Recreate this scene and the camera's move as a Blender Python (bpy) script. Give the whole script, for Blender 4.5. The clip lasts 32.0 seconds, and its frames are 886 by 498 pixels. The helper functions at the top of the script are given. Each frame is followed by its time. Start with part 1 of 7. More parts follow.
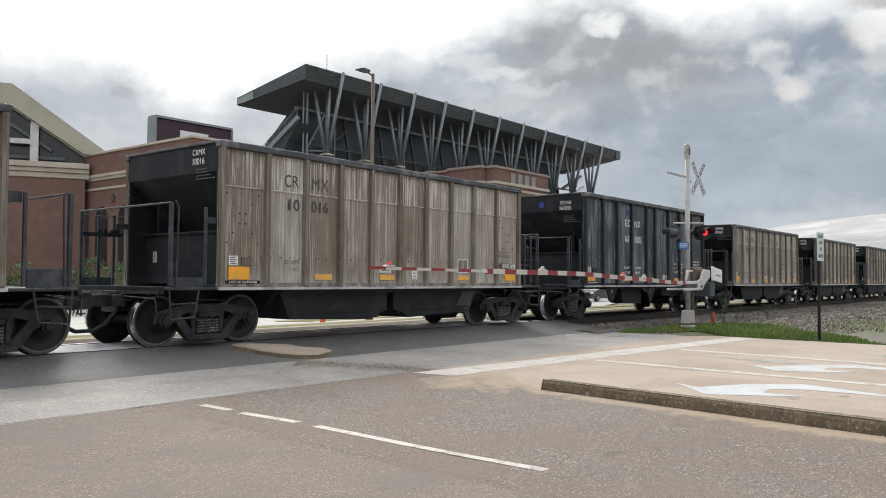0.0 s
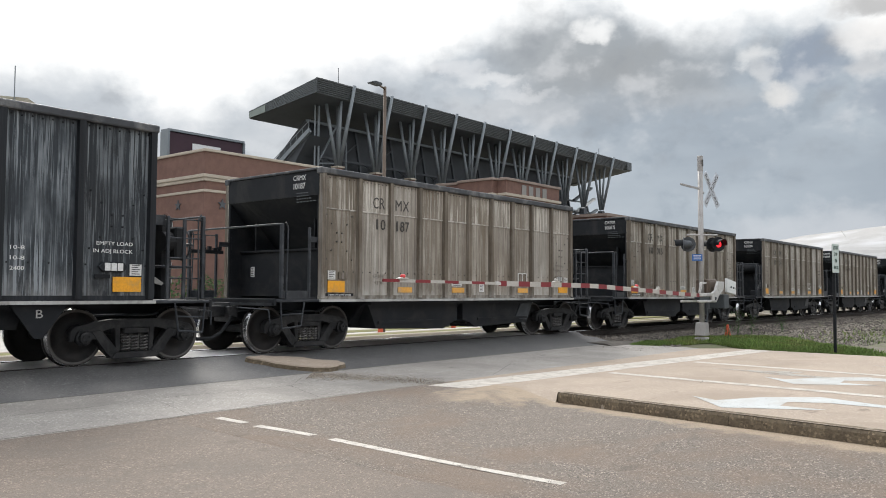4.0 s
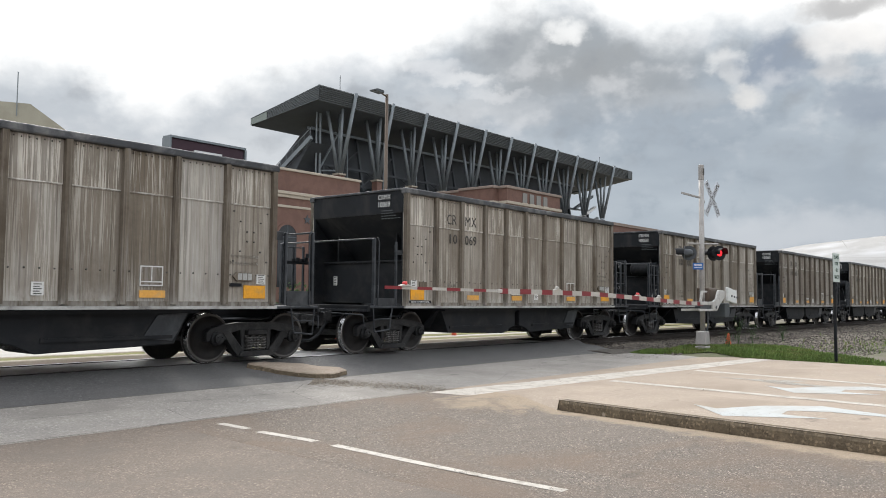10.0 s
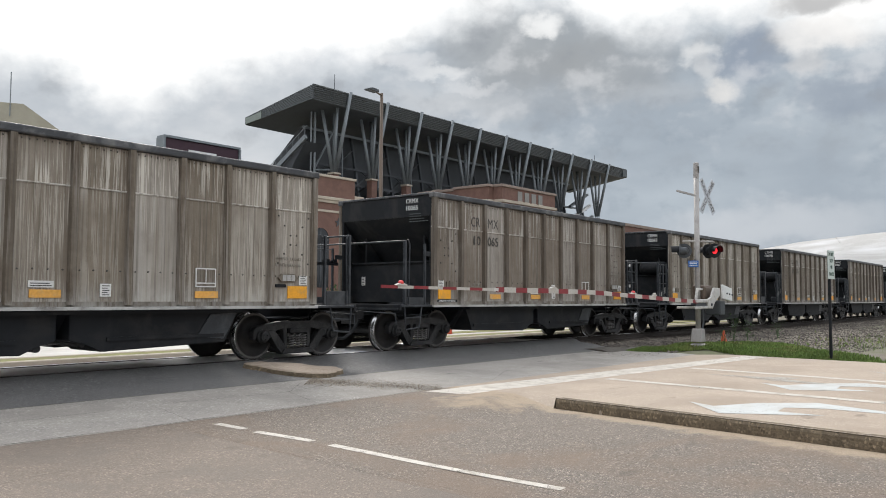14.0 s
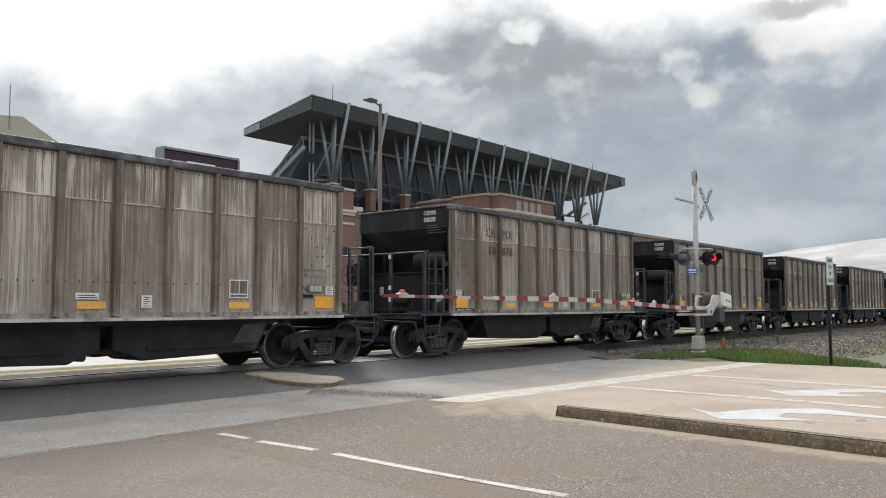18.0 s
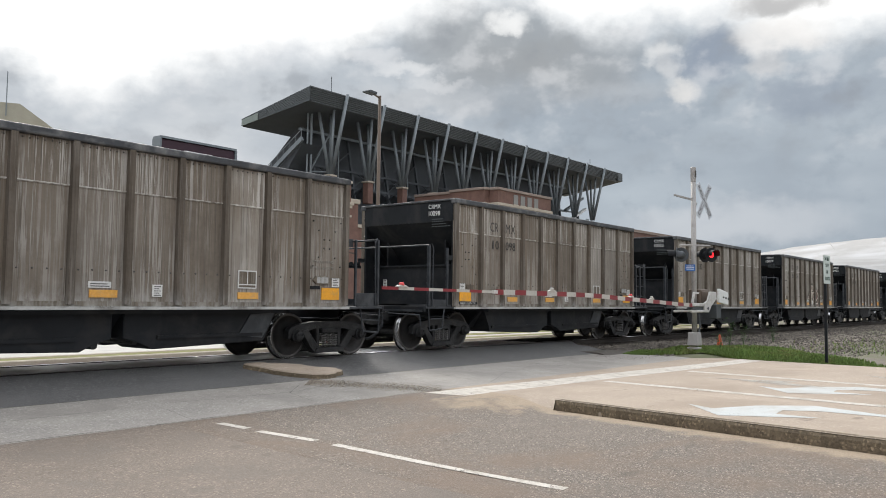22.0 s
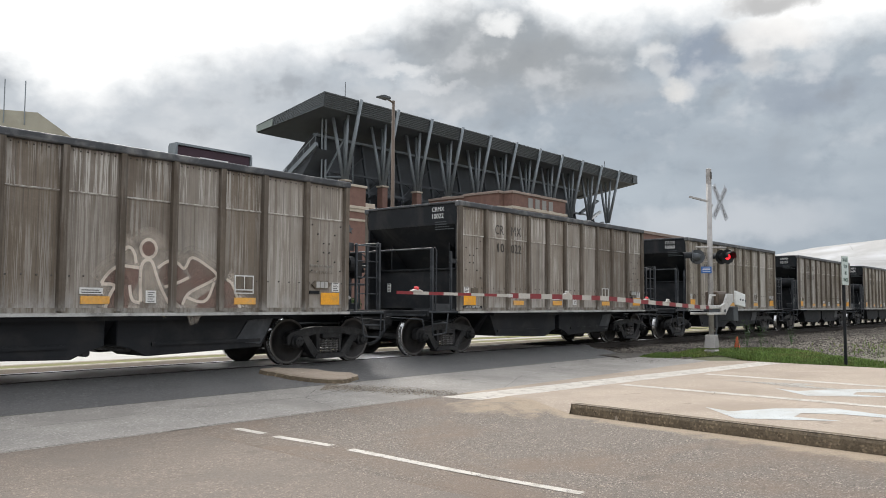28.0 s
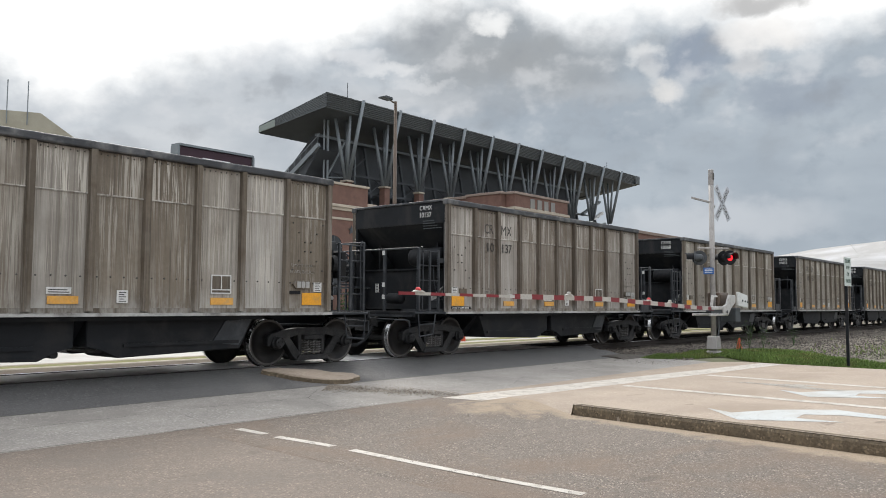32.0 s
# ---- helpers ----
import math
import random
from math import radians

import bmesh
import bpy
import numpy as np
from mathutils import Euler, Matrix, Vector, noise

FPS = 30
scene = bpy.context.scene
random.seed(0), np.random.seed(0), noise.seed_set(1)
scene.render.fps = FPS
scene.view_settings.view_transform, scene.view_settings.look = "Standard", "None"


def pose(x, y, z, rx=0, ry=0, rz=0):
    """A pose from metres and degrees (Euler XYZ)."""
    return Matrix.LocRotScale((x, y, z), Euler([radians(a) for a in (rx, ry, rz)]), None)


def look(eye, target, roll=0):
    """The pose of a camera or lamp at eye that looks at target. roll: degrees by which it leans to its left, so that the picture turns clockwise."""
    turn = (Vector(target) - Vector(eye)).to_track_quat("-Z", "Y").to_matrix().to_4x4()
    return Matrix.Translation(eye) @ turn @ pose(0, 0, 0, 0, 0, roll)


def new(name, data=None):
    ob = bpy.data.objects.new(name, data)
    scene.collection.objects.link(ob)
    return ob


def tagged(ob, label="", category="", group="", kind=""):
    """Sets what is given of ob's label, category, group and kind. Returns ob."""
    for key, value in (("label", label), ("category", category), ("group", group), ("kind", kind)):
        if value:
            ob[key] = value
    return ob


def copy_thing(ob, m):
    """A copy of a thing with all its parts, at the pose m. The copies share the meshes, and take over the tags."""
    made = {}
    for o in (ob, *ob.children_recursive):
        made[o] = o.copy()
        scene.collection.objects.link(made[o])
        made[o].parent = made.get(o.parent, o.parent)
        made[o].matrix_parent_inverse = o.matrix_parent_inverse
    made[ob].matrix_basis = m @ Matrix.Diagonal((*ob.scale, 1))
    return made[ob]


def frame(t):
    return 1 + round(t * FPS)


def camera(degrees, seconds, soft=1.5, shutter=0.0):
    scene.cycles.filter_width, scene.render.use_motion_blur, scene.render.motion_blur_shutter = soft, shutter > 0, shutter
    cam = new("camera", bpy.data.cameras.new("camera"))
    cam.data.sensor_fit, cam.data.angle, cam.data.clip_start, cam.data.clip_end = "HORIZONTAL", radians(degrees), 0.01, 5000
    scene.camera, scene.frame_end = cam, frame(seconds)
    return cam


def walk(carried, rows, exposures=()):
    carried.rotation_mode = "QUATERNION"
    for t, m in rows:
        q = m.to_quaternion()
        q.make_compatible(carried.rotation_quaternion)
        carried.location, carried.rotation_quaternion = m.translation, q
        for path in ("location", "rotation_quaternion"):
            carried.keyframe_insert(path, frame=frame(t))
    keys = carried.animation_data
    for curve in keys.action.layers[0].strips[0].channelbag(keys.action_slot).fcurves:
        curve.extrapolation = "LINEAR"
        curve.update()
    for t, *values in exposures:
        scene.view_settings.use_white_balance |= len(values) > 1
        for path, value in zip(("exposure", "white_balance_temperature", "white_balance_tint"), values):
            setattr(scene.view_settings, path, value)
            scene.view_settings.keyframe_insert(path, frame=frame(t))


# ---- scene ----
# ---- camera ----
PATH = (
    (0.0, 0.133, -0.044, 1.219, 92.146, -0.348, -51.137), (0.5, 0.121, -0.035, 1.220, 92.145, -0.108, -50.563),
    (1.0, 0.108, -0.023, 1.222, 92.366, -0.024, -50.561), (1.5, 0.112, -0.011, 1.217, 92.569, -0.073, -50.654),
    (2.0, 0.106, -0.009, 1.218, 92.640, -0.024, -50.707), (2.5, 0.099, -0.008, 1.219, 92.748, -0.036, -50.721),
    (3.0, 0.096, -0.006, 1.225, 92.939, -0.074, -50.660), (3.5, 0.097, -0.003, 1.224, 92.975, -0.245, -50.527),
    (5.5, 0.080, -0.039, 1.227, 93.150, -0.199, -49.787), (6.0, 0.039, -0.059, 1.225, 93.209, -0.361, -49.650),
    (6.5, 0.066, -0.057, 1.222, 93.184, -0.356, -49.750), (7.0, 0.068, -0.054, 1.223, 93.182, -0.208, -50.182),
    (7.5, 0.043, -0.061, 1.226, 93.243, -0.061, -50.435), (8.0, 0.045, -0.047, 1.223, 93.451, -0.139, -50.348),
    (8.5, 0.041, -0.039, 1.223, 93.612, -0.367, -50.165), (9.0, 0.073, -0.016, 1.216, 93.746, -0.538, -50.185),
    (9.5, 0.052, -0.018, 1.218, 93.877, -0.566, -50.348), (10.0, 0.044, -0.013, 1.218, 93.542, -0.562, -50.357),
    (10.5, 0.055, 0.013, 1.218, 93.093, -0.683, -50.428), (11.0, 0.066, 0.023, 1.217, 93.094, -0.528, -50.718),
    (11.5, 0.064, 0.027, 1.224, 93.345, -0.158, -51.129), (12.0, 0.075, 0.033, 1.220, 93.368, -0.315, -51.233),
    (12.5, 0.067, 0.022, 1.217, 93.249, -0.490, -51.094), (13.0, 0.021, -0.004, 1.222, 93.077, -0.524, -50.823),
    (13.5, 0.045, -0.001, 1.219, 93.171, -0.341, -50.684), (14.0, 0.039, 0.001, 1.221, 93.455, -0.289, -50.683),
    (14.5, 0.030, -0.001, 1.227, 93.695, -0.340, -50.703), (16.5, -0.030, -0.012, 1.217, 94.041, -0.189, -50.735),
    (17.0, -0.029, -0.005, 1.214, 94.139, 0.087, -50.728), (17.5, -0.031, -0.012, 1.204, 94.268, 0.189, -50.770),
    (18.0, -0.029, -0.014, 1.209, 94.126, 0.135, -50.741), (18.5, -0.050, -0.030, 1.212, 94.030, 0.022, -50.622),
    (19.0, -0.042, -0.002, 1.208, 94.086, -0.214, -50.709), (19.5, -0.050, -0.003, 1.206, 94.140, -0.198, -50.682),
    (20.0, -0.053, -0.009, 1.206, 94.208, -0.175, -50.703), (20.5, -0.052, 0.008, 1.214, 94.058, -0.309, -50.732),
    (21.0, -0.053, 0.019, 1.206, 93.850, -0.488, -50.755), (21.5, -0.063, 0.030, 1.206, 93.706, -0.639, -50.890),
    (22.0, -0.082, 0.031, 1.202, 93.661, -0.630, -51.076), (22.5, -0.080, 0.026, 1.203, 93.784, -0.428, -51.116),
    (23.0, -0.062, 0.047, 1.203, 93.860, -0.481, -51.011), (23.5, -0.051, 0.049, 1.201, 93.724, -0.448, -50.582),
    (24.0, -0.049, 0.050, 1.202, 93.654, -0.327, -50.220), (24.5, -0.069, 0.036, 1.206, 93.723, -0.353, -50.207),
    (25.0, -0.088, 0.018, 1.208, 93.866, -0.456, -50.413), (25.5, -0.090, 0.020, 1.206, 94.021, -0.479, -50.619),
    (27.5, -0.071, 0.020, 1.204, 93.923, -0.230, -50.106), (28.0, -0.079, 0.022, 1.207, 93.930, -0.237, -49.986),
    (28.5, -0.082, 0.021, 1.200, 93.900, -0.389, -50.011), (29.0, -0.088, 0.028, 1.202, 93.981, -0.454, -50.017),
    (29.5, -0.093, 0.011, 1.207, 93.892, -0.431, -49.923), (30.0, -0.094, 0.013, 1.206, 93.735, -0.510, -49.874),
    (30.5, -0.104, 0.007, 1.207, 93.788, -0.728, -49.995), (31.0, -0.076, 0.016, 1.201, 93.857, -0.599, -50.117),
    (31.5, -0.072, 0.025, 1.200, 93.948, -0.329, -50.015), (32.0, -0.075, 0.022, 1.205, 93.985, -0.308, -49.844),
)
cam = camera(57.69, 32.0, soft=0.95)
walk(cam, [(r[0], pose(*r[1:])) for r in PATH], [(0, 0.0), (3, 0.04), (6, 0.04), (8, 0.05), (9, 0.13), (10, 0.04), (12, 0.0), (32, 0.0)])

# ---- world and sun ----
SKY_TOP = 2.6
SUN_AZ, SUN_EL = 58.0, 44.0          # degrees from +x towards +y, and above the horizon


def link(tree, a, b):
    tree.links.new(a, b)


def node(tree, kind, **values):
    n = tree.nodes.new(kind)
    for key, value in values.items():
        if key in n.inputs:
            n.inputs[key].default_value = value
    return n


def maths(tree, op, a, b=None, clamp=False):
    n = tree.nodes.new("ShaderNodeMath")
    n.operation, n.use_clamp = op, clamp
    for i, v in enumerate((a, b)):
        if v is None:
            continue
        if isinstance(v, (int, float)):
            n.inputs[i].default_value = v
        else:
            link(tree, v, n.inputs[i])
    return n.outputs[0]


def ramp(tree, fac, stops):
    n = tree.nodes.new("ShaderNodeValToRGB")
    link(tree, fac, n.inputs[0])
    el = n.color_ramp.elements
    while len(el) < len(stops):
        el.new(0.5)
    for e, (p, c) in zip(el, stops):
        e.position = p
        e.color = (*c, 1) if len(c) == 3 else c
    return n.outputs[0]


def mixed(tree, fac, a, b, mode="MIX"):
    n = tree.nodes.new("ShaderNodeMix")
    n.data_type, n.blend_type = "RGBA", mode
    for sock, v in ((n.inputs[0], fac), (n.inputs[6], a), (n.inputs[7], b)):
        if isinstance(v, (int, float)):
            sock.default_value = v
        elif isinstance(v, tuple):
            sock.default_value = (*v, 1) if len(v) == 3 else v
        else:
            link(tree, v, sock)
    return n.outputs[2]


def noise_tex(tree, vec, scale, detail=4.0, rough=0.55, distort=0.0):
    n = node(tree, "ShaderNodeTexNoise", Scale=scale, Detail=detail, Roughness=rough, Distortion=distort)
    if vec is not None:
        link(tree, vec, n.inputs["Vector"])
    return n.outputs["Fac"]


def mapped(tree, vec, scale=(1, 1, 1), loc=(0, 0, 0)):
    n = node(tree, "ShaderNodeMapping", Location=loc, Scale=scale)
    link(tree, vec, n.inputs["Vector"])
    return n.outputs[0]


world = bpy.data.worlds.new("sky")
scene.world = world
world.use_nodes = True
wt = world.node_tree
wt.nodes.clear()
sky = wt.nodes.new("ShaderNodeTexSky")
sky.sky_type, sky.sun_disc = "NISHITA", False
sky.sun_elevation, sky.sun_rotation = radians(SUN_EL), radians(90 - SUN_AZ)
sky.air_density, sky.dust_density = 1.0, 3.0
geo = wt.nodes.new("ShaderNodeTexCoord")
# cloud cover: grey stratocumulus with bright breaks round the sun
way = geo.outputs["Generated"]
sep = wt.nodes.new("ShaderNodeSeparateXYZ")
link(wt, way, sep.inputs[0])
lift = maths(wt, "ADD", maths(wt, "MAXIMUM", sep.outputs[2], 0.0), 0.22)
comb = wt.nodes.new("ShaderNodeCombineXYZ")
link(wt, maths(wt, "DIVIDE", sep.outputs[0], lift), comb.inputs[0])
link(wt, maths(wt, "DIVIDE", sep.outputs[1], lift), comb.inputs[1])
CLOUD = comb.outputs[0]
big = noise_tex(wt, CLOUD, 1.1, 6, 0.55, 0.3)
small = noise_tex(wt, CLOUD, 4.0, 8, 0.6, 0.2)
cover = maths(wt, "ADD", maths(wt, "MULTIPLY", big, 0.75), maths(wt, "MULTIPLY", small, 0.25))
cloud = ramp(wt, cover, [(0.36, (1.0, 1.0, 1.0)), (0.46, (0.80, 0.82, 0.86)), (0.54, (0.56, 0.59, 0.64)), (0.66, (0.46, 0.49, 0.53))])
# an overcast sky is about three times as bright overhead as at its foot
over = wt.nodes.new("ShaderNodeMapRange")
link(wt, sep.outputs[2], over.inputs[0])
for i, v in enumerate((0.10, 0.80, 1.0, SKY_TOP)):
    over.inputs[i + 1].default_value = v
bg_sky = node(wt, "ShaderNodeBackground", Strength=0.10)
link(wt, sky.outputs[0], bg_sky.inputs[0])
bg_cloud = node(wt, "ShaderNodeBackground", Strength=1.0)
link(wt, cloud, bg_cloud.inputs[0])
link(wt, over.outputs[0], bg_cloud.inputs[1])
blend = node(wt, "ShaderNodeMixShader")
blend.inputs[0].default_value = 0.9
link(wt, bg_sky.outputs[0], blend.inputs[1])
link(wt, bg_cloud.outputs[0], blend.inputs[2])
out = wt.nodes.new("ShaderNodeOutputWorld")
link(wt, blend.outputs[0], out.inputs[0])

sun_light = bpy.data.lights.new("sun", "SUN")
sun_light.energy, sun_light.angle, sun_light.color = 1.5, radians(18), (1.0, 0.95, 0.88)
sun = new("sun", sun_light)
sun.matrix_world = look((math.cos(radians(SUN_AZ)) * 60, math.sin(radians(SUN_AZ)) * 60, 60 * math.tan(radians(SUN_EL))), (0, 0, 0))
scene.view_settings.exposure = 0.0


# ---- materials ----
def surface(name, base, rough=0.6, metal=0.0, grain=6.0, spread=0.25, bump=0.15, stains=None, stain_scale=0.7, streak=None, streak_amount=0.5, spec=0.4, per_piece=0.0, bump_scale=None, fine=0.35, speckle=0.0, dust=None, seam=None, dots=(75, 22), bleach=0.85):
    """A procedural surface: base colour with coarse and fine variation, optional stains and vertical streaks."""
    m = bpy.data.materials.new(name)
    m.use_nodes = True
    t = m.node_tree
    b = t.nodes["Principled BSDF"]
    tc = t.nodes.new("ShaderNodeTexCoord")
    info = t.nodes.new("ShaderNodeObjectInfo")
    shift = t.nodes.new("ShaderNodeVectorMath")
    shift.operation = "ADD"
    link(t, tc.outputs["Object"], shift.inputs[0])
    if streak is not None or per_piece:
        mul = t.nodes.new("ShaderNodeVectorMath")
        mul.operation = "SCALE"
        mul.inputs[0].default_value = (31.0, 17.0, 9.0)
        link(t, info.outputs["Random"], mul.inputs["Scale"])
        link(t, mul.outputs[0], shift.inputs[1])
    vec = shift.outputs[0]
    coarse = noise_tex(t, vec, grain * 0.15, 5, 0.6)
    finer = noise_tex(t, vec, grain * 4, 6, 0.65)
    dark = tuple(c * (1 - spread) for c in base)
    light = tuple(min(1, c * (1 + spread)) for c in base)
    col = ramp(t, coarse, [(0.3, dark), (0.7, light)])
    col = mixed(t, fine, col, ramp(t, finer, [(0.3, tuple(c * 0.6 for c in base)), (0.7, tuple(min(1, c * 1.35) for c in base))]))
    if speckle:
        # exposed aggregate: cells of single stones, a few of them pale or dark
        cell = node(t, "ShaderNodeTexVoronoi", Scale=dots[0])
        link(t, vec, cell.inputs["Vector"])
        tone = t.nodes.new("ShaderNodeSeparateColor")
        link(t, cell.outputs["Color"], tone.inputs[0])
        stone = ramp(t, tone.outputs[0], [(0.0, tuple(c * 0.35 for c in base)), (0.16, tuple(c * 0.75 for c in base)), (0.45, base), (0.76, tuple(min(1, c * 1.15) for c in base)), (0.88, tuple(min(1, c * 1.6) for c in base)), (1.0, tuple(min(1, c * 3.0) for c in base))])
        gate = ramp(t, noise_tex(t, vec, dots[1], 4, 0.6), [(0.36, (0.55, 0.55, 0.55)), (0.6, (1, 1, 1))])
        col = mixed(t, maths(t, "MULTIPLY", gate, speckle, True), col, stone)
    if stains is not None:
        patch = noise_tex(t, vec, stain_scale, 6, 0.62, 0.4)
        col = mixed(t, maths(t, "MULTIPLY", ramp(t, patch, [(0.48, (0, 0, 0)), (0.66, (1, 1, 1))]), 0.75), col, stains)
    if streak is not None:
        run = noise_tex(t, mapped(t, vec, (14, 14, 0.35)), 1.0, 5, 0.6)
        run2 = noise_tex(t, mapped(t, vec, (62, 62, 1.0)), 1.0, 5, 0.68)
        zone = ramp(t, noise_tex(t, mapped(t, vec, (1.6, 1.6, 0.8)), 1.0, 3, 0.5), [(0.38, (0.12, 0.12, 0.12)), (0.60, (1, 1, 1))])
        fac = ramp(t, maths(t, "ADD", maths(t, "MULTIPLY", run, 0.5), maths(t, "MULTIPLY", run2, 0.5)), [(0.502, (0, 0, 0)), (0.540, (1, 1, 1))])
        fac = maths(t, "MULTIPLY", fac, zone)
        wash = maths(t, "MULTIPLY", ramp(t, noise_tex(t, mapped(t, vec, (2.6, 2.6, 1.0), (8, 3, 1)), 1.0, 5, 0.6), [(0.46, (0, 0, 0)), (0.66, (1, 1, 1))]), maths(t, "MULTIPLY", info.outputs["Random"], 0.75 * streak_amount))
        col = mixed(t, wash, col, tuple(0.55 * a + 0.45 * c for a, c in zip(streak, base)))
        if seam:
            # some sheets are bleached far paler than their neighbours
            runs = ramp(t, noise_tex(t, mapped(t, vec, (7, 7, 0.45), (1, 4, 2)), 1.0, 5, 0.6), [(0.34, (0.45, 0.45, 0.45)), (0.58, (1, 1, 1))])
            pale = maths(t, "MULTIPLY", maths(t, "MULTIPLY", maths(t, "POWER", info.outputs["Random"], 1.8), runs), bleach)
            col = mixed(t, pale, col, (0.40, 0.388, 0.362))
            # others have gone rusty brown in patches
            lot = maths(t, "POWER", maths(t, "FRACT", maths(t, "MULTIPLY", info.outputs["Random"], 7.31)), 0.8)
            rusty = ramp(t, noise_tex(t, mapped(t, vec, (1.1, 1.1, 0.5), (6, 1, 2)), 1.0, 5, 0.6), [(0.36, (0.3, 0.3, 0.3)), (0.60, (1, 1, 1))])
            col = mixed(t, maths(t, "MULTIPLY", maths(t, "MULTIPLY", lot, rusty), 0.72), col, (0.158, 0.124, 0.088))
        grime = ramp(t, noise_tex(t, mapped(t, vec, (22, 22, 0.3), (5, 5, 5)), 1.0, 4, 0.6), [(0.5, (0, 0, 0)), (0.66, (1, 1, 1))])
        col = mixed(t, maths(t, "MULTIPLY", grime, 0.55), col, tuple(c * 0.45 for c in base))
        height = t.nodes.new("ShaderNodeSeparateXYZ")
        link(t, tc.outputs["Object"], height.inputs[0])
        if seam:
            # drips are thicker on the upper strake, and its lip is scuffed pale
            upper = maths(t, "ADD", 0.55, maths(t, "MULTIPLY", maths(t, "GREATER_THAN", height.outputs[2], seam), 0.6))
            fac = maths(t, "MULTIPLY", fac, upper, True)
        col = mixed(t, maths(t, "MULTIPLY", fac, streak_amount), col, streak)
        if seam:
            lip = maths(t, "LESS_THAN", maths(t, "ABSOLUTE", maths(t, "SUBTRACT", height.outputs[2], seam)), 0.014)
            col = mixed(t, maths(t, "MULTIPLY", lip, ramp(t, noise_tex(t, mapped(t, vec, (9, 9, 9), (2, 2, 2)), 1.0, 4, 0.6), [(0.40, (0.1, 0.1, 0.1)), (0.6, (0.9, 0.9, 0.9))])), col, (0.6, 0.58, 0.54))
        if dust:
            low = maths(t, "DIVIDE", maths(t, "SUBTRACT", dust[0], height.outputs[2]), dust[1], True)
            col = mixed(t, maths(t, "MULTIPLY", maths(t, "MULTIPLY", low, low), ramp(t, noise_tex(t, mapped(t, vec, (7, 7, 3), (4, 4, 4)), 1.0, 5, 0.65), [(0.40, (0.05, 0.05, 0.05)), (0.62, (0.85, 0.85, 0.85))])), col, dust[2])
    if per_piece:
        hue = node(t, "ShaderNodeHueSaturation")
        link(t, maths(t, "ADD", maths(t, "MULTIPLY", info.outputs["Random"], per_piece), 1 - per_piece / 2), hue.inputs["Value"])
        link(t, col, hue.inputs["Color"])
        col = hue.outputs[0]
    link(t, col, b.inputs["Base Color"])
    b.inputs["Metallic"].default_value = metal
    b.inputs["Specular IOR Level"].default_value = spec
    link(t, maths(t, "ADD", maths(t, "MULTIPLY", finer, 0.3), rough - 0.15, True), b.inputs["Roughness"])
    if bump:
        bn = node(t, "ShaderNodeBump", Strength=bump, Distance=0.02)
        link(t, noise_tex(t, vec, bump_scale or grain * 8, 5, 0.6), bn.inputs["Height"])
        link(t, bn.outputs[0], b.inputs["Normal"])
    return m


def glow(name, color, strength):
    m = bpy.data.materials.new(name)
    m.use_nodes = True
    b = m.node_tree.nodes["Principled BSDF"]
    b.inputs["Base Color"].default_value = (*color, 1)
    b.inputs["Emission Color"].default_value = (*color, 1)
    b.inputs["Emission Strength"].default_value = strength
    return m


M_SIDE = surface("weathered_side_sheet", (0.208, 0.177, 0.137), 0.6, 0.0, 3, 0.32, 0.25, (0.15, 0.124, 0.096), 1.6, (0.56, 0.53, 0.465), 0.9, per_piece=0.24, dust=(1.6, 0.55, (0.45, 0.44, 0.41)), seam=2.885, spec=0.2)
M_SIDEBROWN = surface("brown_weathered_side_sheet", (0.182, 0.153, 0.123), 0.6, 0.0, 3, 0.32, 0.25, (0.135, 0.111, 0.088), 1.6, (0.48, 0.46, 0.42), 0.85, per_piece=0.24, dust=(1.6, 0.5, (0.38, 0.37, 0.35)), seam=2.885, spec=0.2, bleach=0.62)
M_POSTBROWN = surface("brown_weathered_post", (0.112, 0.092, 0.072), 0.65, 0.0, 4, 0.35, 0.2, (0.08, 0.062, 0.046), 2.0, (0.27, 0.25, 0.225), 0.4, per_piece=0.2, dust=(1.4, 0.3, (0.30, 0.29, 0.27)), spec=0.2)
M_POST = surface("weathered_post", (0.138, 0.115, 0.088), 0.65, 0.0, 4, 0.35, 0.2, (0.092, 0.070, 0.050), 2.0, (0.32, 0.30, 0.27), 0.45, per_piece=0.2, dust=(1.4, 0.35, (0.35, 0.34, 0.31)), spec=0.2)
M_BLACKSIDE = surface("black_side_sheet", (0.026, 0.032, 0.038), 0.5, 0.0, 3, 0.4, 0.15, (0.016, 0.018, 0.020), 1.2, (0.25, 0.275, 0.29), 0.85, per_piece=0.4, spec=0.3, dust=(1.7, 0.65, (0.22, 0.22, 0.215)))
M_BLACKPOST = surface("black_post", (0.013, 0.015, 0.018), 0.55, 0.0, 4, 0.4, 0.15, None, 2.0, (0.05, 0.055, 0.06), 0.4, spec=0.25)
M_BLACK = surface("black_paint", (0.0128, 0.0144, 0.0168), 0.6, 0.0, 4, 0.5, 0.1, (0.033, 0.0325, 0.032), 1.5, spec=0.18)
M_RAILING = surface("dark_steel_railing", (0.030, 0.034, 0.039), 0.45, 0.3, 8, 0.4, 0.1, (0.070, 0.076, 0.083), 3.0)
# pale patches are grime, brightened to hold the chord's highlights too
M_CHORD = surface("grimy_sheen_top_chord", (0.050, 0.053, 0.058), 0.45, 0.25, 6, 0.5, 0.25, (0.185, 0.185, 0.18), 2.2)
M_SILL = surface("pale_side_sill", (0.40, 0.40, 0.385), 0.5, 0.15, 6, 0.35, 0.2, (0.12, 0.11, 0.10), 2.5)
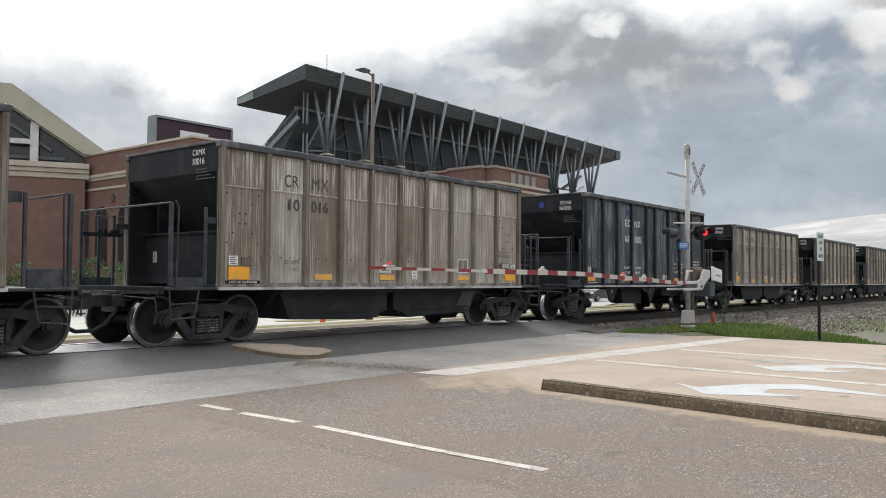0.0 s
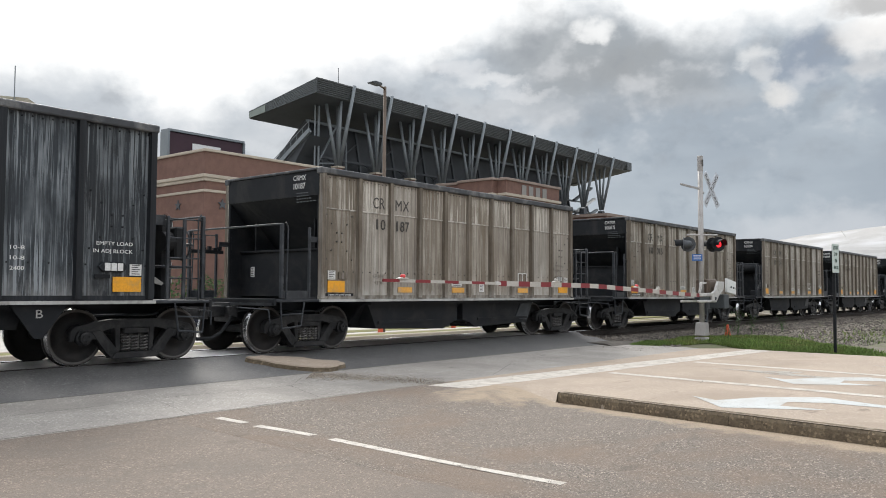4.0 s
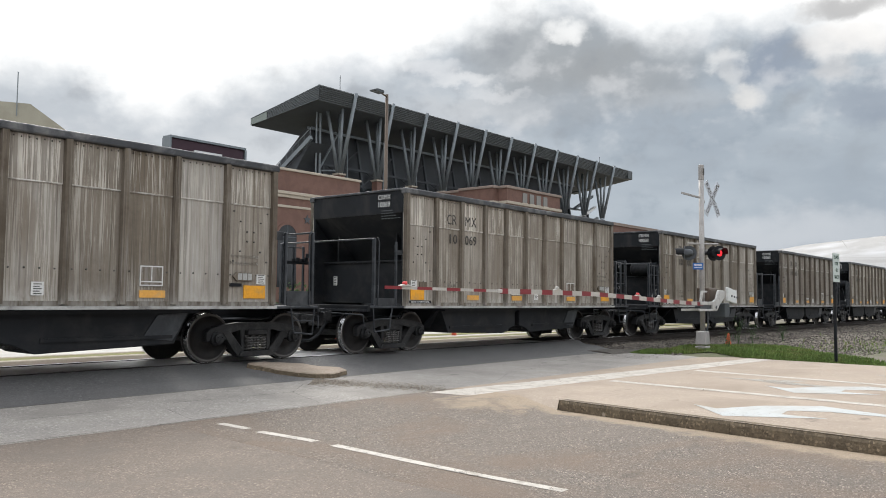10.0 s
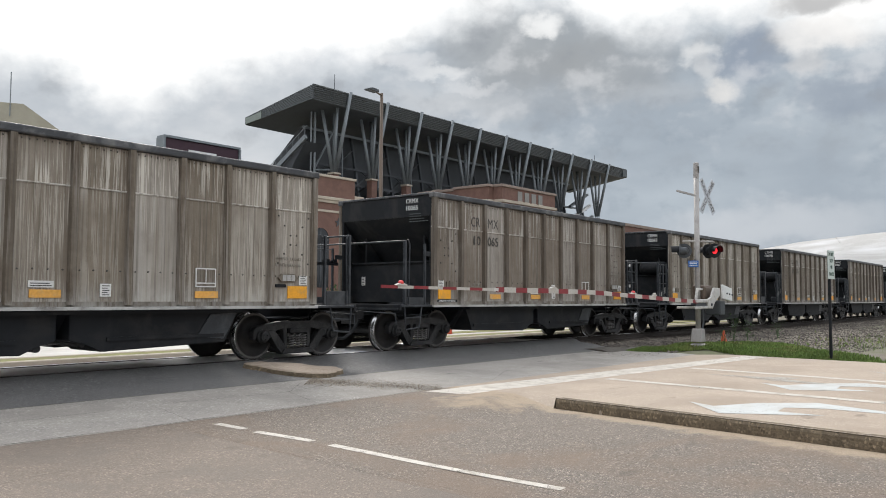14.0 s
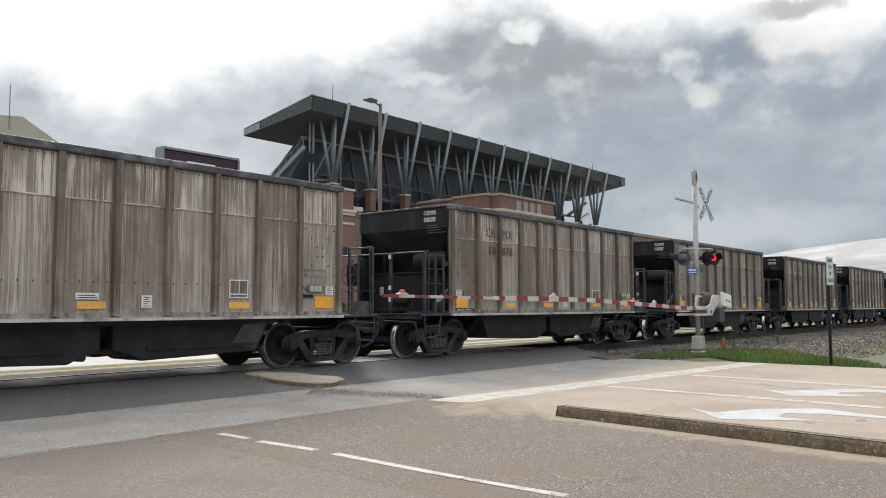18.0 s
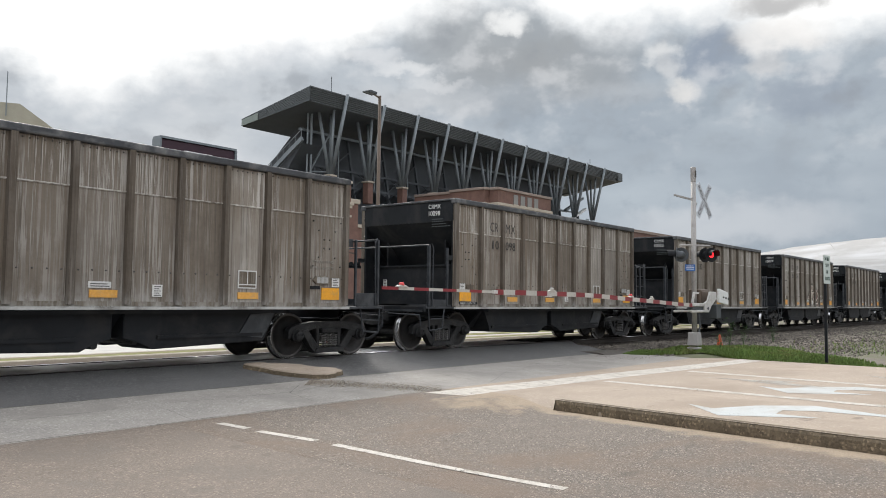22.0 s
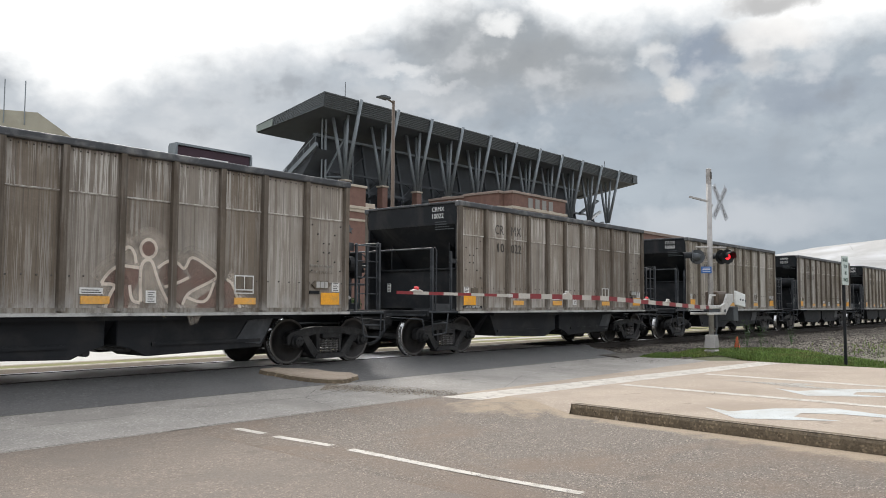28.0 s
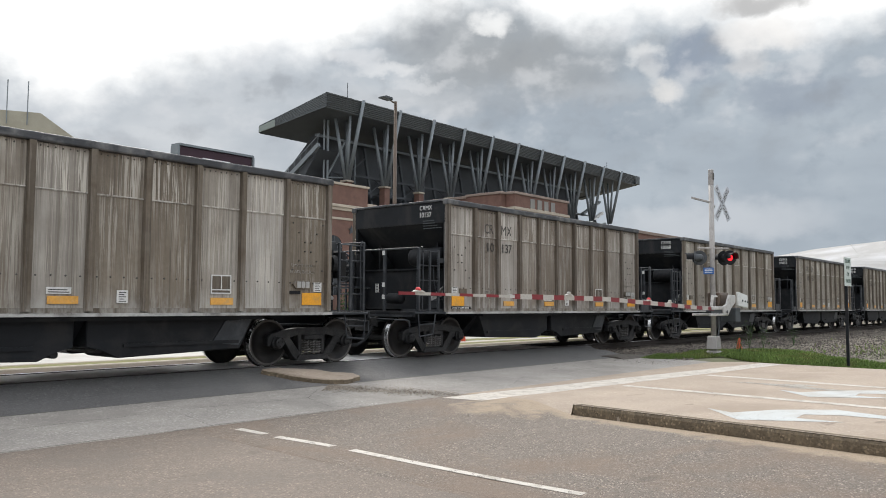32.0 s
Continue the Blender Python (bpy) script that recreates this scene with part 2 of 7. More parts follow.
M_TRUCK = surface("cast_steel_truck", (0.017, 0.0175, 0.0185), 0.5, 0.1, 10, 0.55, 0.4, (0.045, 0.044, 0.043), 5.0, spec=0.28)
M_WHEEL = surface("wheel_steel", (0.018, 0.0172, 0.017), 0.5, 0.1, 10, 0.45, 0.2, (0.036, 0.031, 0.028), 3.0, spec=0.25)
M_RIM = surface("dusty_wheel_rim", (0.085, 0.080, 0.075), 0.45, 0.4, 12, 0.3, 0.15, (0.10, 0.09, 0.085), 6.0)
M_TREAD = surface("polished_tread", (0.55, 0.55, 0.55), 0.25, 1.0, 10, 0.15, 0.05)
M_SPRING = surface("spring_steel", (0.13, 0.125, 0.12), 0.5, 0.3, 12, 0.3, 0.1)
M_ORANGEWORN = surface("rubbed_orange_reflective", (0.66, 0.34, 0.07), 0.5, 0.0, 6, 0.3, 0.05, (0.42, 0.34, 0.22), 3.5)
M_KICK = surface("grey_dusty_plate", (0.026, 0.029, 0.033), 0.5, 0.2, 6, 0.5, 0.1, (0.070, 0.074, 0.078), 4.0)
M_ARROW = surface("pale_blue_white_road_paint", (0.50, 0.515, 0.50), 0.6, 0.0, 12, 0.1, 0.2, (0.42, 0.40, 0.36), 1.5)
M_TURF = surface("grassy_soil", (0.105, 0.130, 0.042), 0.9, 0.0, 14, 0.4, 0.5, (0.16, 0.135, 0.075), 1.4)
M_ORANGE = surface("orange_reflective", (0.75, 0.34, 0.02), 0.45, 0.0, 8, 0.12, 0.05, (0.5, 0.28, 0.08), 6.0)
M_WHITE = surface("white_label", (0.62, 0.62, 0.60), 0.5, 0.0, 8, 0.1, 0.05)
M_DARKINK = surface("dark_lettering", (0.052, 0.048, 0.043), 0.6, 0.0, 20, 0.4, 0.0, (0.10, 0.09, 0.078), 7.0)
M_WHITEINK = surface("white_lettering", (0.72, 0.72, 0.70), 0.6, 0.0, 20, 0.1, 0.0)
M_ASPHALT = surface("dark_asphalt", (0.120, 0.117, 0.114), 0.6, 0.0, 8, 0.26, 0.35, (0.142, 0.139, 0.135), 0.4, bump_scale=120, speckle=0.5, dots=(45, 2))
M_GREYROAD = surface("grey_worn_asphalt", (0.305, 0.284, 0.257), 0.66, 0.0, 8, 0.28, 0.5, (0.225, 0.208, 0.186), 0.7, bump_scale=60, fine=0.5, speckle=0.35, dots=(50, 2))
M_LOT = surface("tan_worn_asphalt", (0.164, 0.137, 0.112), 0.72, 0.0, 7, 0.30, 0.6, (0.185, 0.135, 0.098), 0.6, bump_scale=70, fine=0.5, speckle=0.95, dots=(74, 3))
M_LOTSMOOTH = surface("smooth_tan_concrete", (0.172, 0.139, 0.111), 0.70, 0.0, 5, 0.26, 0.4, (0.142, 0.120, 0.100), 0.9, bump_scale=70, fine=0.5, speckle=0.5, dots=(70, 2))
M_CRACK = surface("crack_filler", (0.085, 0.075, 0.066), 0.9, 0.0, 10, 0.3, 0.2)
M_CONCRETE = surface("tan_concrete", (0.37, 0.30, 0.235), 0.75, 0.0, 6, 0.14, 0.25, (0.29, 0.23, 0.175), 0.6, bump_scale=90, speckle=0.22, dots=(55, 2))
M_CURB = surface("weathered_kerb_concrete", (0.150, 0.116, 0.076), 0.85, 0.0, 14, 0.55, 0.9, (0.050, 0.040, 0.027), 2.2, bump_scale=35, speckle=0.6, fine=0.5, dots=(38, 3))
M_PAINT = surface("worn_white_road_paint", (0.56, 0.52, 0.46), 0.6, 0.0, 12, 0.12, 0.2, (0.31, 0.27, 0.22), 3.5)
M_FADED = surface("faded_road_paint", (0.38, 0.355, 0.31), 0.6, 0.0, 12, 0.12, 0.2, (0.36, 0.32, 0.27), 3.0)
M_GROUND = surface("dry_ground", (0.16, 0.14, 0.11), 0.9, 0.0, 5, 0.3, 0.5, (0.10, 0.12, 0.05), 0.3)
M_BALLAST = surface("ballast_bed", (0.095, 0.085, 0.073), 0.9, 0.0, 30, 0.35, 1.0, (0.09, 0.08, 0.068), 1.5, bump_scale=30)
M_FARLOT = surface("pale_concrete_lot", (0.43, 0.412, 0.378), 0.5, 0.0, 5, 0.22, 0.2, (0.30, 0.287, 0.255), 0.3, spec=0.5)
M_RUSTRAIL = surface("rusty_rail", (0.04, 0.033, 0.028), 0.75, 0.3, 12, 0.3, 0.3)
M_RAILHEAD = surface("polished_rail_head", (0.75, 0.75, 0.75), 0.30, 1.0, 10, 0.1, 0.03)
M_TIE = surface("creosoted_tie", (0.05, 0.04, 0.032), 0.85, 0.0, 10, 0.4, 0.5)
M_BRICK = surface("red_brown_brick", (0.165, 0.094, 0.074), 0.85, 0.0, 12, 0.2, 0.3, (0.13, 0.074, 0.060), 0.8)
M_STONE = surface("cream_cast_stone", (0.42, 0.368, 0.30), 0.8, 0.0, 6, 0.12, 0.15, (0.36, 0.31, 0.25), 0.6)
M_COPING = surface("dull_pinkish_coping", (0.26, 0.205, 0.172), 0.8, 0.0, 6, 0.14, 0.15, (0.21, 0.165, 0.14), 0.6)
M_STUCCO = surface("beige_stucco_roof_band", (0.36, 0.34, 0.27), 0.8, 0.0, 5, 0.1, 0.1, (0.30, 0.28, 0.22), 0.4)
M_FASCIA = surface("grey_metal_fascia", (0.095, 0.105, 0.108), 0.5, 0.4, 4, 0.12, 0.05)
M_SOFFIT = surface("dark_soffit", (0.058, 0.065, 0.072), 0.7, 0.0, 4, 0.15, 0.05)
M_STEEL = surface("grey_painted_steel", (0.20, 0.225, 0.24), 0.5, 0.2, 5, 0.12, 0.05)
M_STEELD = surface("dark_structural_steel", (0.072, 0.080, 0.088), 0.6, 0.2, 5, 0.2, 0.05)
M_GLASS = surface("dark_glazing", (0.02, 0.023, 0.026), 0.12, 0.0, 3, 0.2, 0.02, spec=0.6)
M_SIGNWHITE = surface("white_sign_sheet", (0.68, 0.69, 0.68), 0.45, 0.0, 8, 0.06, 0.03)
M_MAROON = surface("maroon_panel", (0.045, 0.02, 0.03), 0.6, 0.0, 4, 0.15, 0.05)
M_TENT = surface("white_membrane_roof", (0.385, 0.372, 0.352), 0.7, 0.0, 3, 0.06, 0.03, (0.6, 0.6, 0.6), 0.05)
M_GALV = surface("pale_galvanised_mast", (0.36, 0.345, 0.33), 0.5, 0.2, 8, 0.2, 0.1, (0.24, 0.225, 0.21), 3.0)
M_LAMPPOLE = surface("bronze_lamp_pole", (0.125, 0.094, 0.072), 0.5, 0.3, 6, 0.12, 0.05)
M_REDSTRIPE = surface("red_reflective_stripe", (0.19, 0.016, 0.022), 0.4, 0.0, 8, 0.15, 0.03)
M_WHITESTRIPE = surface("white_reflective_stripe", (0.42, 0.405, 0.37), 0.45, 0.0, 8, 0.12, 0.03)
M_REDLENS = glow("red_lit_lens", (1.0, 0.02, 0.03), 2.0)
M_REDLAMP = glow("red_arm_lamp", (0.6, 0.06, 0.06), 0.10)
M_REDOFF = surface("unlit_red_lens", (0.25, 0.01, 0.01), 0.2, 0.0, 8, 0.1, 0.02)
M_BLUE = surface("blue_plate", (0.03, 0.12, 0.36), 0.4, 0.0, 8, 0.1, 0.02)
M_BLUEPAINT = surface("blue_paint_spot", (0.014, 0.035, 0.24), 0.5, 0.0, 8, 0.4, 0.02)
M_CONE = surface("orange_cone_plastic", (0.48, 0.075, 0.03), 0.5, 0.0, 8, 0.12, 0.03)
M_GRASS = surface("grass_blades", (0.120, 0.185, 0.042), 0.8, 0.0, 4, 0.45, 0.0, (0.17, 0.16, 0.06), 1.2)
M_VERGE = surface("dry_median_grass", (0.17, 0.165, 0.06), 0.9, 0.0, 8, 0.3, 0.4, (0.22, 0.19, 0.10), 0.5)
M_LEAF = surface("shrub_leaves", (0.05, 0.095, 0.03), 0.7, 0.0, 6, 0.4, 0.0)
M_STONES = surface("ballast_stones", (0.132, 0.116, 0.099), 0.9, 0.0, 4, 0.55, 0.2)
M_GRIT = surface("crumbled_tan_grit", (0.24, 0.205, 0.165), 0.9, 0.0, 4, 0.4, 0.2)
M_UNDER = surface("grey_canopy_underside", (0.088, 0.100, 0.110), 0.7, 0.0, 4, 0.12, 0.05)
# white crossbuck blades toned to sky grey, as on their shaded side
M_BLADE = surface("shade_grey_sign_blade", (0.50, 0.53, 0.57), 0.45, 0.2, 6, 0.08, 0.02)
M_SPRAYHALO = surface("thin_sprayed_mist", (0.60, 0.53, 0.45), 0.7, 0.0, 6, 0.2, 0.0, (0.22, 0.19, 0.16), 4.0)
M_SIGNPALE = surface("pale_green_sign_sheet", (0.50, 0.56, 0.53), 0.45, 0.0, 8, 0.06, 0.03)
M_GREENINK = surface("dark_green_lettering", (0.02, 0.07, 0.05), 0.5, 0.0, 20, 0.2, 0.0)
# concrete panels whitened further, with the sky's glare in the colour
M_PANELS = surface("glare_whitened_panels", (0.62, 0.61, 0.59), 0.40, 0.0, 8, 0.15, 0.05, (0.45, 0.44, 0.42), 1.2, spec=1.0)
M_WORNWHITE = surface("worn_white_steel", (0.50, 0.49, 0.47), 0.5, 0.0, 8, 0.15, 0.05, (0.30, 0.28, 0.26), 6.0)
M_PANELGREEN = surface("pale_translucent_panel", (0.21, 0.245, 0.222), 0.4, 0.0, 4, 0.1, 0.0)
M_WINPALE = surface("pale_blind_window", (0.22, 0.215, 0.20), 0.4, 0.0, 4, 0.12, 0.0)
M_TYRE = surface("rubber_tyre", (0.015, 0.015, 0.016), 0.8, 0.0, 10, 0.2, 0.1)
M_CARDARK = surface("dark_blue_car_paint", (0.01, 0.014, 0.03), 0.2, 0.3, 3, 0.1, 0.0, spec=0.6)
M_SPRAYPALE = surface("pale_spray_paint", (0.66, 0.59, 0.50), 0.6, 0.0, 6, 0.15, 0.0, (0.42, 0.36, 0.30), 4.0)
M_SPRAYBROWN = surface("brown_spray_paint", (0.215, 0.125, 0.100), 0.6, 0.0, 6, 0.25, 0.0, (0.20, 0.16, 0.13), 3.0)
M_CARWHITE = surface("white_car_paint", (0.65, 0.66, 0.67), 0.25, 0.0, 3, 0.05, 0.0, spec=0.6)
M_CARSILVER = surface("grey_car_paint", (0.09, 0.093, 0.097), 0.25, 0.4, 3, 0.1, 0.0, spec=0.6)
M_CARGREY = surface("charcoal_car_paint", (0.03, 0.032, 0.035), 0.25, 0.3, 3, 0.1, 0.0, spec=0.6)


def worn(m, hold, scale=9.0):
    """Rubs paint away in small flakes, so that the paving shows through."""
    t = m.node_tree
    b = t.nodes["Principled BSDF"]
    tc = t.nodes.new("ShaderNodeTexCoord")
    flake = maths(t, "ADD", maths(t, "MULTIPLY", noise_tex(t, tc.outputs["Object"], scale, 6, 0.7), 0.6), maths(t, "MULTIPLY", noise_tex(t, tc.outputs["Object"], scale * 7, 3, 0.6), 0.4))
    link(t, ramp(t, flake, [(hold, (0, 0, 0)), (hold + 0.05, (1, 1, 1))]), b.inputs["Alpha"])


worn(M_PAINT, 0.385)
worn(M_FADED, 0.45)
worn(M_ARROW, 0.36)


def sandy(m, amount):
    """Washes tan sand over paving along the kerb foot and round the kerb's end."""
    t = m.node_tree
    b = t.nodes["Principled BSDF"]
    tc = t.nodes.new("ShaderNodeTexCoord")
    sp = t.nodes.new("ShaderNodeSeparateXYZ")
    link(t, tc.outputs["Object"], sp.inputs[0])
    x, y = sp.outputs[0], sp.outputs[1]
    rag = maths(t, "SUBTRACT", noise_tex(t, tc.outputs["Object"], 2.6, 7, 0.65), 0.5)
    foot = maths(t, "SUBTRACT", maths(t, "ADD", 9.047, maths(t, "MULTIPLY", y, 0.262)), x)
    strip = maths(t, "SUBTRACT", 1.0, maths(t, "DIVIDE", maths(t, "ABSOLUTE", foot), 0.55), True)
    dx, dy = maths(t, "DIVIDE", maths(t, "SUBTRACT", x, 10.4), 1.2), maths(t, "DIVIDE", maths(t, "SUBTRACT", y, 7.5), 0.9)
    fan = maths(t, "SUBTRACT", 1.25, maths(t, "ADD", maths(t, "MULTIPLY", dx, dx), maths(t, "MULTIPLY", dy, dy)), True)
    fac = maths(t, "ADD", maths(t, "MAXIMUM", maths(t, "MULTIPLY", strip, 1.3), maths(t, "MULTIPLY", fan, 0.75)), maths(t, "MULTIPLY", rag, 2.2))
    fac = maths(t, "MULTIPLY", ramp(t, fac, [(0.25, (0, 0, 0)), (0.85, (1, 1, 1))]), amount)
    old = b.inputs["Base Color"].links[0].from_socket
    grit = ramp(t, noise_tex(t, tc.outputs["Object"], 60, 4, 0.7), [(0.35, (0.28, 0.215, 0.148)), (0.65, (0.45, 0.355, 0.25))])
    link(t, mixed(t, fac, old, grit), b.inputs["Base Color"])


sandy(M_LOT, 0.85)


def chipped(m):
    """Pale broken chips on dark kerb concrete."""
    t = m.node_tree
    b = t.nodes["Principled BSDF"]
    geo_ = t.nodes.new("ShaderNodeNewGeometry")
    chip = ramp(t, noise_tex(t, geo_.outputs["Position"], 2.7, 6, 0.6), [(0.635, (0, 0, 0)), (0.66, (1, 1, 1))])
    old = b.inputs["Base Color"].links[0].from_socket
    link(t, mixed(t, maths(t, "MULTIPLY", chip, 0.8), old, (0.36, 0.31, 0.25)), b.inputs["Base Color"])


chipped(M_CURB)
for m_thin, cover_ in ((M_SPRAYHALO, 0.22), (M_SPRAYPALE, 0.85), (M_SPRAYBROWN, 0.62)):
    m_thin.node_tree.nodes["Principled BSDF"].inputs["Alpha"].default_value = cover_


def singly(m, spread):
    """Gives each stone or blade of a joined mesh a tone of its own."""
    t = m.node_tree
    b = t.nodes["Principled BSDF"]
    geo_ = t.nodes.new("ShaderNodeNewGeometry")
    old = b.inputs["Base Color"].links[0].from_socket
    hue = node(t, "ShaderNodeHueSaturation")
    link(t, maths(t, "ADD", maths(t, "MULTIPLY", geo_.outputs["Random Per Island"], 2 * spread), 1 - spread), hue.inputs["Value"])
    link(t, old, hue.inputs["Color"])
    link(t, hue.outputs[0], b.inputs["Base Color"])


def spotted(m, scale, hold, colour, amount):
    """Sparse dark drips and stains on paving."""
    t = m.node_tree
    b = t.nodes["Principled BSDF"]
    tc = t.nodes.new("ShaderNodeTexCoord")
    old = b.inputs["Base Color"].links[0].from_socket
    spots = ramp(t, noise_tex(t, mapped(t, tc.outputs["Object"], (1.0, 2.2, 1.0), (3, 8, 0)), scale, 5, 0.6), [(hold, (0, 0, 0)), (hold + 0.05, (1, 1, 1))])
    link(t, mixed(t, maths(t, "MULTIPLY", spots, amount), old, colour), b.inputs["Base Color"])


spotted(M_GREYROAD, 1.1, 0.66, (0.07, 0.066, 0.06), 0.6)
spotted(M_CONCRETE, 1.3, 0.665, (0.16, 0.125, 0.095), 0.6)
spotted(M_LOTSMOOTH, 1.5, 0.655, (0.115, 0.092, 0.074), 0.5)
spotted(M_LOT, 1.2, 0.655, (0.10, 0.082, 0.067), 0.5)
singly(M_STONES, 0.65)
singly(M_GRIT, 0.5)
singly(M_GRASS, 0.4)
singly(M_LEAF, 0.4)


# ---- mesh helpers ----
def part(name, bm, material, parent=None, label="", smooth=False):
    me = bpy.data.meshes.new(name)
    bmesh.ops.recalc_face_normals(bm, faces=bm.faces)
    bm.to_mesh(me)
    bm.free()
    for p in me.polygons:
        p.use_smooth = smooth
    me.materials.append(material)
    ob = new(name, me)
    ob.parent = parent
    if label:
        ob["label"] = label
    return ob


def same(ob, name, m, parent):
    """Another piece on the mesh of ob."""
    o = new(name, ob.data)
    o.parent = parent
    o.matrix_basis = m
    return o


def thing(name, m, label, category, group="", kind=""):
    ob = new(name)
    ob.empty_display_size = 0.2
    ob.matrix_basis = m
    return tagged(ob, label, category, group, kind)


def box(bm, x0, x1, y0, y1, z0, z1):
    x0, x1 = min(x0, x1), max(x0, x1)
    y0, y1 = min(y0, y1), max(y0, y1)
    vs = [bm.verts.new(p) for p in ((x0, y0, z0), (x1, y0, z0), (x1, y1, z0), (x0, y1, z0), (x0, y0, z1), (x1, y0, z1), (x1, y1, z1), (x0, y1, z1))]
    for f in ((3, 2, 1, 0), (4, 5, 6, 7), (0, 1, 5, 4), (1, 2, 6, 5), (2, 3, 7, 6), (3, 0, 4, 7)):
        bm.faces.new([vs[i] for i in f])
    return bm


def bevelled(bm, w=0.01, seg=1):
    bmesh.ops.bevel(bm, geom=list(bm.edges), offset=w, segments=seg, affect="EDGES", profile=0.5, clamp_overlap=True)
    return bm


def tube(bm, p, q, r, n=8, r2=None):
    p, q = Vector(p), Vector(q)
    d = (q - p).normalized()
    a = d.orthogonal().normalized()
    b = d.cross(a)
    rings = []
    for c, rr in ((p, r), (q, r if r2 is None else r2)):
        rings.append([bm.verts.new(c + rr * (math.cos(2 * math.pi * k / n) * a + math.sin(2 * math.pi * k / n) * b)) for k in range(n)])
    for k in range(n):
        bm.faces.new((rings[0][k], rings[0][(k + 1) % n], rings[1][(k + 1) % n], rings[1][k]))
    bm.faces.new(rings[0][::-1])
    bm.faces.new(rings[1])
    return bm


def bar(bm, p, q, w, h=None, up=(0, 0, 1)):
    """A rectangular bar from p to q, w wide and h deep."""
    p, q, h = Vector(p), Vector(q), h or w
    d = (q - p).normalized()
    s = d.cross(Vector(up))
    s = s.normalized() if s.length > 1e-4 else d.orthogonal().normalized()
    u = s.cross(d)
    ends = [[bm.verts.new(c + s * a * w / 2 + u * b * h / 2) for a, b in ((-1, -1), (1, -1), (1, 1), (-1, 1))] for c in (p, q)]
    for k in range(4):
        bm.faces.new((ends[0][k], ends[0][(k + 1) % 4], ends[1][(k + 1) % 4], ends[1][k]))
    bm.faces.new(ends[0][::-1])
    bm.faces.new(ends[1])
    return bm


def path_tube(bm, pts, r, n=6):
    for a, b in zip(pts, pts[1:]):
        tube(bm, a, b, r, n)
    return bm


def prism(bm, poly, axis, a0, a1):
    """Extrudes a 2D outline along an axis: 'x' takes (y, z), 'y' takes (x, z), 'z' takes (x, y)."""
    def at(u, v, a):
        return {"x": (a, u, v), "y": (u, a, v), "z": (u, v, a)}[axis]
    lo = [bm.verts.new(at(u, v, a0)) for u, v in poly]
    hi = [bm.verts.new(at(u, v, a1)) for u, v in poly]
    n = len(poly)
    for k in range(n):
        bm.faces.new((lo[k], lo[(k + 1) % n], hi[(k + 1) % n], hi[k]))
    bm.faces.new(lo[::-1])
    bm.faces.new(hi)
    return bm


def lathe(bm, profile, axis, n=32):
    """Turns (radius, along) about an axis."""
    rings = []
    for r, a in profile:
        ring = []
        for k in range(n):
            c, s = r * math.cos(2 * math.pi * k / n), r * math.sin(2 * math.pi * k / n)
            ring.append(bm.verts.new({"x": (a, c, s), "y": (c, a, s), "z": (c, s, a)}[axis]))
        rings.append(ring)
    for p, q in zip(rings, rings[1:]):
        for k in range(n):
            bm.faces.new((p[k], p[(k + 1) % n], q[(k + 1) % n], q[k]))
    bm.faces.new(rings[0][::-1])
    bm.faces.new(rings[-1])
    return bm


LETTERS = {}


def lettering(text, height, width=None, depth=0.004):
    """A mesh of words in the built-in font, height tall in capitals, its foot at the origin."""
    key = (text, height, width)
    if key not in LETTERS:
        cu = bpy.data.curves.new("lettering", "FONT")
        cu.body, cu.size, cu.extrude, cu.resolution_u = text, height / 0.73, depth / 2, 3
        tmp = new("lettering", cu)
        me = bpy.data.meshes.new_from_object(tmp.evaluated_get(bpy.context.evaluated_depsgraph_get()))
        bpy.data.objects.remove(tmp)
        if width and len(me.vertices):
            xs = [v.co.x for v in me.vertices]
            k = width / max(1e-3, max(xs) - min(xs))
            for v in me.vertices:
                v.co.x = (v.co.x - min(xs)) * k
        LETTERS[key] = me
    return LETTERS[key]


def words(name, text, height, m, material, parent, width=None):
    me = lettering(text, height, width)
    if not me.materials:
        me.materials.append(material)
    elif me.materials[0] != material:
        me = me.copy()
        me.materials[0] = material
    ob = new(name, me)
    ob.parent = parent
    ob.matrix_basis = m
    if height < 0.13 and parent is not None and "hopper" in parent.name:
        ob["kind"] = "stuff"
    return ob


# ---- ground ----
def road_z(y):
    return float(np.interp(y, (-50, 3, 5, 9.0, 11, 12, 12.55, 13, 14.4, 15, 17, 25, 45, 90), (-.6, -.57, -.53, -.36, -.29, -.2, -.07, -.03, -.015, -.05, -.3, -.7, -1.1, -1.4)))


def slope(y):                       # the skewed street's kerb line
    return 10.75 + (y - 6.5) * 0.262


def slab_z(y):
    return -0.30 - 0.02 * (min(y, 9.0) - 6)


def lot_z(x, y):
    """The lot falls away from the street; beside the kerb it lies a step lower."""
    e = slope(y)
    k = min(1.0, max(0.0, (x - 7) / (e - 7)))
    k = k * k * (3 - 2 * k)
    d = 0.158 * (1 - min(1.0, max(0.0, (y - 6.56) / 0.9)))
    return road_z(y) * (1 - k) + (slab_z(y) - d) * k


def street_z(x, y):
    """The slab; beyond the kerb's end its corner dips to the lot."""
    if y <= 6.56:
        return slab_z(y)
    a = max(0.0, 1 - (y - 6.56) / 0.9) * max(0.0, 1 - (x - slope(y)) / 0.45)
    return slab_z(y) - 0.158 * a


def surf_z(x, y):
    if y > 9.0:
        return road_z(y)
    return street_z(x, y) if x > slope(y) else lot_z(x, y)


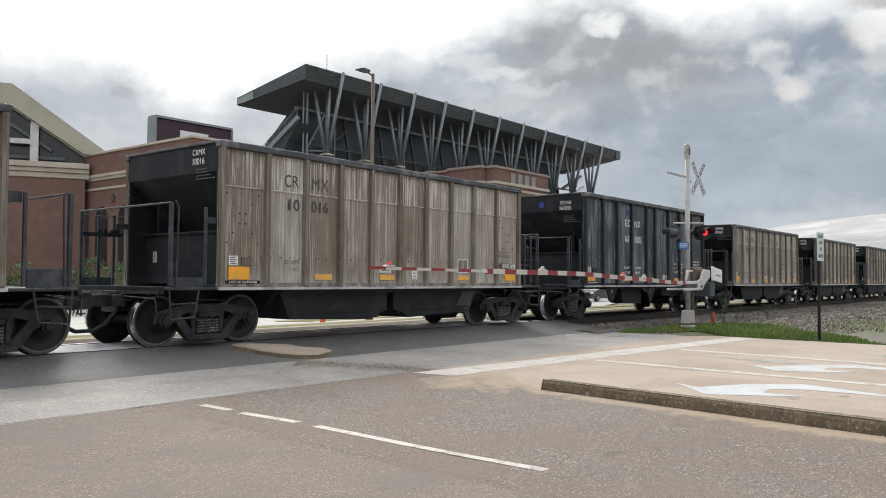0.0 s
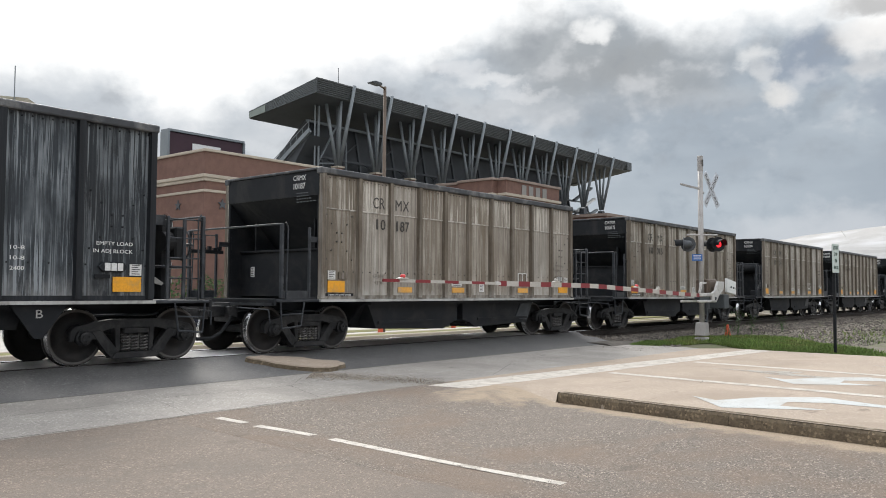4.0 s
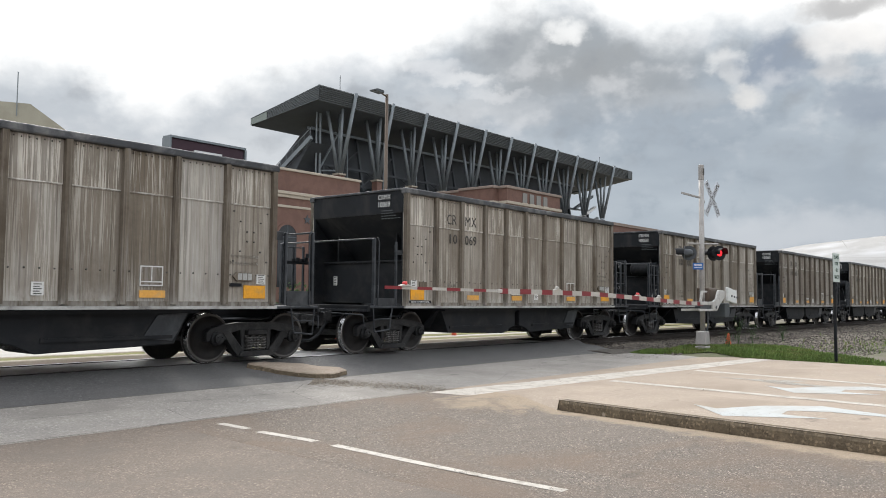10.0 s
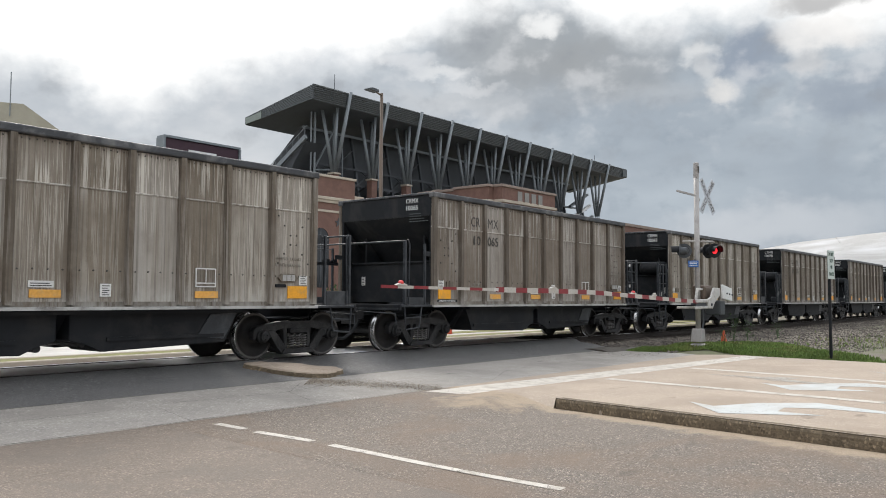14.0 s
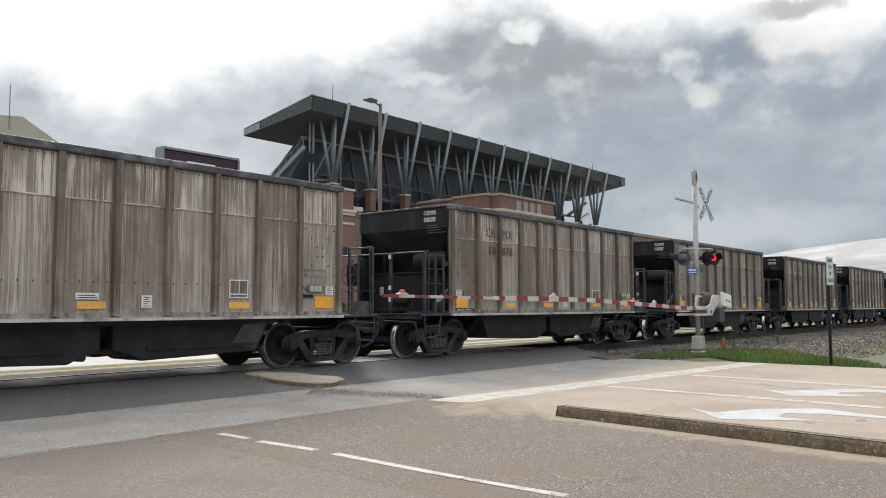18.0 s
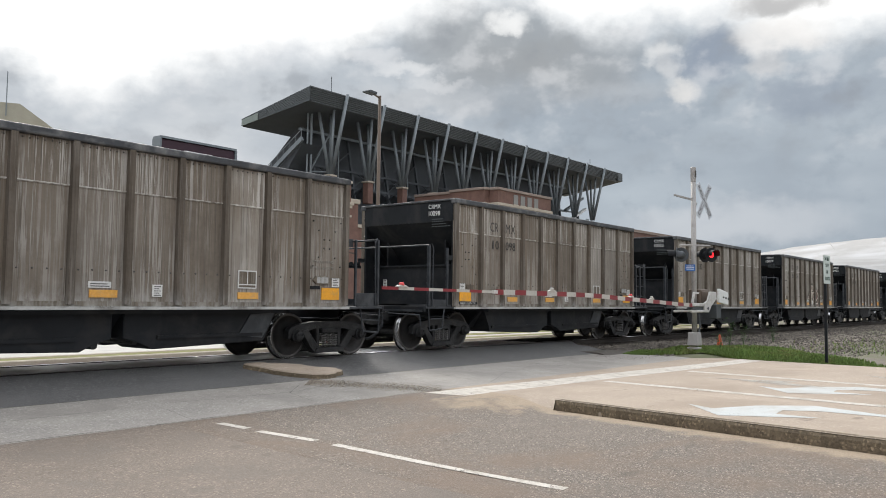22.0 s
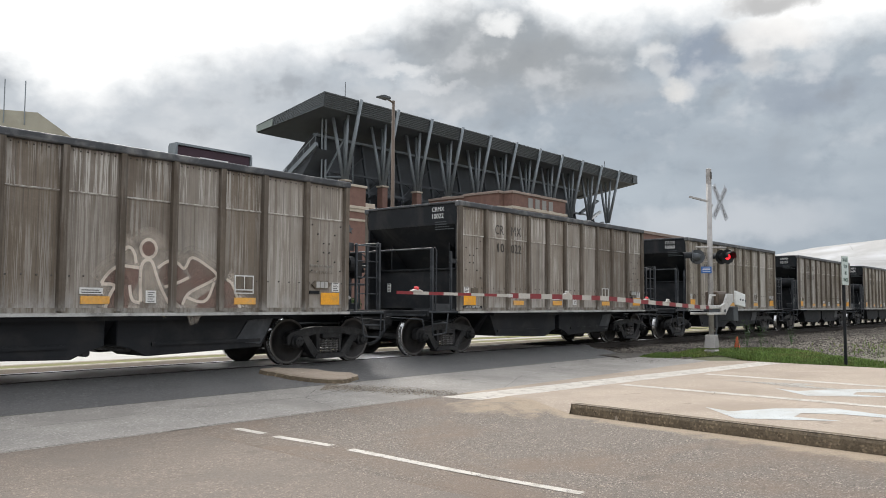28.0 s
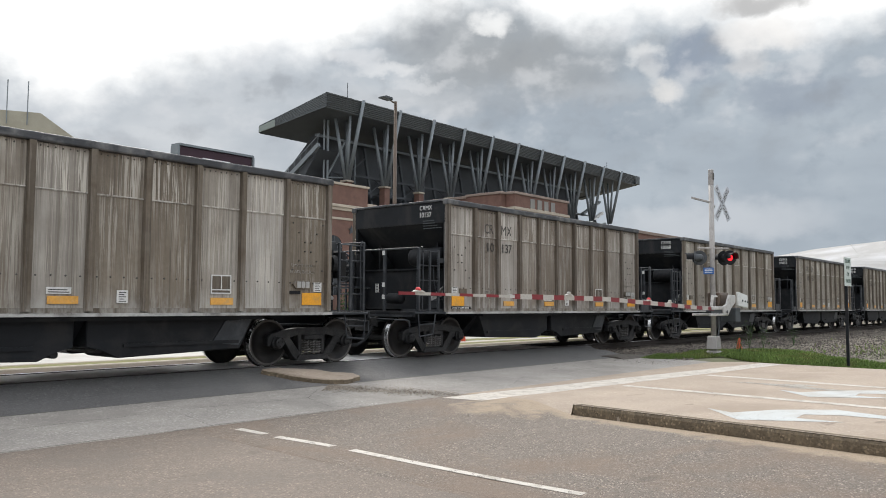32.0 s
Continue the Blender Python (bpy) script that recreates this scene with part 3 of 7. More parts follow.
def sheet(name, xs, ys, z_at, material, label, outline=None):
    """A sheet over a grid of x and y, kept inside the outline's x range for each y."""
    bm = bmesh.new()
    rows = []
    for y in ys:
        lo, hi = outline(y) if outline else (xs[0], xs[-1])
        at = [lo + (hi - lo) * (x - xs[0]) / (xs[-1] - xs[0]) for x in xs]
        rows.append([bm.verts.new((x, y, z_at(x, y))) for x in at])
    for a, b in zip(rows, rows[1:]):
        for k in range(len(xs) - 1):
            bm.faces.new((a[k], a[k + 1], b[k + 1], b[k]))
    return tagged(part(name, bm, material, None, "", True), label, name.split("_")[0], "", "structure")


def ground_z(x, y):
    z = road_z(y) - 0.06
    if x > 21.8:
        k = min(1, (x - 21.8) / 2)
        far = float(np.interp(y, (-20, 0, 5.6, 9.4, 10.5, 14, 17, 25, 45, 90), (-.36, -.36, -.33, -.2, -.24, -.3, -.6, -.8, -1.2, -1.5)))
        z = z * (1 - k) + k * far
    return z


def steps(a, b, n):
    return [a + (b - a) * k / n for k in range(n + 1)]


gx = [-1500, -400, -100, -40] + steps(-20, 20, 10) + [21, 21.8, 22.4, 23, 23.8, 24.6, 26] + steps(28, 60, 16) + [80, 150, 400, 1500]
gy = [-1500, -300, -60, -20] + steps(-5, 9, 7) + steps(9.3, 20, 22) + [25, 35, 45, 60, 90, 200, 500, 1500]
bm = bmesh.new()
grid = [[bm.verts.new((x, y, ground_z(x, y))) for x in gx] for y in gy]
for a, b in zip(grid, grid[1:]):
    for k in range(len(gx) - 1):
        bm.faces.new((a[k], a[k + 1], b[k + 1], b[k]))
tagged(part("ground", bm, M_GROUND, None, "", True), "dry bare earth with sparse grass beyond the paving", "ground", "", "structure")

TRACK_Y = 13.620


sheet("lot_pavement", steps(-30, 5.8, 10), [-40, -10] + steps(-4, 9.0, 26), lambda x, y: road_z(y), M_LOTSMOOTH, "smooth tan concrete paving of a side lot", lambda y: (-30, 6.0 - y * 0.045))
sheet("lot_coarse_pavement", steps(5.8, 12, 24), [-40, -10] + steps(-4, 6.0, 28) + [6.3, 6.56, 6.7, 6.9, 7.1, 7.3, 7.46, 7.8, 8.2, 8.6, 9.0], lot_z, M_LOT, "coarse tan asphalt with exposed aggregate", lambda y: (6.0 - y * 0.045, slope(y) + (0.1 if y < 6.58 else 0.0)))
sheet("apron_pavement", steps(-30, 21, 20), steps(9.0, 11.2, 6), lambda x, y: road_z(y), M_GREYROAD, "grey worn asphalt apron before the crossing", lambda y: (-30, 23.2 - (y - 9) * 0.9))
sheet("crossing_road", steps(-30, 21, 20), steps(11.2, 12.55, 7) + [12.70, 12.815], lambda x, y: road_z(y) + 0.004 if y < 12.6 else -0.066 + (y - 12.55) * 0.20, M_ASPHALT, "dark asphalt ramp up to the rails", lambda y: (-30, 22.2 + 0.18 * math.sin(y * 9) - (y - 11.2) * 0.2))
sheet("crossing_panel_road", steps(-30, 20.5, 20), [12.965, 13.6, 14.275], lambda x, y: -0.008, M_PANELS, "pale worn concrete crossing panels between the rails, whitened for sky glare", lambda y: (-30, 20.4))
# strip added over the lot so the glare carries on past the far rail
sheet("crossing_shoulder_road", steps(-30, 20.5, 20), [14.45, 15.0, 16.0, 17.2], lambda x, y: road_z(y) + 0.006, M_PANELS, "pale strip beyond the far rail, whitened for sky glare", lambda y: (-30, 20.4))
sheet("far_lot_pavement", steps(-60, 120, 20), [14.45] + steps(14.55, 22, 8) + [30, 45, 58], lambda x, y: road_z(y), M_FARLOT, "pale concrete street and car park behind the tracks", lambda y: (-60, 19 + (y - 14.5) * 2.5))
sheet("street_road", [0, 0.008, 0.016, 0.026, 0.04, 0.06] + steps(0.1, 1, 14), [-30, -10] + steps(-4, 6.0, 20) + [6.5, 6.56, 6.57, 6.65, 6.8, 7.0, 7.2, 7.46, 7.8, 8.4, 9.0], street_z, M_CONCRETE, "tan concrete street slab with turn lanes", lambda y: (slope(y) + (0.03 if y < 6.565 else -0.02), float(np.interp(y, (-30, 3, 6.9, 9.0), (24, 21, 22.3, 23.2)))))


def crack(pts, width, label="thin dark crack in the paving"):
    bm = bmesh.new()
    fine = []
    for (xa, ya), (xb, yb) in zip(pts, pts[1:]):
        n = max(2, int(math.hypot(xb - xa, yb - ya) / 0.18))
        fine += [(xa + (xb - xa) * k / n, ya + (yb - ya) * k / n) for k in range(n)]
    fine.append(pts[-1])
    d = Vector((pts[-1][0] - pts[0][0], pts[-1][1] - pts[0][1], 0)).normalized()
    s = Vector((-d.y, d.x, 0))
    rows = []
    for x, y in fine:
        j = 0.035 * noise.noise(Vector((x * 2.3, y * 2.3, 0))) + 0.015 * noise.noise(Vector((x * 9, y * 9, 3)))
        w = 0.6 * width * (0.45 + 0.9 * abs(noise.noise(Vector((x * 3, y * 3, 7)))) * 2)
        c = Vector((x, y, 0)) + s * j
        rows.append([bm.verts.new((p.x, p.y, surf_z(p.x, p.y) + 0.005)) for p in (c - s * w / 2, c + s * w / 2)])
    for a, b in zip(rows, rows[1:]):
        bm.faces.new((a[0], b[0], b[1], a[1]))
    return tagged(part("trim_crack", bm, M_CRACK), label, "crack", "", "structure")


crack([(-8, 9.0), (10.2, 9.02), (11.2, 9.02)], 0.03, "dark tarred seam between lot and apron")
crack([(5.62, 8.4), (5.73, 6.8), (5.9, 4.6), (6.0, 1.0)], 0.008)
crack([(-6, 10.15), (2.5, 10.2), (6.0, 10.35)], 0.018)
crack([(3.0, 9.4), (3.4, 10.0), (3.3, 11.1)], 0.012)
crack([(8.2, 9.1), (8.6, 10.2), (9.4, 10.9)], 0.014)
crack([(6.4, 10.4), (8.6, 10.25), (10.0, 10.6)], 0.016)
crack([(0.5, 8.2), (2.6, 7.4), (3.8, 7.6)], 0.010)
crack([(6.2, 9.95), (6.0, 9.0)], 0.010)
crack([(12.0, 8.8), (14.5, 10.0), (20.5, 10.1)], 0.012)
crack([(6.9, 7.9), (8.8, 8.3), (10.6, 7.9)], 0.008)
crack([(12.4, 6.5), (12.9, 6.4)], 0.03)
crack([(13.2, 5.3), (13.6, 5.4)], 0.02)
crack([(4.1, 7.0), (4.5, 6.9)], 0.012)
# kerb along the edge of the raised street, in cast lengths
kerb = thing("kerb", pose(0, 0, 0), "weathered dark concrete kerb along the raised street", "kerb", "", "structure")
bm = bmesh.new()
rings = []
for k in range(31):
    y = 2.99 * k / 30
    n1, n2 = noise.noise(Vector((1, y * 1.7, 4))), noise.noise(Vector((5, y * 9, 2)))
    prof = ((0.0, -0.30), (0.006 * n2, -0.12), (0.008 + 0.006 * n2, -0.045 + 0.01 * n1), (0.022 + 0.012 * n1 + 0.006 * n2, -0.014 + 0.006 * n2), (0.06 + 0.01 * n1, 0.001), (0.17, 0.001), (0.17, -0.30))
    rings.append([bm.verts.new((px, y, pz)) for px, pz in prof])
for a, b in zip(rings, rings[1:]):
    for k in range(7):
        bm.faces.new((a[k], a[(k + 1) % 7], b[(k + 1) % 7], b[k]))
bm.faces.new(rings[0])
bm.faces.new(rings[-1][::-1])
first = None
for k in range(9):
    y = 6.55 - 2.897 * (k + 1)
    m = Matrix.Translation((slope(y), y, slab_z(y))) @ pose(0, 0, 0, -1.1, 0, -math.degrees(math.atan(0.262)))
    if first is None:
        first = part("kerb_length", bm, M_CURB, kerb)
        first.matrix_basis = m
    else:
        same(first, "kerb_length", m, kerb)
# ---- road markings ----
def marking(name, pts, label, material=M_PAINT, lift=0.004):
    """A coat of paint over an outline, on the paving."""
    bm = bmesh.new()
    bm.faces.new([bm.verts.new((x, y, surf_z(x, y) + lift)) for x, y in pts])
    return tagged(part(name, bm, material), label, "road marking", "", "structure")


def line(name, a, b, w, label, material=M_PAINT):
    n = max(1, int(abs(a[1] - b[1]) / 0.4))
    row = [(a[0] + (b[0] - a[0]) * k / n, a[1] + (b[1] - a[1]) * k / n) for k in range(n + 1)]
    marking(name, [(x - w / 2, y) for x, y in row] + [(x + w / 2, y) for x, y in row[::-1]], label, material)


marking("trim_stop_line", [(10.40, 8.88), (10.45, 8.05), (22.2, 6.95), (22.4, 7.62)], "broad worn white stop line before the tracks")
line("trim_lane_line", (14.17, 7.46), (11.37, -3.0), 0.24, "thin white lane line on the concrete street")
line("trim_lane_line", (17.56, 7.16), (14.18, -3.0), 0.26, "thin white lane line on the concrete street")
for y0, y1, x0, x1 in ((8.65, 8.17, 6.20, 6.26), (7.95, 7.11, 6.26, 6.42), (6.82, 3.94, 6.44, 6.68)):
    line("trim_dash_line", (x0 - 0.06, y0), (x1 - 0.06, y1), 0.125, "worn white dashed line on the tan lot")
arrow = [(11.46, 4.71), (11.15, 4.24), (11.84, 3.84), (12.29, 3.18), (11.67, 2.02), (11.1, 0.6), (10.92, 0.6), (11.52, 1.99), (11.67, 2.92), (11.49, 3.39), (11.05, 3.35), (10.95, 2.74), (10.45, 3.9)]
marking("trim_turn_arrow", arrow, "white turn arrow painted on the street", M_ARROW)
marking("trim_turn_arrow", [(x + 3.45, y + 0.1) for x, y in arrow], "white turn arrow painted on the street", M_ARROW)
marking("trim_turn_arrow", [(x + 7.1, y - 0.9) for x, y in arrow], "white turn arrow painted on the street", M_FADED)
marking("trim_worn_arrow", [(16.18, 6.38), (15.85, 5.42), (15.4, 4.75), (15.15, 3.9), (15.35, 3.8), (15.75, 4.6), (16.25, 4.45), (16.1, 5.3)], "faded worn white street marking", M_FADED)

# broken concrete island beside the rails
isl = [(9.33, 12.4), (9.69, 12.43), (10.47, 12.14), (10.96, 11.63), (10.88, 11.36), (10.55, 11.19), (10.27, 11.18), (10.02, 11.26), (9.79, 11.59), (9.6, 12.07)]
island = thing("concrete_island", pose(0, 0, 0), "broken tan concrete island beside the crossing", "island")
ring = []
for (xa, ya), (xb, yb) in zip(isl, isl[1:] + isl[:1]):
    for k in range(5):
        x, y = xa + (xb - xa) * k / 5, ya + (yb - ya) * k / 5
        ring.append((x + 0.05 * noise.noise(Vector((x * 4, y * 4, 1))) + 0.025 * noise.noise(Vector((x * 15, y * 15, 1))), y + 0.05 * noise.noise(Vector((x * 4, y * 4, 8))) + 0.025 * noise.noise(Vector((x * 15, y * 15, 8)))))
mid = Vector((10.2, 11.7))
# dark kerb colour on the broken edge holds its shading; the top stays pale
for name, mat, lo_z, hi_z, k0, k1 in (("broken_edge", M_CURB, -0.10, 0.075, 1.03, 0.985), ("top_slab", M_CONCRETE, 0.077, 0.098, 0.99, 0.965)):
    bm = bmesh.new()
    lo = [bm.verts.new((mid.x + (x - mid.x) * k0, mid.y + (y - mid.y) * k0, road_z(y) + lo_z)) for x, y in ring]
    hi = [bm.verts.new((mid.x + (x - mid.x) * k1, mid.y + (y - mid.y) * k1, road_z(y) + hi_z)) for x, y in ring]
    for k in range(len(ring)):
        bm.faces.new((lo[k], lo[(k + 1) % len(ring)], hi[(k + 1) % len(ring)], hi[k]))
    bm.faces.new(hi)
    bm.faces.new(lo[::-1])
    part(name, bm, mat, island)


def pebbles(name, count, place, size, material, label):
    """Loose stones as one mesh of small uneven lumps."""
    verts, faces = [], []
    for _ in range(count):
        x, y, z = place()
        s = size * random.uniform(0.5, 1.3)
        o = len(verts)
        for dx, dy, dz in ((1, 0, 0), (-0.5, 0.87, 0), (-0.5, -0.87, 0), (0.1, 0.1, 0.8), (0.1, -0.1, -0.4)):
            verts.append((x + s * (dx + random.uniform(-.35, .35)), y + s * (dy + random.uniform(-.35, .35)), z + s * (dz + random.uniform(-.2, .2))))
        faces += [(o, o + 1, o + 3), (o + 1, o + 2, o + 3), (o + 2, o, o + 3), (o + 1, o, o + 4), (o + 2, o + 1, o + 4), (o, o + 2, o + 4)]
    me = bpy.data.meshes.new(name)
    me.from_pydata(verts, [], faces)
    me.materials.append(material)
    return tagged(new(name, me), label, "gravel", "", "stuff")


def island_grit():
    u, v = random.random() ** 1.5, random.gauss(0, 0.16 + 0.10 * random.random())
    x, y = 9.75 + 1.2 * u + 0.9 * v, 11.05 - 2.1 * u + 0.75 * v
    return x, y, road_z(y) + 0.008


pebbles("loose_gravel", 2600, island_grit, 0.011, M_GRIT, "loose tan grit crumbled beside the island")

# ---- track ----
def rail_profile():
    return [(-0.07, -0.17), (0.07, -0.17), (0.07, -0.155), (0.012, -0.135), (0.012, -0.045), (0.035, -0.03), (0.035, 0.0), (-0.035, 0.0), (-0.035, -0.03), (-0.012, -0.045), (-0.012, -0.135), (-0.07, -0.155)]


track = thing("railway_track", pose(0, TRACK_Y, 0), "rusty steel rails on dark wooden ties in ballast", "railway track", "", "structure")
for side in (-1, 1):
    y = side * 0.7525
    r = part("rail", prism(bmesh.new(), [(y + a, b) for a, b in rail_profile()], "x", -120, 420), M_RUSTRAIL, track)
    crown = [(y + 0.033 * math.cos(math.pi * k / 8), -0.008 + 0.013 * math.sin(math.pi * k / 8)) for k in range(9)]
    part("rail_head", prism(bmesh.new(), crown, "x", -120, 420), M_RAILHEAD, r, "polished running surface", True)
tie = None
for k in range(150):
    x = 20.8 + 0.53 * k
    if tie is None:
        tie = part("tie", bevelled(box(bmesh.new(), -0.115, 0.115, -1.3, 1.3, -0.35, -0.17), 0.012), M_TIE, track)
        tie.matrix_basis = pose(x, 0, 0)
    else:
        same(tie, "tie", pose(x + random.uniform(-.03, .03), random.uniform(-.04, .04), 0, 0, 0, random.uniform(-1, 1)), track)
bm = prism(bmesh.new(), [(-3.9, -0.6), (-2.6, -0.23), (2.6, -0.23), (3.9, -0.8)], "x", 20.6, 420)
tagged(part("ballast_ground", bm, M_BALLAST), "grey crushed stone ballast bed under the track", "ballast", "", "structure").location = (0, TRACK_Y, 0)

# ---- the hopper cars ----
L, PITCH, HALF = 9.681, 13.2915, 1.618
TOP, FLOOR = 3.695, 1.06
R = 0.457
TRUCKS = (0.15, L - 0.01)
POSTS = (0.0, 1.07, 2.03, 2.98, 3.89, 4.81, 5.73, 6.66, 7.58, 8.58, L)
POSTS_B = (0.0, 1.19, 2.17, 3.24, 4.40, 5.10, 6.25, 7.28, 8.43, L)


def wheelset(parent, x):
    ax = part("wheelset", lathe(bmesh.new(), [(0.07, -1.09), (0.075, -1.0), (0.085, -0.85), (0.085, 0.85), (0.075, 1.0), (0.07, 1.09)], "y", 14), M_TRUCK, parent)
    ax.matrix_basis = pose(x, 0, R)
    for side in (-1, 1):
        prof = [(0.10, 0.70), (0.15, 0.69), (0.17, 0.73), (0.37, 0.715), (0.40, 0.685), (0.482, 0.685), (0.482, 0.71), (0.46, 0.725), (0.457, 0.815), (0.449, 0.825), (0.40, 0.825), (0.385, 0.79), (0.18, 0.785), (0.155, 0.835), (0.10, 0.835)]
        w = part("wheel", lathe(bmesh.new(), [(r, side * a) for r, a in prof], "y", 40), M_WHEEL, ax, "", True)
        w.data.materials.append(M_TREAD)
        w.data.materials.append(M_RIM)
        for p in w.data.polygons:
            c = p.center
            if abs(math.hypot(c.x, c.z) - 0.457) < 0.008 and 0.72 < abs(c.y) < 0.826:
                p.material_index = 1
            elif 0.40 < math.hypot(c.x, c.z) < 0.456 and abs(c.y) > 0.80:
                p.material_index = 2
    return ax


def side_frame(parent, x, side):
    bm = bmesh.new()
    y0, y1 = side * 0.93, side * 1.08
    # top arch, tension members and bottom seat, as one casting with two windows
    outer = [(-1.10, 0.40), (-1.10, 0.56), (-1.02, 0.64), (-0.76, 0.69), (-0.42, 0.74), (0.42, 0.74), (0.76, 0.69), (1.02, 0.64), (1.10, 0.56), (1.10, 0.40), (1.03, 0.40), (1.0, 0.56), (0.78, 0.56), (0.75, 0.42), (0.67, 0.42), (0.62, 0.55), (0.40, 0.61), (-0.40, 0.61), (-0.62, 0.55), (-0.67, 0.42), (-0.75, 0.42), (-0.78, 0.56), (-1.0, 0.56), (-1.03, 0.40)]
    prism(bm, outer, "y", y0, y1)
    for s in (-1, 1):
        prism(bm, [(s * 0.77, 0.56), (s * 0.60, 0.58), (s * 0.29, 0.22), (s * 0.27, 0.09), (s * 0.40, 0.10), (s * 0.52, 0.22)], "y", y0 - side * 0.005, y1 + side * 0.012)
        prism(bm, [(s * 0.36, 0.62), (s * 0.26, 0.62), (s * 0.25, 0.21), (s * 0.33, 0.21)], "y", y0, y1 - side * 0.015)
    prism(bm, [(-0.42, 0.10), (0.42, 0.10), (0.36, 0.205), (-0.36, 0.205)], "y", y0 - side * 0.04, y1 + side * 0.05)
    bevelled(bm, 0.012)
    f = part("side_frame", bm, M_TRUCK, parent)
    f.matrix_basis = pose(x, 0, 0)
    for s in (-1, 1):
        bm = lathe(bmesh.new(), [(0.02, side * 1.02), (0.13, side * 1.02), (0.13, side * 1.11), (0.105, side * 1.13), (0.095, side * 1.19), (0.06, side * 1.20)], "y", 16)
        bmesh.ops.translate(bm, verts=bm.verts, vec=(s * 0.889, 0, R))
        for k in range(3):
            a = 2 * math.pi * k / 3 + 0.5
            c = (s * 0.889 + 0.05 * math.cos(a), 0, R + 0.05 * math.sin(a))
            tube(bm, (c[0], side * 1.19, c[2]), (c[0], side * 1.225, c[2]), 0.018, 6)
        part("bearing_cap", bm, M_TRUCK, f)
    for s in (-0.155, 0.0, 0.155):
        bm = bmesh.new()
        pts = []
        for k in range(56):
            a = 2 * math.pi * k / 10
            pts.append((s + 0.066 * math.cos(a), side * 1.045 + 0.066 * math.sin(a), 0.215 + 0.27 * k / 55))
        path_tube(bm, pts, 0.017, 5)
        part("coil_spring", bm, M_SPRING, f)
    part("bolster_end", bevelled(box(bmesh.new(), -0.23, 0.23, side * 0.90, side * 1.125, 0.50, 0.60), 0.015), M_TRUCK, f)
    return f


def truck(parent, x):
    for s in (-1, 1):
        side_frame(parent, x, s)
    b = part("bolster", bevelled(box(bmesh.new(), -0.2, 0.2, -0.9, 0.9, 0.45, 0.68), 0.03), M_TRUCK, parent)
    b.matrix_basis = pose(x, 0, 0)
    part("brake_beam", box(bmesh.new(), x - 0.52, x - 0.44, -0.75, 0.75, 0.28, 0.40), M_TRUCK, parent)
    part("brake_beam", box(bmesh.new(), x + 0.44, x + 0.52, -0.75, 0.75, 0.28, 0.40), M_TRUCK, parent)


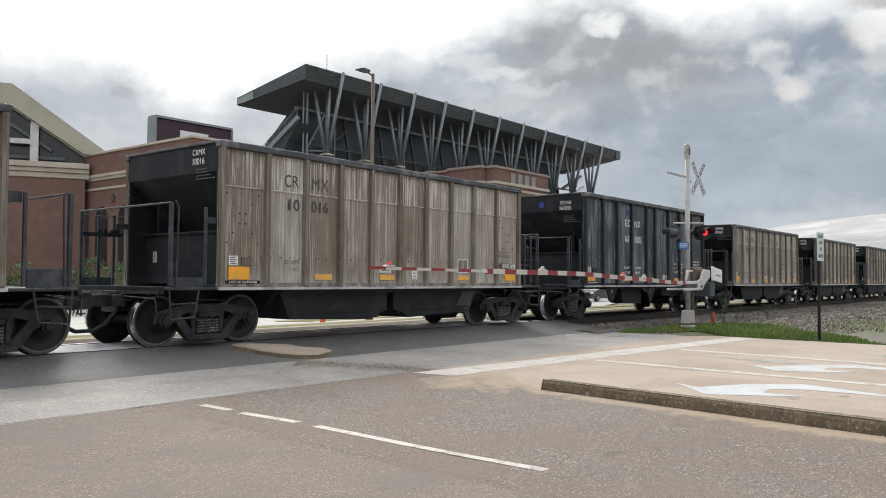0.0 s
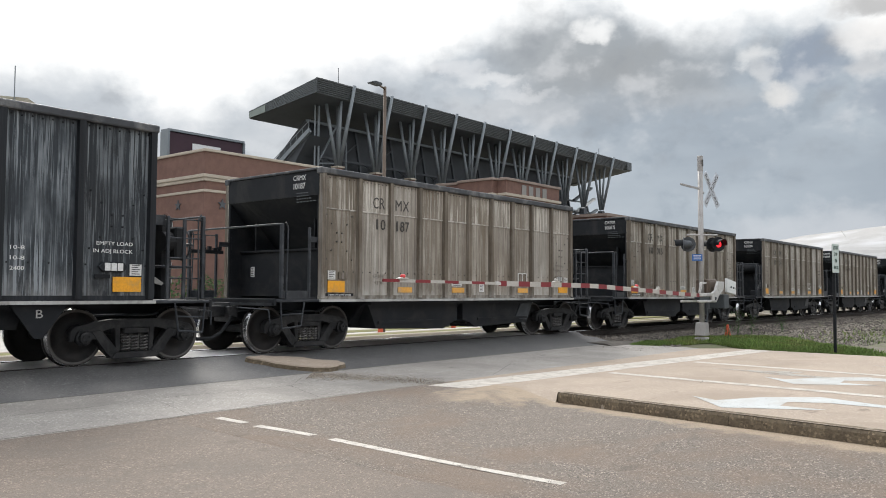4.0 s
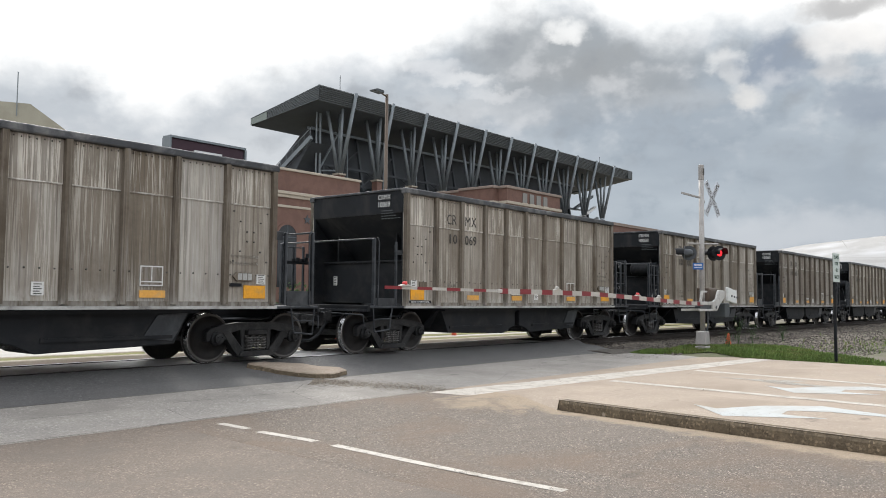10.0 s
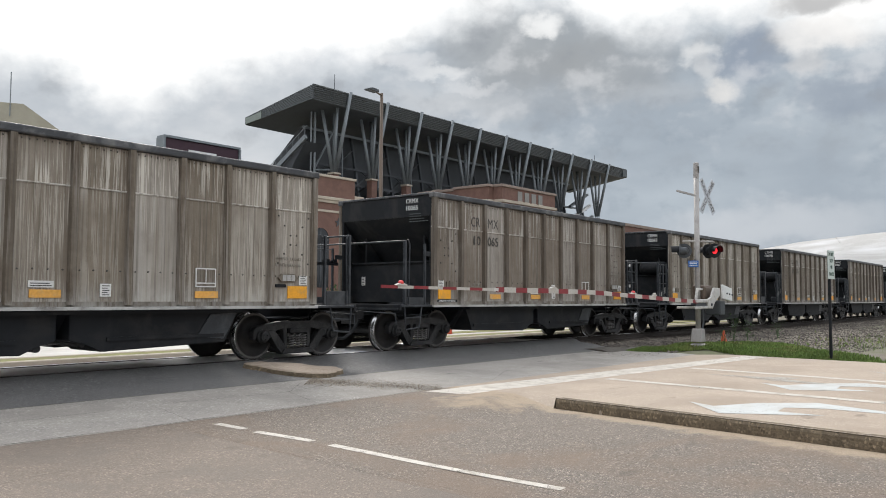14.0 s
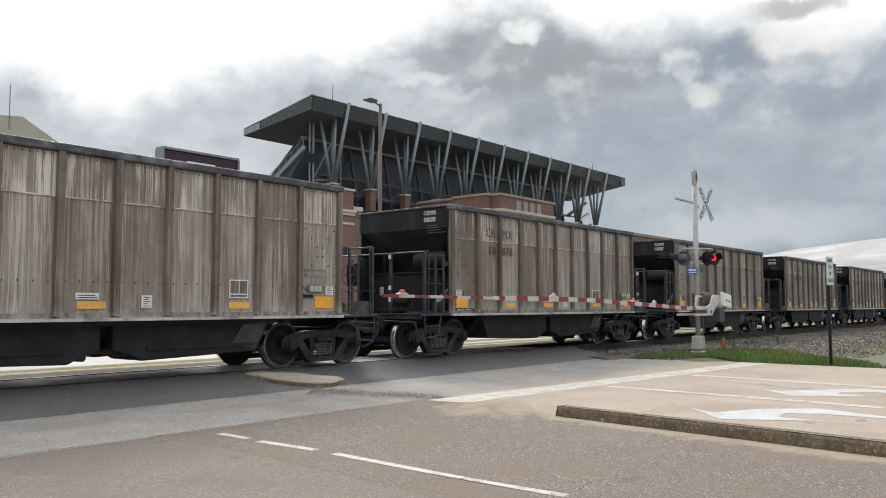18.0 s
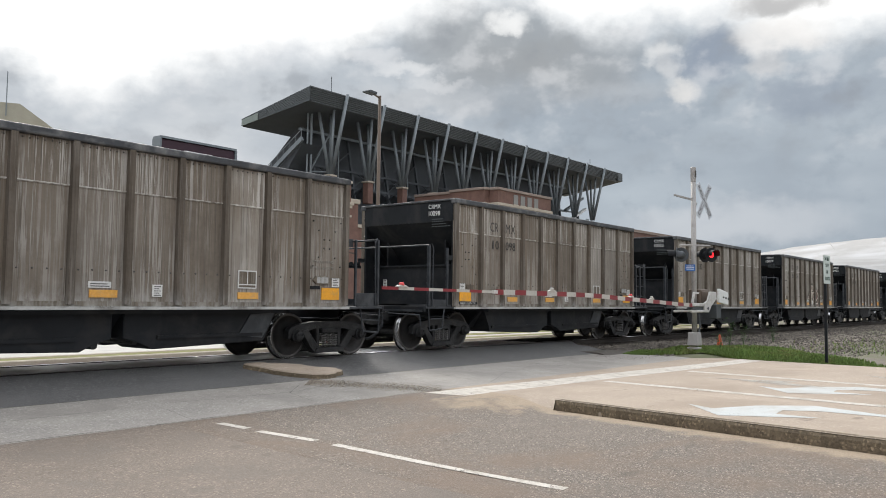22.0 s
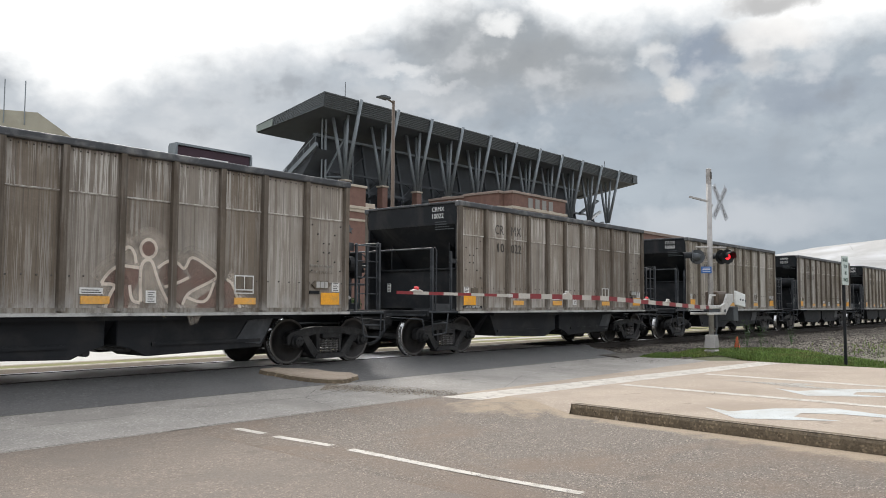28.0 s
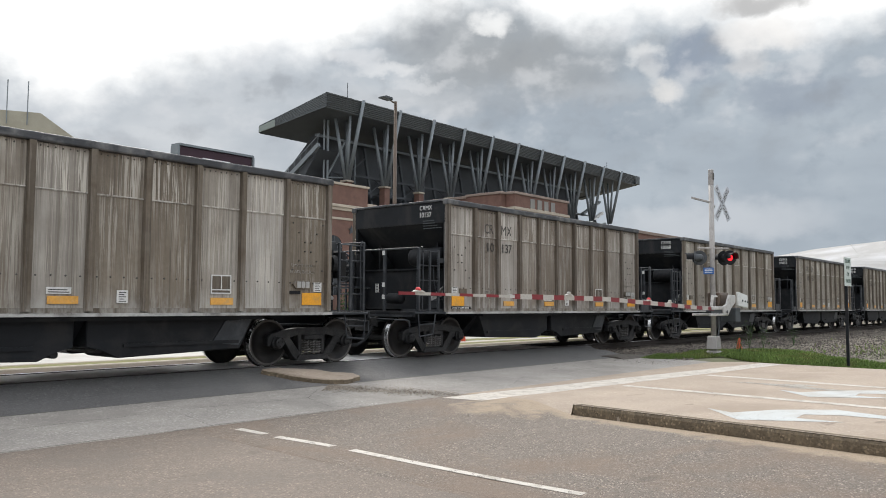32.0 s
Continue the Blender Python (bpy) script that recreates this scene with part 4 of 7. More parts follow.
def end_gear(car, flip, brake, top):
    """Platform, railings, steps, coupler and slope sheet of one end; flip for the far end."""
    def X(x):
        return L - x if flip else x
    w = HALF - 0.04
    sheet_ = part("end_sheet", box(bmesh.new(), X(0.005), X(0.05), -w + 0.06, w - 0.06, top - 0.55, top - 0.045), M_BLACK, car)
    bm = bmesh.new()
    prism(bm, [(X(0.02), top - 0.55), (X(0.06), top - 0.55), (X(1.55), 1.55), (X(1.62), 1.10), (X(1.56), 1.10), (X(1.50), 1.52)], "y", -HALF + 0.16, HALF - 0.16)
    part("slope_sheet", bm, M_BLACK, car, "black sloping end sheet")
    for s in (-1, 1):
        bm = prism(bmesh.new(), [(X(0.36), 2.04), (X(0.36), 2.72), (X(1.02), 2.06), (X(0.95), 2.0)], "y", s * (w - 0.62), s * (w - 0.58))
        part("end_gusset", bm, M_BLACK, car)
        # corner post of the hopper end
        part("corner_post", bevelled(box(bmesh.new(), X(0.012), X(0.07), s * (w - 0.13), s * (w - 0.055), 1.06, top - 0.10), 0.008), M_BLACK, car)
    # braces of the slope sheet
    part("cross_brace", bevelled(box(bmesh.new(), X(0.30), X(0.42), -w + 0.12, w - 0.12, 2.05, 2.10), 0.01), M_BLACK, car)
    part("bolster_web", box(bmesh.new(), X(0.35), X(0.40), -w + 0.06, w - 0.06, 1.10, 2.05), M_BLACK, car)
    # platform
    part("platform", bevelled(box(bmesh.new(), X(-1.08), X(0.0), -w, w, 1.0, 1.05), 0.012), M_RAILING, car, "dark steel end platform")
    part("end_sill", bevelled(box(bmesh.new(), X(-1.13), X(-1.07), -w, w, 0.93, 1.07), 0.012), M_BLACK, car)
    for s in (-1, 1):
        part("corner_stanchion", bevelled(box(bmesh.new(), X(-0.97), X(-0.91), s * (w - 0.08), s * w, 1.07, 2.50), 0.01), M_RAILING, car)
        part("stanchion", bevelled(box(bmesh.new(), X(-0.29), X(-0.24), s * (w - 0.06), s * w, 1.07, 2.46), 0.01), M_RAILING, car)
        bm = bmesh.new()
        path_tube(bm, [(X(-0.85), s * w, 1.07), (X(-0.82), s * w, 2.42), (X(-0.88), s * w, 2.52)], 0.016)
        part("grab_iron", bm, M_RAILING, car)
        # toe plate along the platform's side, and a plate tying the stanchion to the body
        high = 1.34 if flip else 1.22
        if not brake:
            part("toe_plate", bevelled(box(bmesh.new(), X(-0.90), X(-0.30), s * (w - 0.035), s * (w - 0.012), 1.052, high), 0.006), M_KICK, car, "grey dusty toe plate")
        zp = 2.30 if flip else 2.18
        part("tie_plate", bevelled(box(bmesh.new(), X(-0.24), X(0.10), s * (w - 0.09), s * (w - 0.075), zp, zp + (0.17 if flip else 0.11)), 0.005), M_KICK, car)
        # stirrup step
        bm = bmesh.new()
        path_tube(bm, [(X(-0.98), s * w, 1.0), (X(-0.94), s * w, 0.50), (X(-0.48), s * w, 0.54), (X(-0.40), s * w, 1.0)], 0.018)
        path_tube(bm, [(X(-0.96), s * w, 0.76), (X(-0.44), s * w, 0.78)], 0.014)
        part("stirrup_step", bm, M_RAILING, car)
        if brake == (s < 0):
            # ladder on the corner
            part("ladder_post", bevelled(box(bmesh.new(), X(-0.60), X(-0.54), s * (w - 0.05), s * w, 1.07, 2.44), 0.01), M_RAILING, car)
            for z in ((1.42, 1.76, 2.10, 2.42) if brake else (2.42,)):
                part("rung", tube(bmesh.new(), (X(-0.95), s * (w - 0.03), z), (X(-0.25), s * (w - 0.03), z), 0.013, 6), M_RAILING, car)
    if not brake:
        bm = bevelled(box(bmesh.new(), X(-0.95), X(-0.10), w - 0.075, w - 0.03, 2.02, 2.10), 0.01)
        for k in range(4):
            box(bm, X(-0.62 + 0.13 * k), X(-0.55 + 0.13 * k), w - 0.085, w - 0.02, 2.10, 2.15 + 0.03 * (k % 2))
        part("retainer_bracket", bm, M_BLACK, car)
    # notice card on the end web
    card = part("notice_card", box(bmesh.new(), X(0.335), X(0.348), 0.98, 1.10, 1.52, 1.74), M_WHITE, car, "white notice card with unreadable lines")
    bm = bmesh.new()
    for k in range(5):
        box(bm, X(0.330), X(0.3345), 1.0, 1.08, 1.545 + 0.04 * k, 1.562 + 0.04 * k)
    part("card_print", bm, M_DARKINK, card)["kind"] = "stuff"
    # draft gear pocket, hose bracket and brake pipe below the end sill
    part("draft_pocket", bevelled(box(bmesh.new(), X(-1.12), X(-0.55), -0.20, 0.20, 0.62, 0.98), 0.02), M_TRUCK, car)
    part("striker_plate", bevelled(box(bmesh.new(), X(-1.19), X(-1.13), -0.26, 0.26, 0.60, 0.99), 0.02), M_TRUCK, car)
    part("hose_bracket", bevelled(prism(bmesh.new(), [(X(-1.16), 0.94), (X(-1.40), 0.90), (X(-1.36), 0.74), (X(-1.16), 0.70)], "y", -0.50, -0.46), 0.008), M_TRUCK, car)
    part("brake_pipe", path_tube(bmesh.new(), [(X(0.9), -0.75, 0.80), (X(-0.5), -0.75, 0.80), (X(-0.95), -0.55, 0.84), (X(-1.2), -0.42, 0.82)], 0.022), M_RAILING, car)
    part("sill_step_bar", bar(bmesh.new(), (X(-1.15), -w + 0.05, 0.96), (X(-1.15), w - 0.05, 0.96), 0.03, 0.05), M_KICK, car)
    part("top_railing", tube(bmesh.new(), (X(-0.94), -w + 0.05, 2.49), (X(-0.94), w - 0.05, 2.49), 0.02, 8), M_RAILING, car)
    if brake:
        for y in (-0.48, 0.6):
            part("stanchion", bevelled(box(bmesh.new(), X(-0.97), X(-0.91), y - 0.04, y + 0.04, 1.07, 2.48), 0.01), M_RAILING, car)
    # coupler and hoses
    bm = box(bmesh.new(), X(-1.62), X(-1.0), -0.09, 0.09, 0.70, 0.92)
    prism(bm, [(X(-1.58), -0.16), (X(-1.80), -0.20), (X(-1.805), 0.02), (X(-1.72), 0.18), (X(-1.55), 0.12)], "z", 0.66, 0.96)
    bevelled(bm, 0.02)
    part("coupler", bm, M_TRUCK, car)
    bm = bmesh.new()
    path_tube(bm, [(X(-1.15), -0.35, 0.80), (X(-1.25), -0.36, 0.62), (X(-1.45), -0.36, 0.40), (X(-1.65), -0.35, 0.30), (X(-1.80), -0.34, 0.30)], 0.036)
    part("air_hose", bm, M_BLACK, car)
    part("uncoupling_lever", path_tube(bmesh.new(), [(X(-1.16), -w + 0.08, 0.62), (X(-1.18), -w + 0.1, 0.86), (X(-1.2), -0.2, 0.90)], 0.014), M_RAILING, car)
    if brake:
        bm = lathe(bmesh.new(), [(0.02, 0.0), (0.11, 0.0), (0.13, 0.04), (0.13, 0.42), (0.11, 0.46), (0.02, 0.46)], "y", 18)
        bmesh.ops.translate(bm, verts=bm.verts, vec=(X(-0.20), -0.35, 1.36))
        part("brake_cylinder", bm, M_BLACK, car, "", True)
        bm = lathe(bmesh.new(), [(0.02, 0.0), (0.2, 0.0), (0.22, 0.05), (0.22, 0.9), (0.2, 0.95), (0.02, 0.95)], "y", 18)
        bmesh.ops.translate(bm, verts=bm.verts, vec=(X(0.10), -1.38, 2.35))
        part("air_reservoir", bm, M_BLACK, car, "", True)
        part("brake_lever", prism(bmesh.new(), [(X(-0.33), 1.34), (X(-0.30), 1.30), (X(0.20), 1.44), (X(0.60), 1.68), (X(0.60), 1.84), (X(0.10), 1.60)], "y", -w + 0.24, -w + 0.28), M_SILL, car, "pale tapered brake lever")
        part("valve_body", bevelled(box(bmesh.new(), X(0.02), X(0.30), -w + 0.30, -w + 0.62, 1.10, 1.34), 0.03), M_KICK, car)
        part("valve_pipe", path_tube(bmesh.new(), [(X(0.05), -w + 0.34, 1.36), (X(0.0), -w + 0.4, 1.8), (X(0.1), -w + 0.5, 2.2)], 0.015), M_KICK, car)
        bm = bmesh.new()
        n = 20
        side = -1 if flip else 1
        cx, cz, cy = X(-0.86), 2.02, side * 1.02
        ring = [(cx, cy + 0.27 * math.cos(2 * math.pi * k / n), cz + 0.27 * math.sin(2 * math.pi * k / n)) for k in range(n + 1)]
        path_tube(bm, ring, 0.016)
        for k in range(0, n, 5):
            tube(bm, (cx, cy, cz), ring[k], 0.012, 5)
        tube(bm, (cx - 0.06, cy, cz), (cx + 0.2, cy, cz), 0.03, 8)
        part("brake_wheel", bm, M_RAILING, car, "round hand brake wheel")
        part("brake_drum", tube(bmesh.new(), (X(-0.80), side * 1.02, 2.05), (X(-0.45), side * 1.02, 2.05), 0.18, 16), M_BLACK, car)
        for z in (1.34, 1.62, 2.36):
            part("white_tag", box(bmesh.new(), X(-0.975), X(-0.985), -0.52, -0.44, z, z + 0.10), M_WHITE, car)
        part("brake_housing", bevelled(box(bmesh.new(), X(-0.80), X(-0.62), side * 0.84, side * 1.2, 1.75, 2.32), 0.03), M_BLACK, car)
        part("brake_stand", bevelled(box(bmesh.new(), X(-0.60), X(-0.46), side * 0.80, side * 1.02, 1.06, 2.44), 0.015), M_BLACK, car)
        part("brake_shelf", bevelled(box(bmesh.new(), X(-0.90), X(-0.30), side * 0.62, side * 1.30, 1.60, 1.64), 0.008), M_RAILING, car)


def hopper(black, brake_near):
    """A hopper car; its near end lies at x = 0, rail top at z = 0."""
    top = TOP + (0.236 if black else 0)
    name = "hopper_car"
    label = "black steel open-top hopper car with pale streaks, rolling on the rails" if black else "weathered grey-brown open-top hopper car, rolling on the rails"
    car = thing(name, pose(0, 0, 0), label, "hopper car", "cars of the freight train")
    m_side, m_post = (M_BLACKSIDE, M_BLACKPOST) if black else (M_SIDE, M_POST)
    posts = POSTS_B if black else POSTS
    cuts = [p for p in posts]
    for s in (-1, 1):
        yo = s * (HALF - 0.085)
        for a, b in zip(cuts, cuts[1:]):
            bm = box(bmesh.new(), a + 0.005, b - 0.005, yo - s * 0.03, yo, FLOOR, top - 0.10)
            if not black:
                box(bm, a + 0.06, b - 0.06, yo, yo + s * 0.012, top - 0.80, top - 0.14)
                box(bm, a + 0.05, b - 0.05, yo, yo + s * 0.02, top - 0.815, top - 0.80)
            part("side_panel", bm, m_side, car)
            bm = bmesh.new()
            n = 7
            for k in range(n):
                x = a + 0.13 + (b - a - 0.26) * k / (n - 1)
                tube(bm, (x, yo, top - 0.19 if k % 2 else top - 0.17), (x, yo + s * 0.02, top - 0.18), 0.013, 5)
                if k % 2 == 0:
                    tube(bm, (x, yo, FLOOR + 0.55), (x, yo + s * 0.014, FLOOR + 0.55 + 0.006 * (k % 3)), 0.014, 5)
            if a == 0.0 or b == L:
                for k in range(6):
                    u = k / 5
                    for v in (u, 1 - u):
                        x = a + 0.18 + (b - a - 0.36) * v
                        tube(bm, (x, yo, FLOOR + 0.8 + 0.9 * u), (x, yo + s * 0.018, FLOOR + 0.8 + 0.9 * u), 0.017, 5)
            # dark ink on the rivet heads includes the small shadows they throw
            part("rivets", bm, M_DARKINK if not black else M_BLACK, car)["kind"] = "stuff"
        for i, x in enumerate(posts):
            hw = 0.05
            x = min(max(x, hw + 0.005), L - hw - 0.005)
            p = prism(bmesh.new(), [(x - hw - 0.012, yo), (x - hw, yo + s * 0.085), (x + hw, yo + s * 0.085), (x + hw + 0.012, yo)], "z", FLOOR + 0.02, top - 0.12)
            part("side_post", p, m_post, car)
        part("top_chord", bevelled(box(bmesh.new(), -0.03, L + 0.03, s * (HALF - 0.16), s * (HALF + 0.01), top - 0.13, top), 0.025, 2), M_CHORD, car)
        bm = box(bmesh.new(), -0.02, L + 0.02, s * (HALF - 0.12), s * (HALF + 0.02), FLOOR - 0.06, FLOOR - 0.01)
        part("sill_web", box(bmesh.new(), -0.02, L + 0.02, s * (HALF - 0.10), s * (HALF - 0.07), FLOOR - 0.009, FLOOR + 0.07), m_post, car)
        part("side_sill", bm, M_SILL, car, "pale grey side sill")
        # inner hopper walls
        part("inner_wall", box(bmesh.new(), 0.06, L - 0.06, s * (HALF - 0.15), s * (HALF - 0.125), 1.0, top - 0.12), M_BLACK, car)
        part("sloping_hopper_sheet", prism(bmesh.new(), [(s * (HALF - 0.14), 1.25), (s * (HALF - 0.14), 1.18), (s * 0.75, 0.95 if black else 0.50), (s * 0.75, 1.02 if black else 0.57)], "x", 1.55, L - 1.55), M_BLACK, car)
    for x0 in (-0.03, L - 0.10):
        part("top_chord", bevelled(box(bmesh.new(), x0, x0 + 0.10, -HALF + 0.16, HALF - 0.16, top - 0.05, top + 0.0), 0.012, 2), M_CHORD, car)
    if black:
        for x0, x1, zl in ((-1.05, 1.3, 0.66), (1.31, L - 1.31, 0.93), (L - 1.3, L + 1.05, 0.66)):
            part("centre_sill", bevelled(box(bmesh.new(), x0, x1, -0.28, 0.28, zl, 1.0 if zl < 0.9 else 1.04), 0.02), M_BLACK, car)
    else:
        part("centre_sill", bevelled(box(bmesh.new(), -1.05, L + 1.05, -0.28, 0.28, 0.66, 1.0), 0.02), M_BLACK, car)
    part("hopper_floor", box(bmesh.new(), 1.55, L - 1.55, -HALF + 0.15, HALF - 0.15, 0.93, 0.99), M_BLACK, car)
    c = L / 2
    if black:
        for a, b, zl in ((3.05, 4.75, 0.40), (6.30, 7.80, 0.62)):
            bm = prism(bmesh.new(), [(a, 1.0), (b, 1.0), (b - 0.10, zl), (a + 0.15, zl + 0.04)], "y", -1.25, -0.80)
            part("hopper_bay", bevelled(bm, 0.015), M_BLACK, car)
        part("bay_post", bevelled(box(bmesh.new(), 5.45, 5.60, -1.2, -1.1, 0.42, 1.0), 0.01), M_BLACK, car)
        for a in (1.9, 4.85, 7.9):
            part("side_gusset", prism(bmesh.new(), [(a - 0.42, 1.0), (a + 0.42, 1.0), (a + 0.06, 0.50), (a - 0.06, 0.50)], "y", -HALF + 0.10, -HALF + 0.14), M_BLACK, car)
            part("side_gusset", prism(bmesh.new(), [(a - 0.42, 1.0), (a + 0.42, 1.0), (a + 0.06, 0.50), (a - 0.06, 0.50)], "y", HALF - 0.14, HALF - 0.10), M_BLACK, car)
    else:
        for s in (-1, 1):
            for q in (-1, 1):
                pts = [(c + q * 0.10, 1.0), (c + q * 3.25, 1.0), (c + q * 3.05, 0.62), (c + q * 2.95, 0.40), (c + q * 0.62, 0.33), (c + q * 0.40, 0.46), (c + q * 0.10, 0.52)]
                part("hopper_bay", bevelled(prism(bmesh.new(), pts, "y", s * 0.30, s * 1.28), 0.015), M_BLACK, car)
                # lighter grey plate on the right end carries the light caught there
                if q > 0:
                    part("bay_end_sheet", prism(bmesh.new(), [(c + 2.35, 0.52), (c + 2.62, 0.90), (c + 3.18, 0.93), (c + 3.0, 0.60), (c + 2.9, 0.46)], "y", s * 1.283, s * 1.30), M_RAILING, car, "grey plate giving the light on the bay's sloping end")
                part("bay_skirt", box(bmesh.new(), c + q * 0.7, c + q * 2.9, s * 1.281, s * 1.31, 0.50, 0.56), M_BLACK, car)
        part("door_gear", tube(bmesh.new(), (c - 0.35, -1.2, 0.42), (c - 0.35, 1.2, 0.42), 0.06, 10), M_TRUCK, car)
        part("door_gear", tube(bmesh.new(), (c + 0.35, -1.2, 0.46), (c + 0.35, 1.2, 0.46), 0.05, 10), M_TRUCK, car)
    end_gear(car, False, brake_near, top)
    end_gear(car, True, not brake_near, top)
    for x in TRUCKS:
        truck(car, x)
        for o in (-0.889, 0.889):
            wheelset(car, x + o)
    # reflective patches and stencilled labels
    y = -HALF + 0.085 - 0.014
    for x, wd, h in ((0.23, 0.46, 0.235), (9.0, 0.48, 0.235)):
        part("orange_patch", box(bmesh.new(), x, x + wd, y - 0.006, y + 0.01, 1.19, 1.19 + h), M_ORANGE, car)
        part("white_patch", box(bmesh.new(), x + (0.0 if x < 5 else 0.28), x + 0.2 + (0.0 if x < 5 else 0.28), y - 0.006, y + 0.01, 1.45, 1.63), M_WHITE, car)
    for x in ((2.65, 4.68, 6.89) if black else (2.30, 4.20, 6.97)):
        part("orange_patch", box(bmesh.new(), x, x + 0.46, y - 0.006, y + 0.01, 1.19, 1.31), M_ORANGEWORN, car, "rubbed orange reflector")
    labels = ((5.83, 1.22, 1.42, 0.18), (6.12, 1.29, 1.41, 0.25)) if black else ((5.27, 1.21, 1.41, 0.18), (4.18, 1.34, 1.44, 0.37))
    for x0, z0, z1, w in labels:
        part("white_patch", box(bmesh.new(), x0, x0 + w, y - 0.006, y + 0.01, z0, z1), M_WHITE, car)
    bm = bmesh.new()
    for x0, z0, z1, w in ((0.23, 1.45, 1.63, 0.2), (9.28, 1.45, 1.63, 0.2)) + labels:
        for k in range(int((z1 - z0) / 0.035)):
            box(bm, x0 + 0.03, x0 + w - 0.03 - 0.03 * (k % 2), y - 0.0085, y - 0.0055, z0 + 0.02 + 0.035 * k, z0 + 0.034 + 0.035 * k)
    part("label_print", bm, M_DARKINK, car, "small unreadable dark print on white labels")["kind"] = "stuff"
    if not black:
        bm = bmesh.new()
        for x0, x1, z0, z1 in ((6.97, 7.38, 1.38, 1.40), (6.97, 7.38, 1.44, 1.46), (6.97, 7.38, 1.69, 1.71), (6.97, 6.99, 1.40, 1.69), (7.36, 7.38, 1.40, 1.69), (7.17, 7.185, 1.46, 1.69)):
            box(bm, x0, x1, y - 0.008, y + 0.01, z0, z1)
        part("data_panel", box(bmesh.new(), 6.99, 7.36, y - 0.004, y + 0.01, 1.40, 1.69), M_POST, car)
        part("data_frame", bm, M_WHITE, car)
    bm = bevelled(prism(bmesh.new(), [(8.75, 1.58), (8.83, 1.66), (9.16, 1.66), (9.24, 1.58), (9.16, 1.50), (8.83, 1.50)], "y", y - 0.03, y + 0.01), 0.008)
    part("placard_holder", bm, m_post, car)
    for k in range(3):
        part("placard_window", box(bmesh.new(), 8.85 + 0.105 * k, 8.94 + 0.105 * k, y - 0.036, y - 0.031, 1.52, 1.64), M_SILL if not black else M_WHITE, car)
    part("card_holder", box(bmesh.new(), 0.52, 0.78, y - 0.012, y + 0.01, 1.46, 1.60), m_post, car)
    part("card_holder", box(bmesh.new(), 8.70, 8.95, y - 0.012, y + 0.01, 1.40, 1.46), M_BLACK, car)
    return car


FACING = Matrix(((1, 0, 0, 0), (0, 0, -1, 0), (0, 1, 0, 0), (0, 0, 0, 1)))
ENDWAY = Matrix(((0, 0, -1, 0), (-1, 0, 0, 0), (0, 1, 0, 0), (0, 0, 0, 1)))


def on_side(x, z, out=0.016):
    return Matrix.Translation((x, -HALF + 0.085 - out, z)) @ FACING


def on_end(y, z):
    return Matrix.Translation((-0.0, y, z)) @ ENDWAY


def spelled(text, height, x, z, width, ink, car):
    """Large stencilled characters on the side, each a piece of its own."""
    step = width / (len(text) - 0.18)
    for k, ch in enumerate(text):
        w = step * (0.30 if ch == "1" else 0.82)
        words("digit" if ch.isdigit() else "letter", ch, height, on_side(x + step * k + (step * 0.24 if ch == "1" else 0), z), ink, car, w)


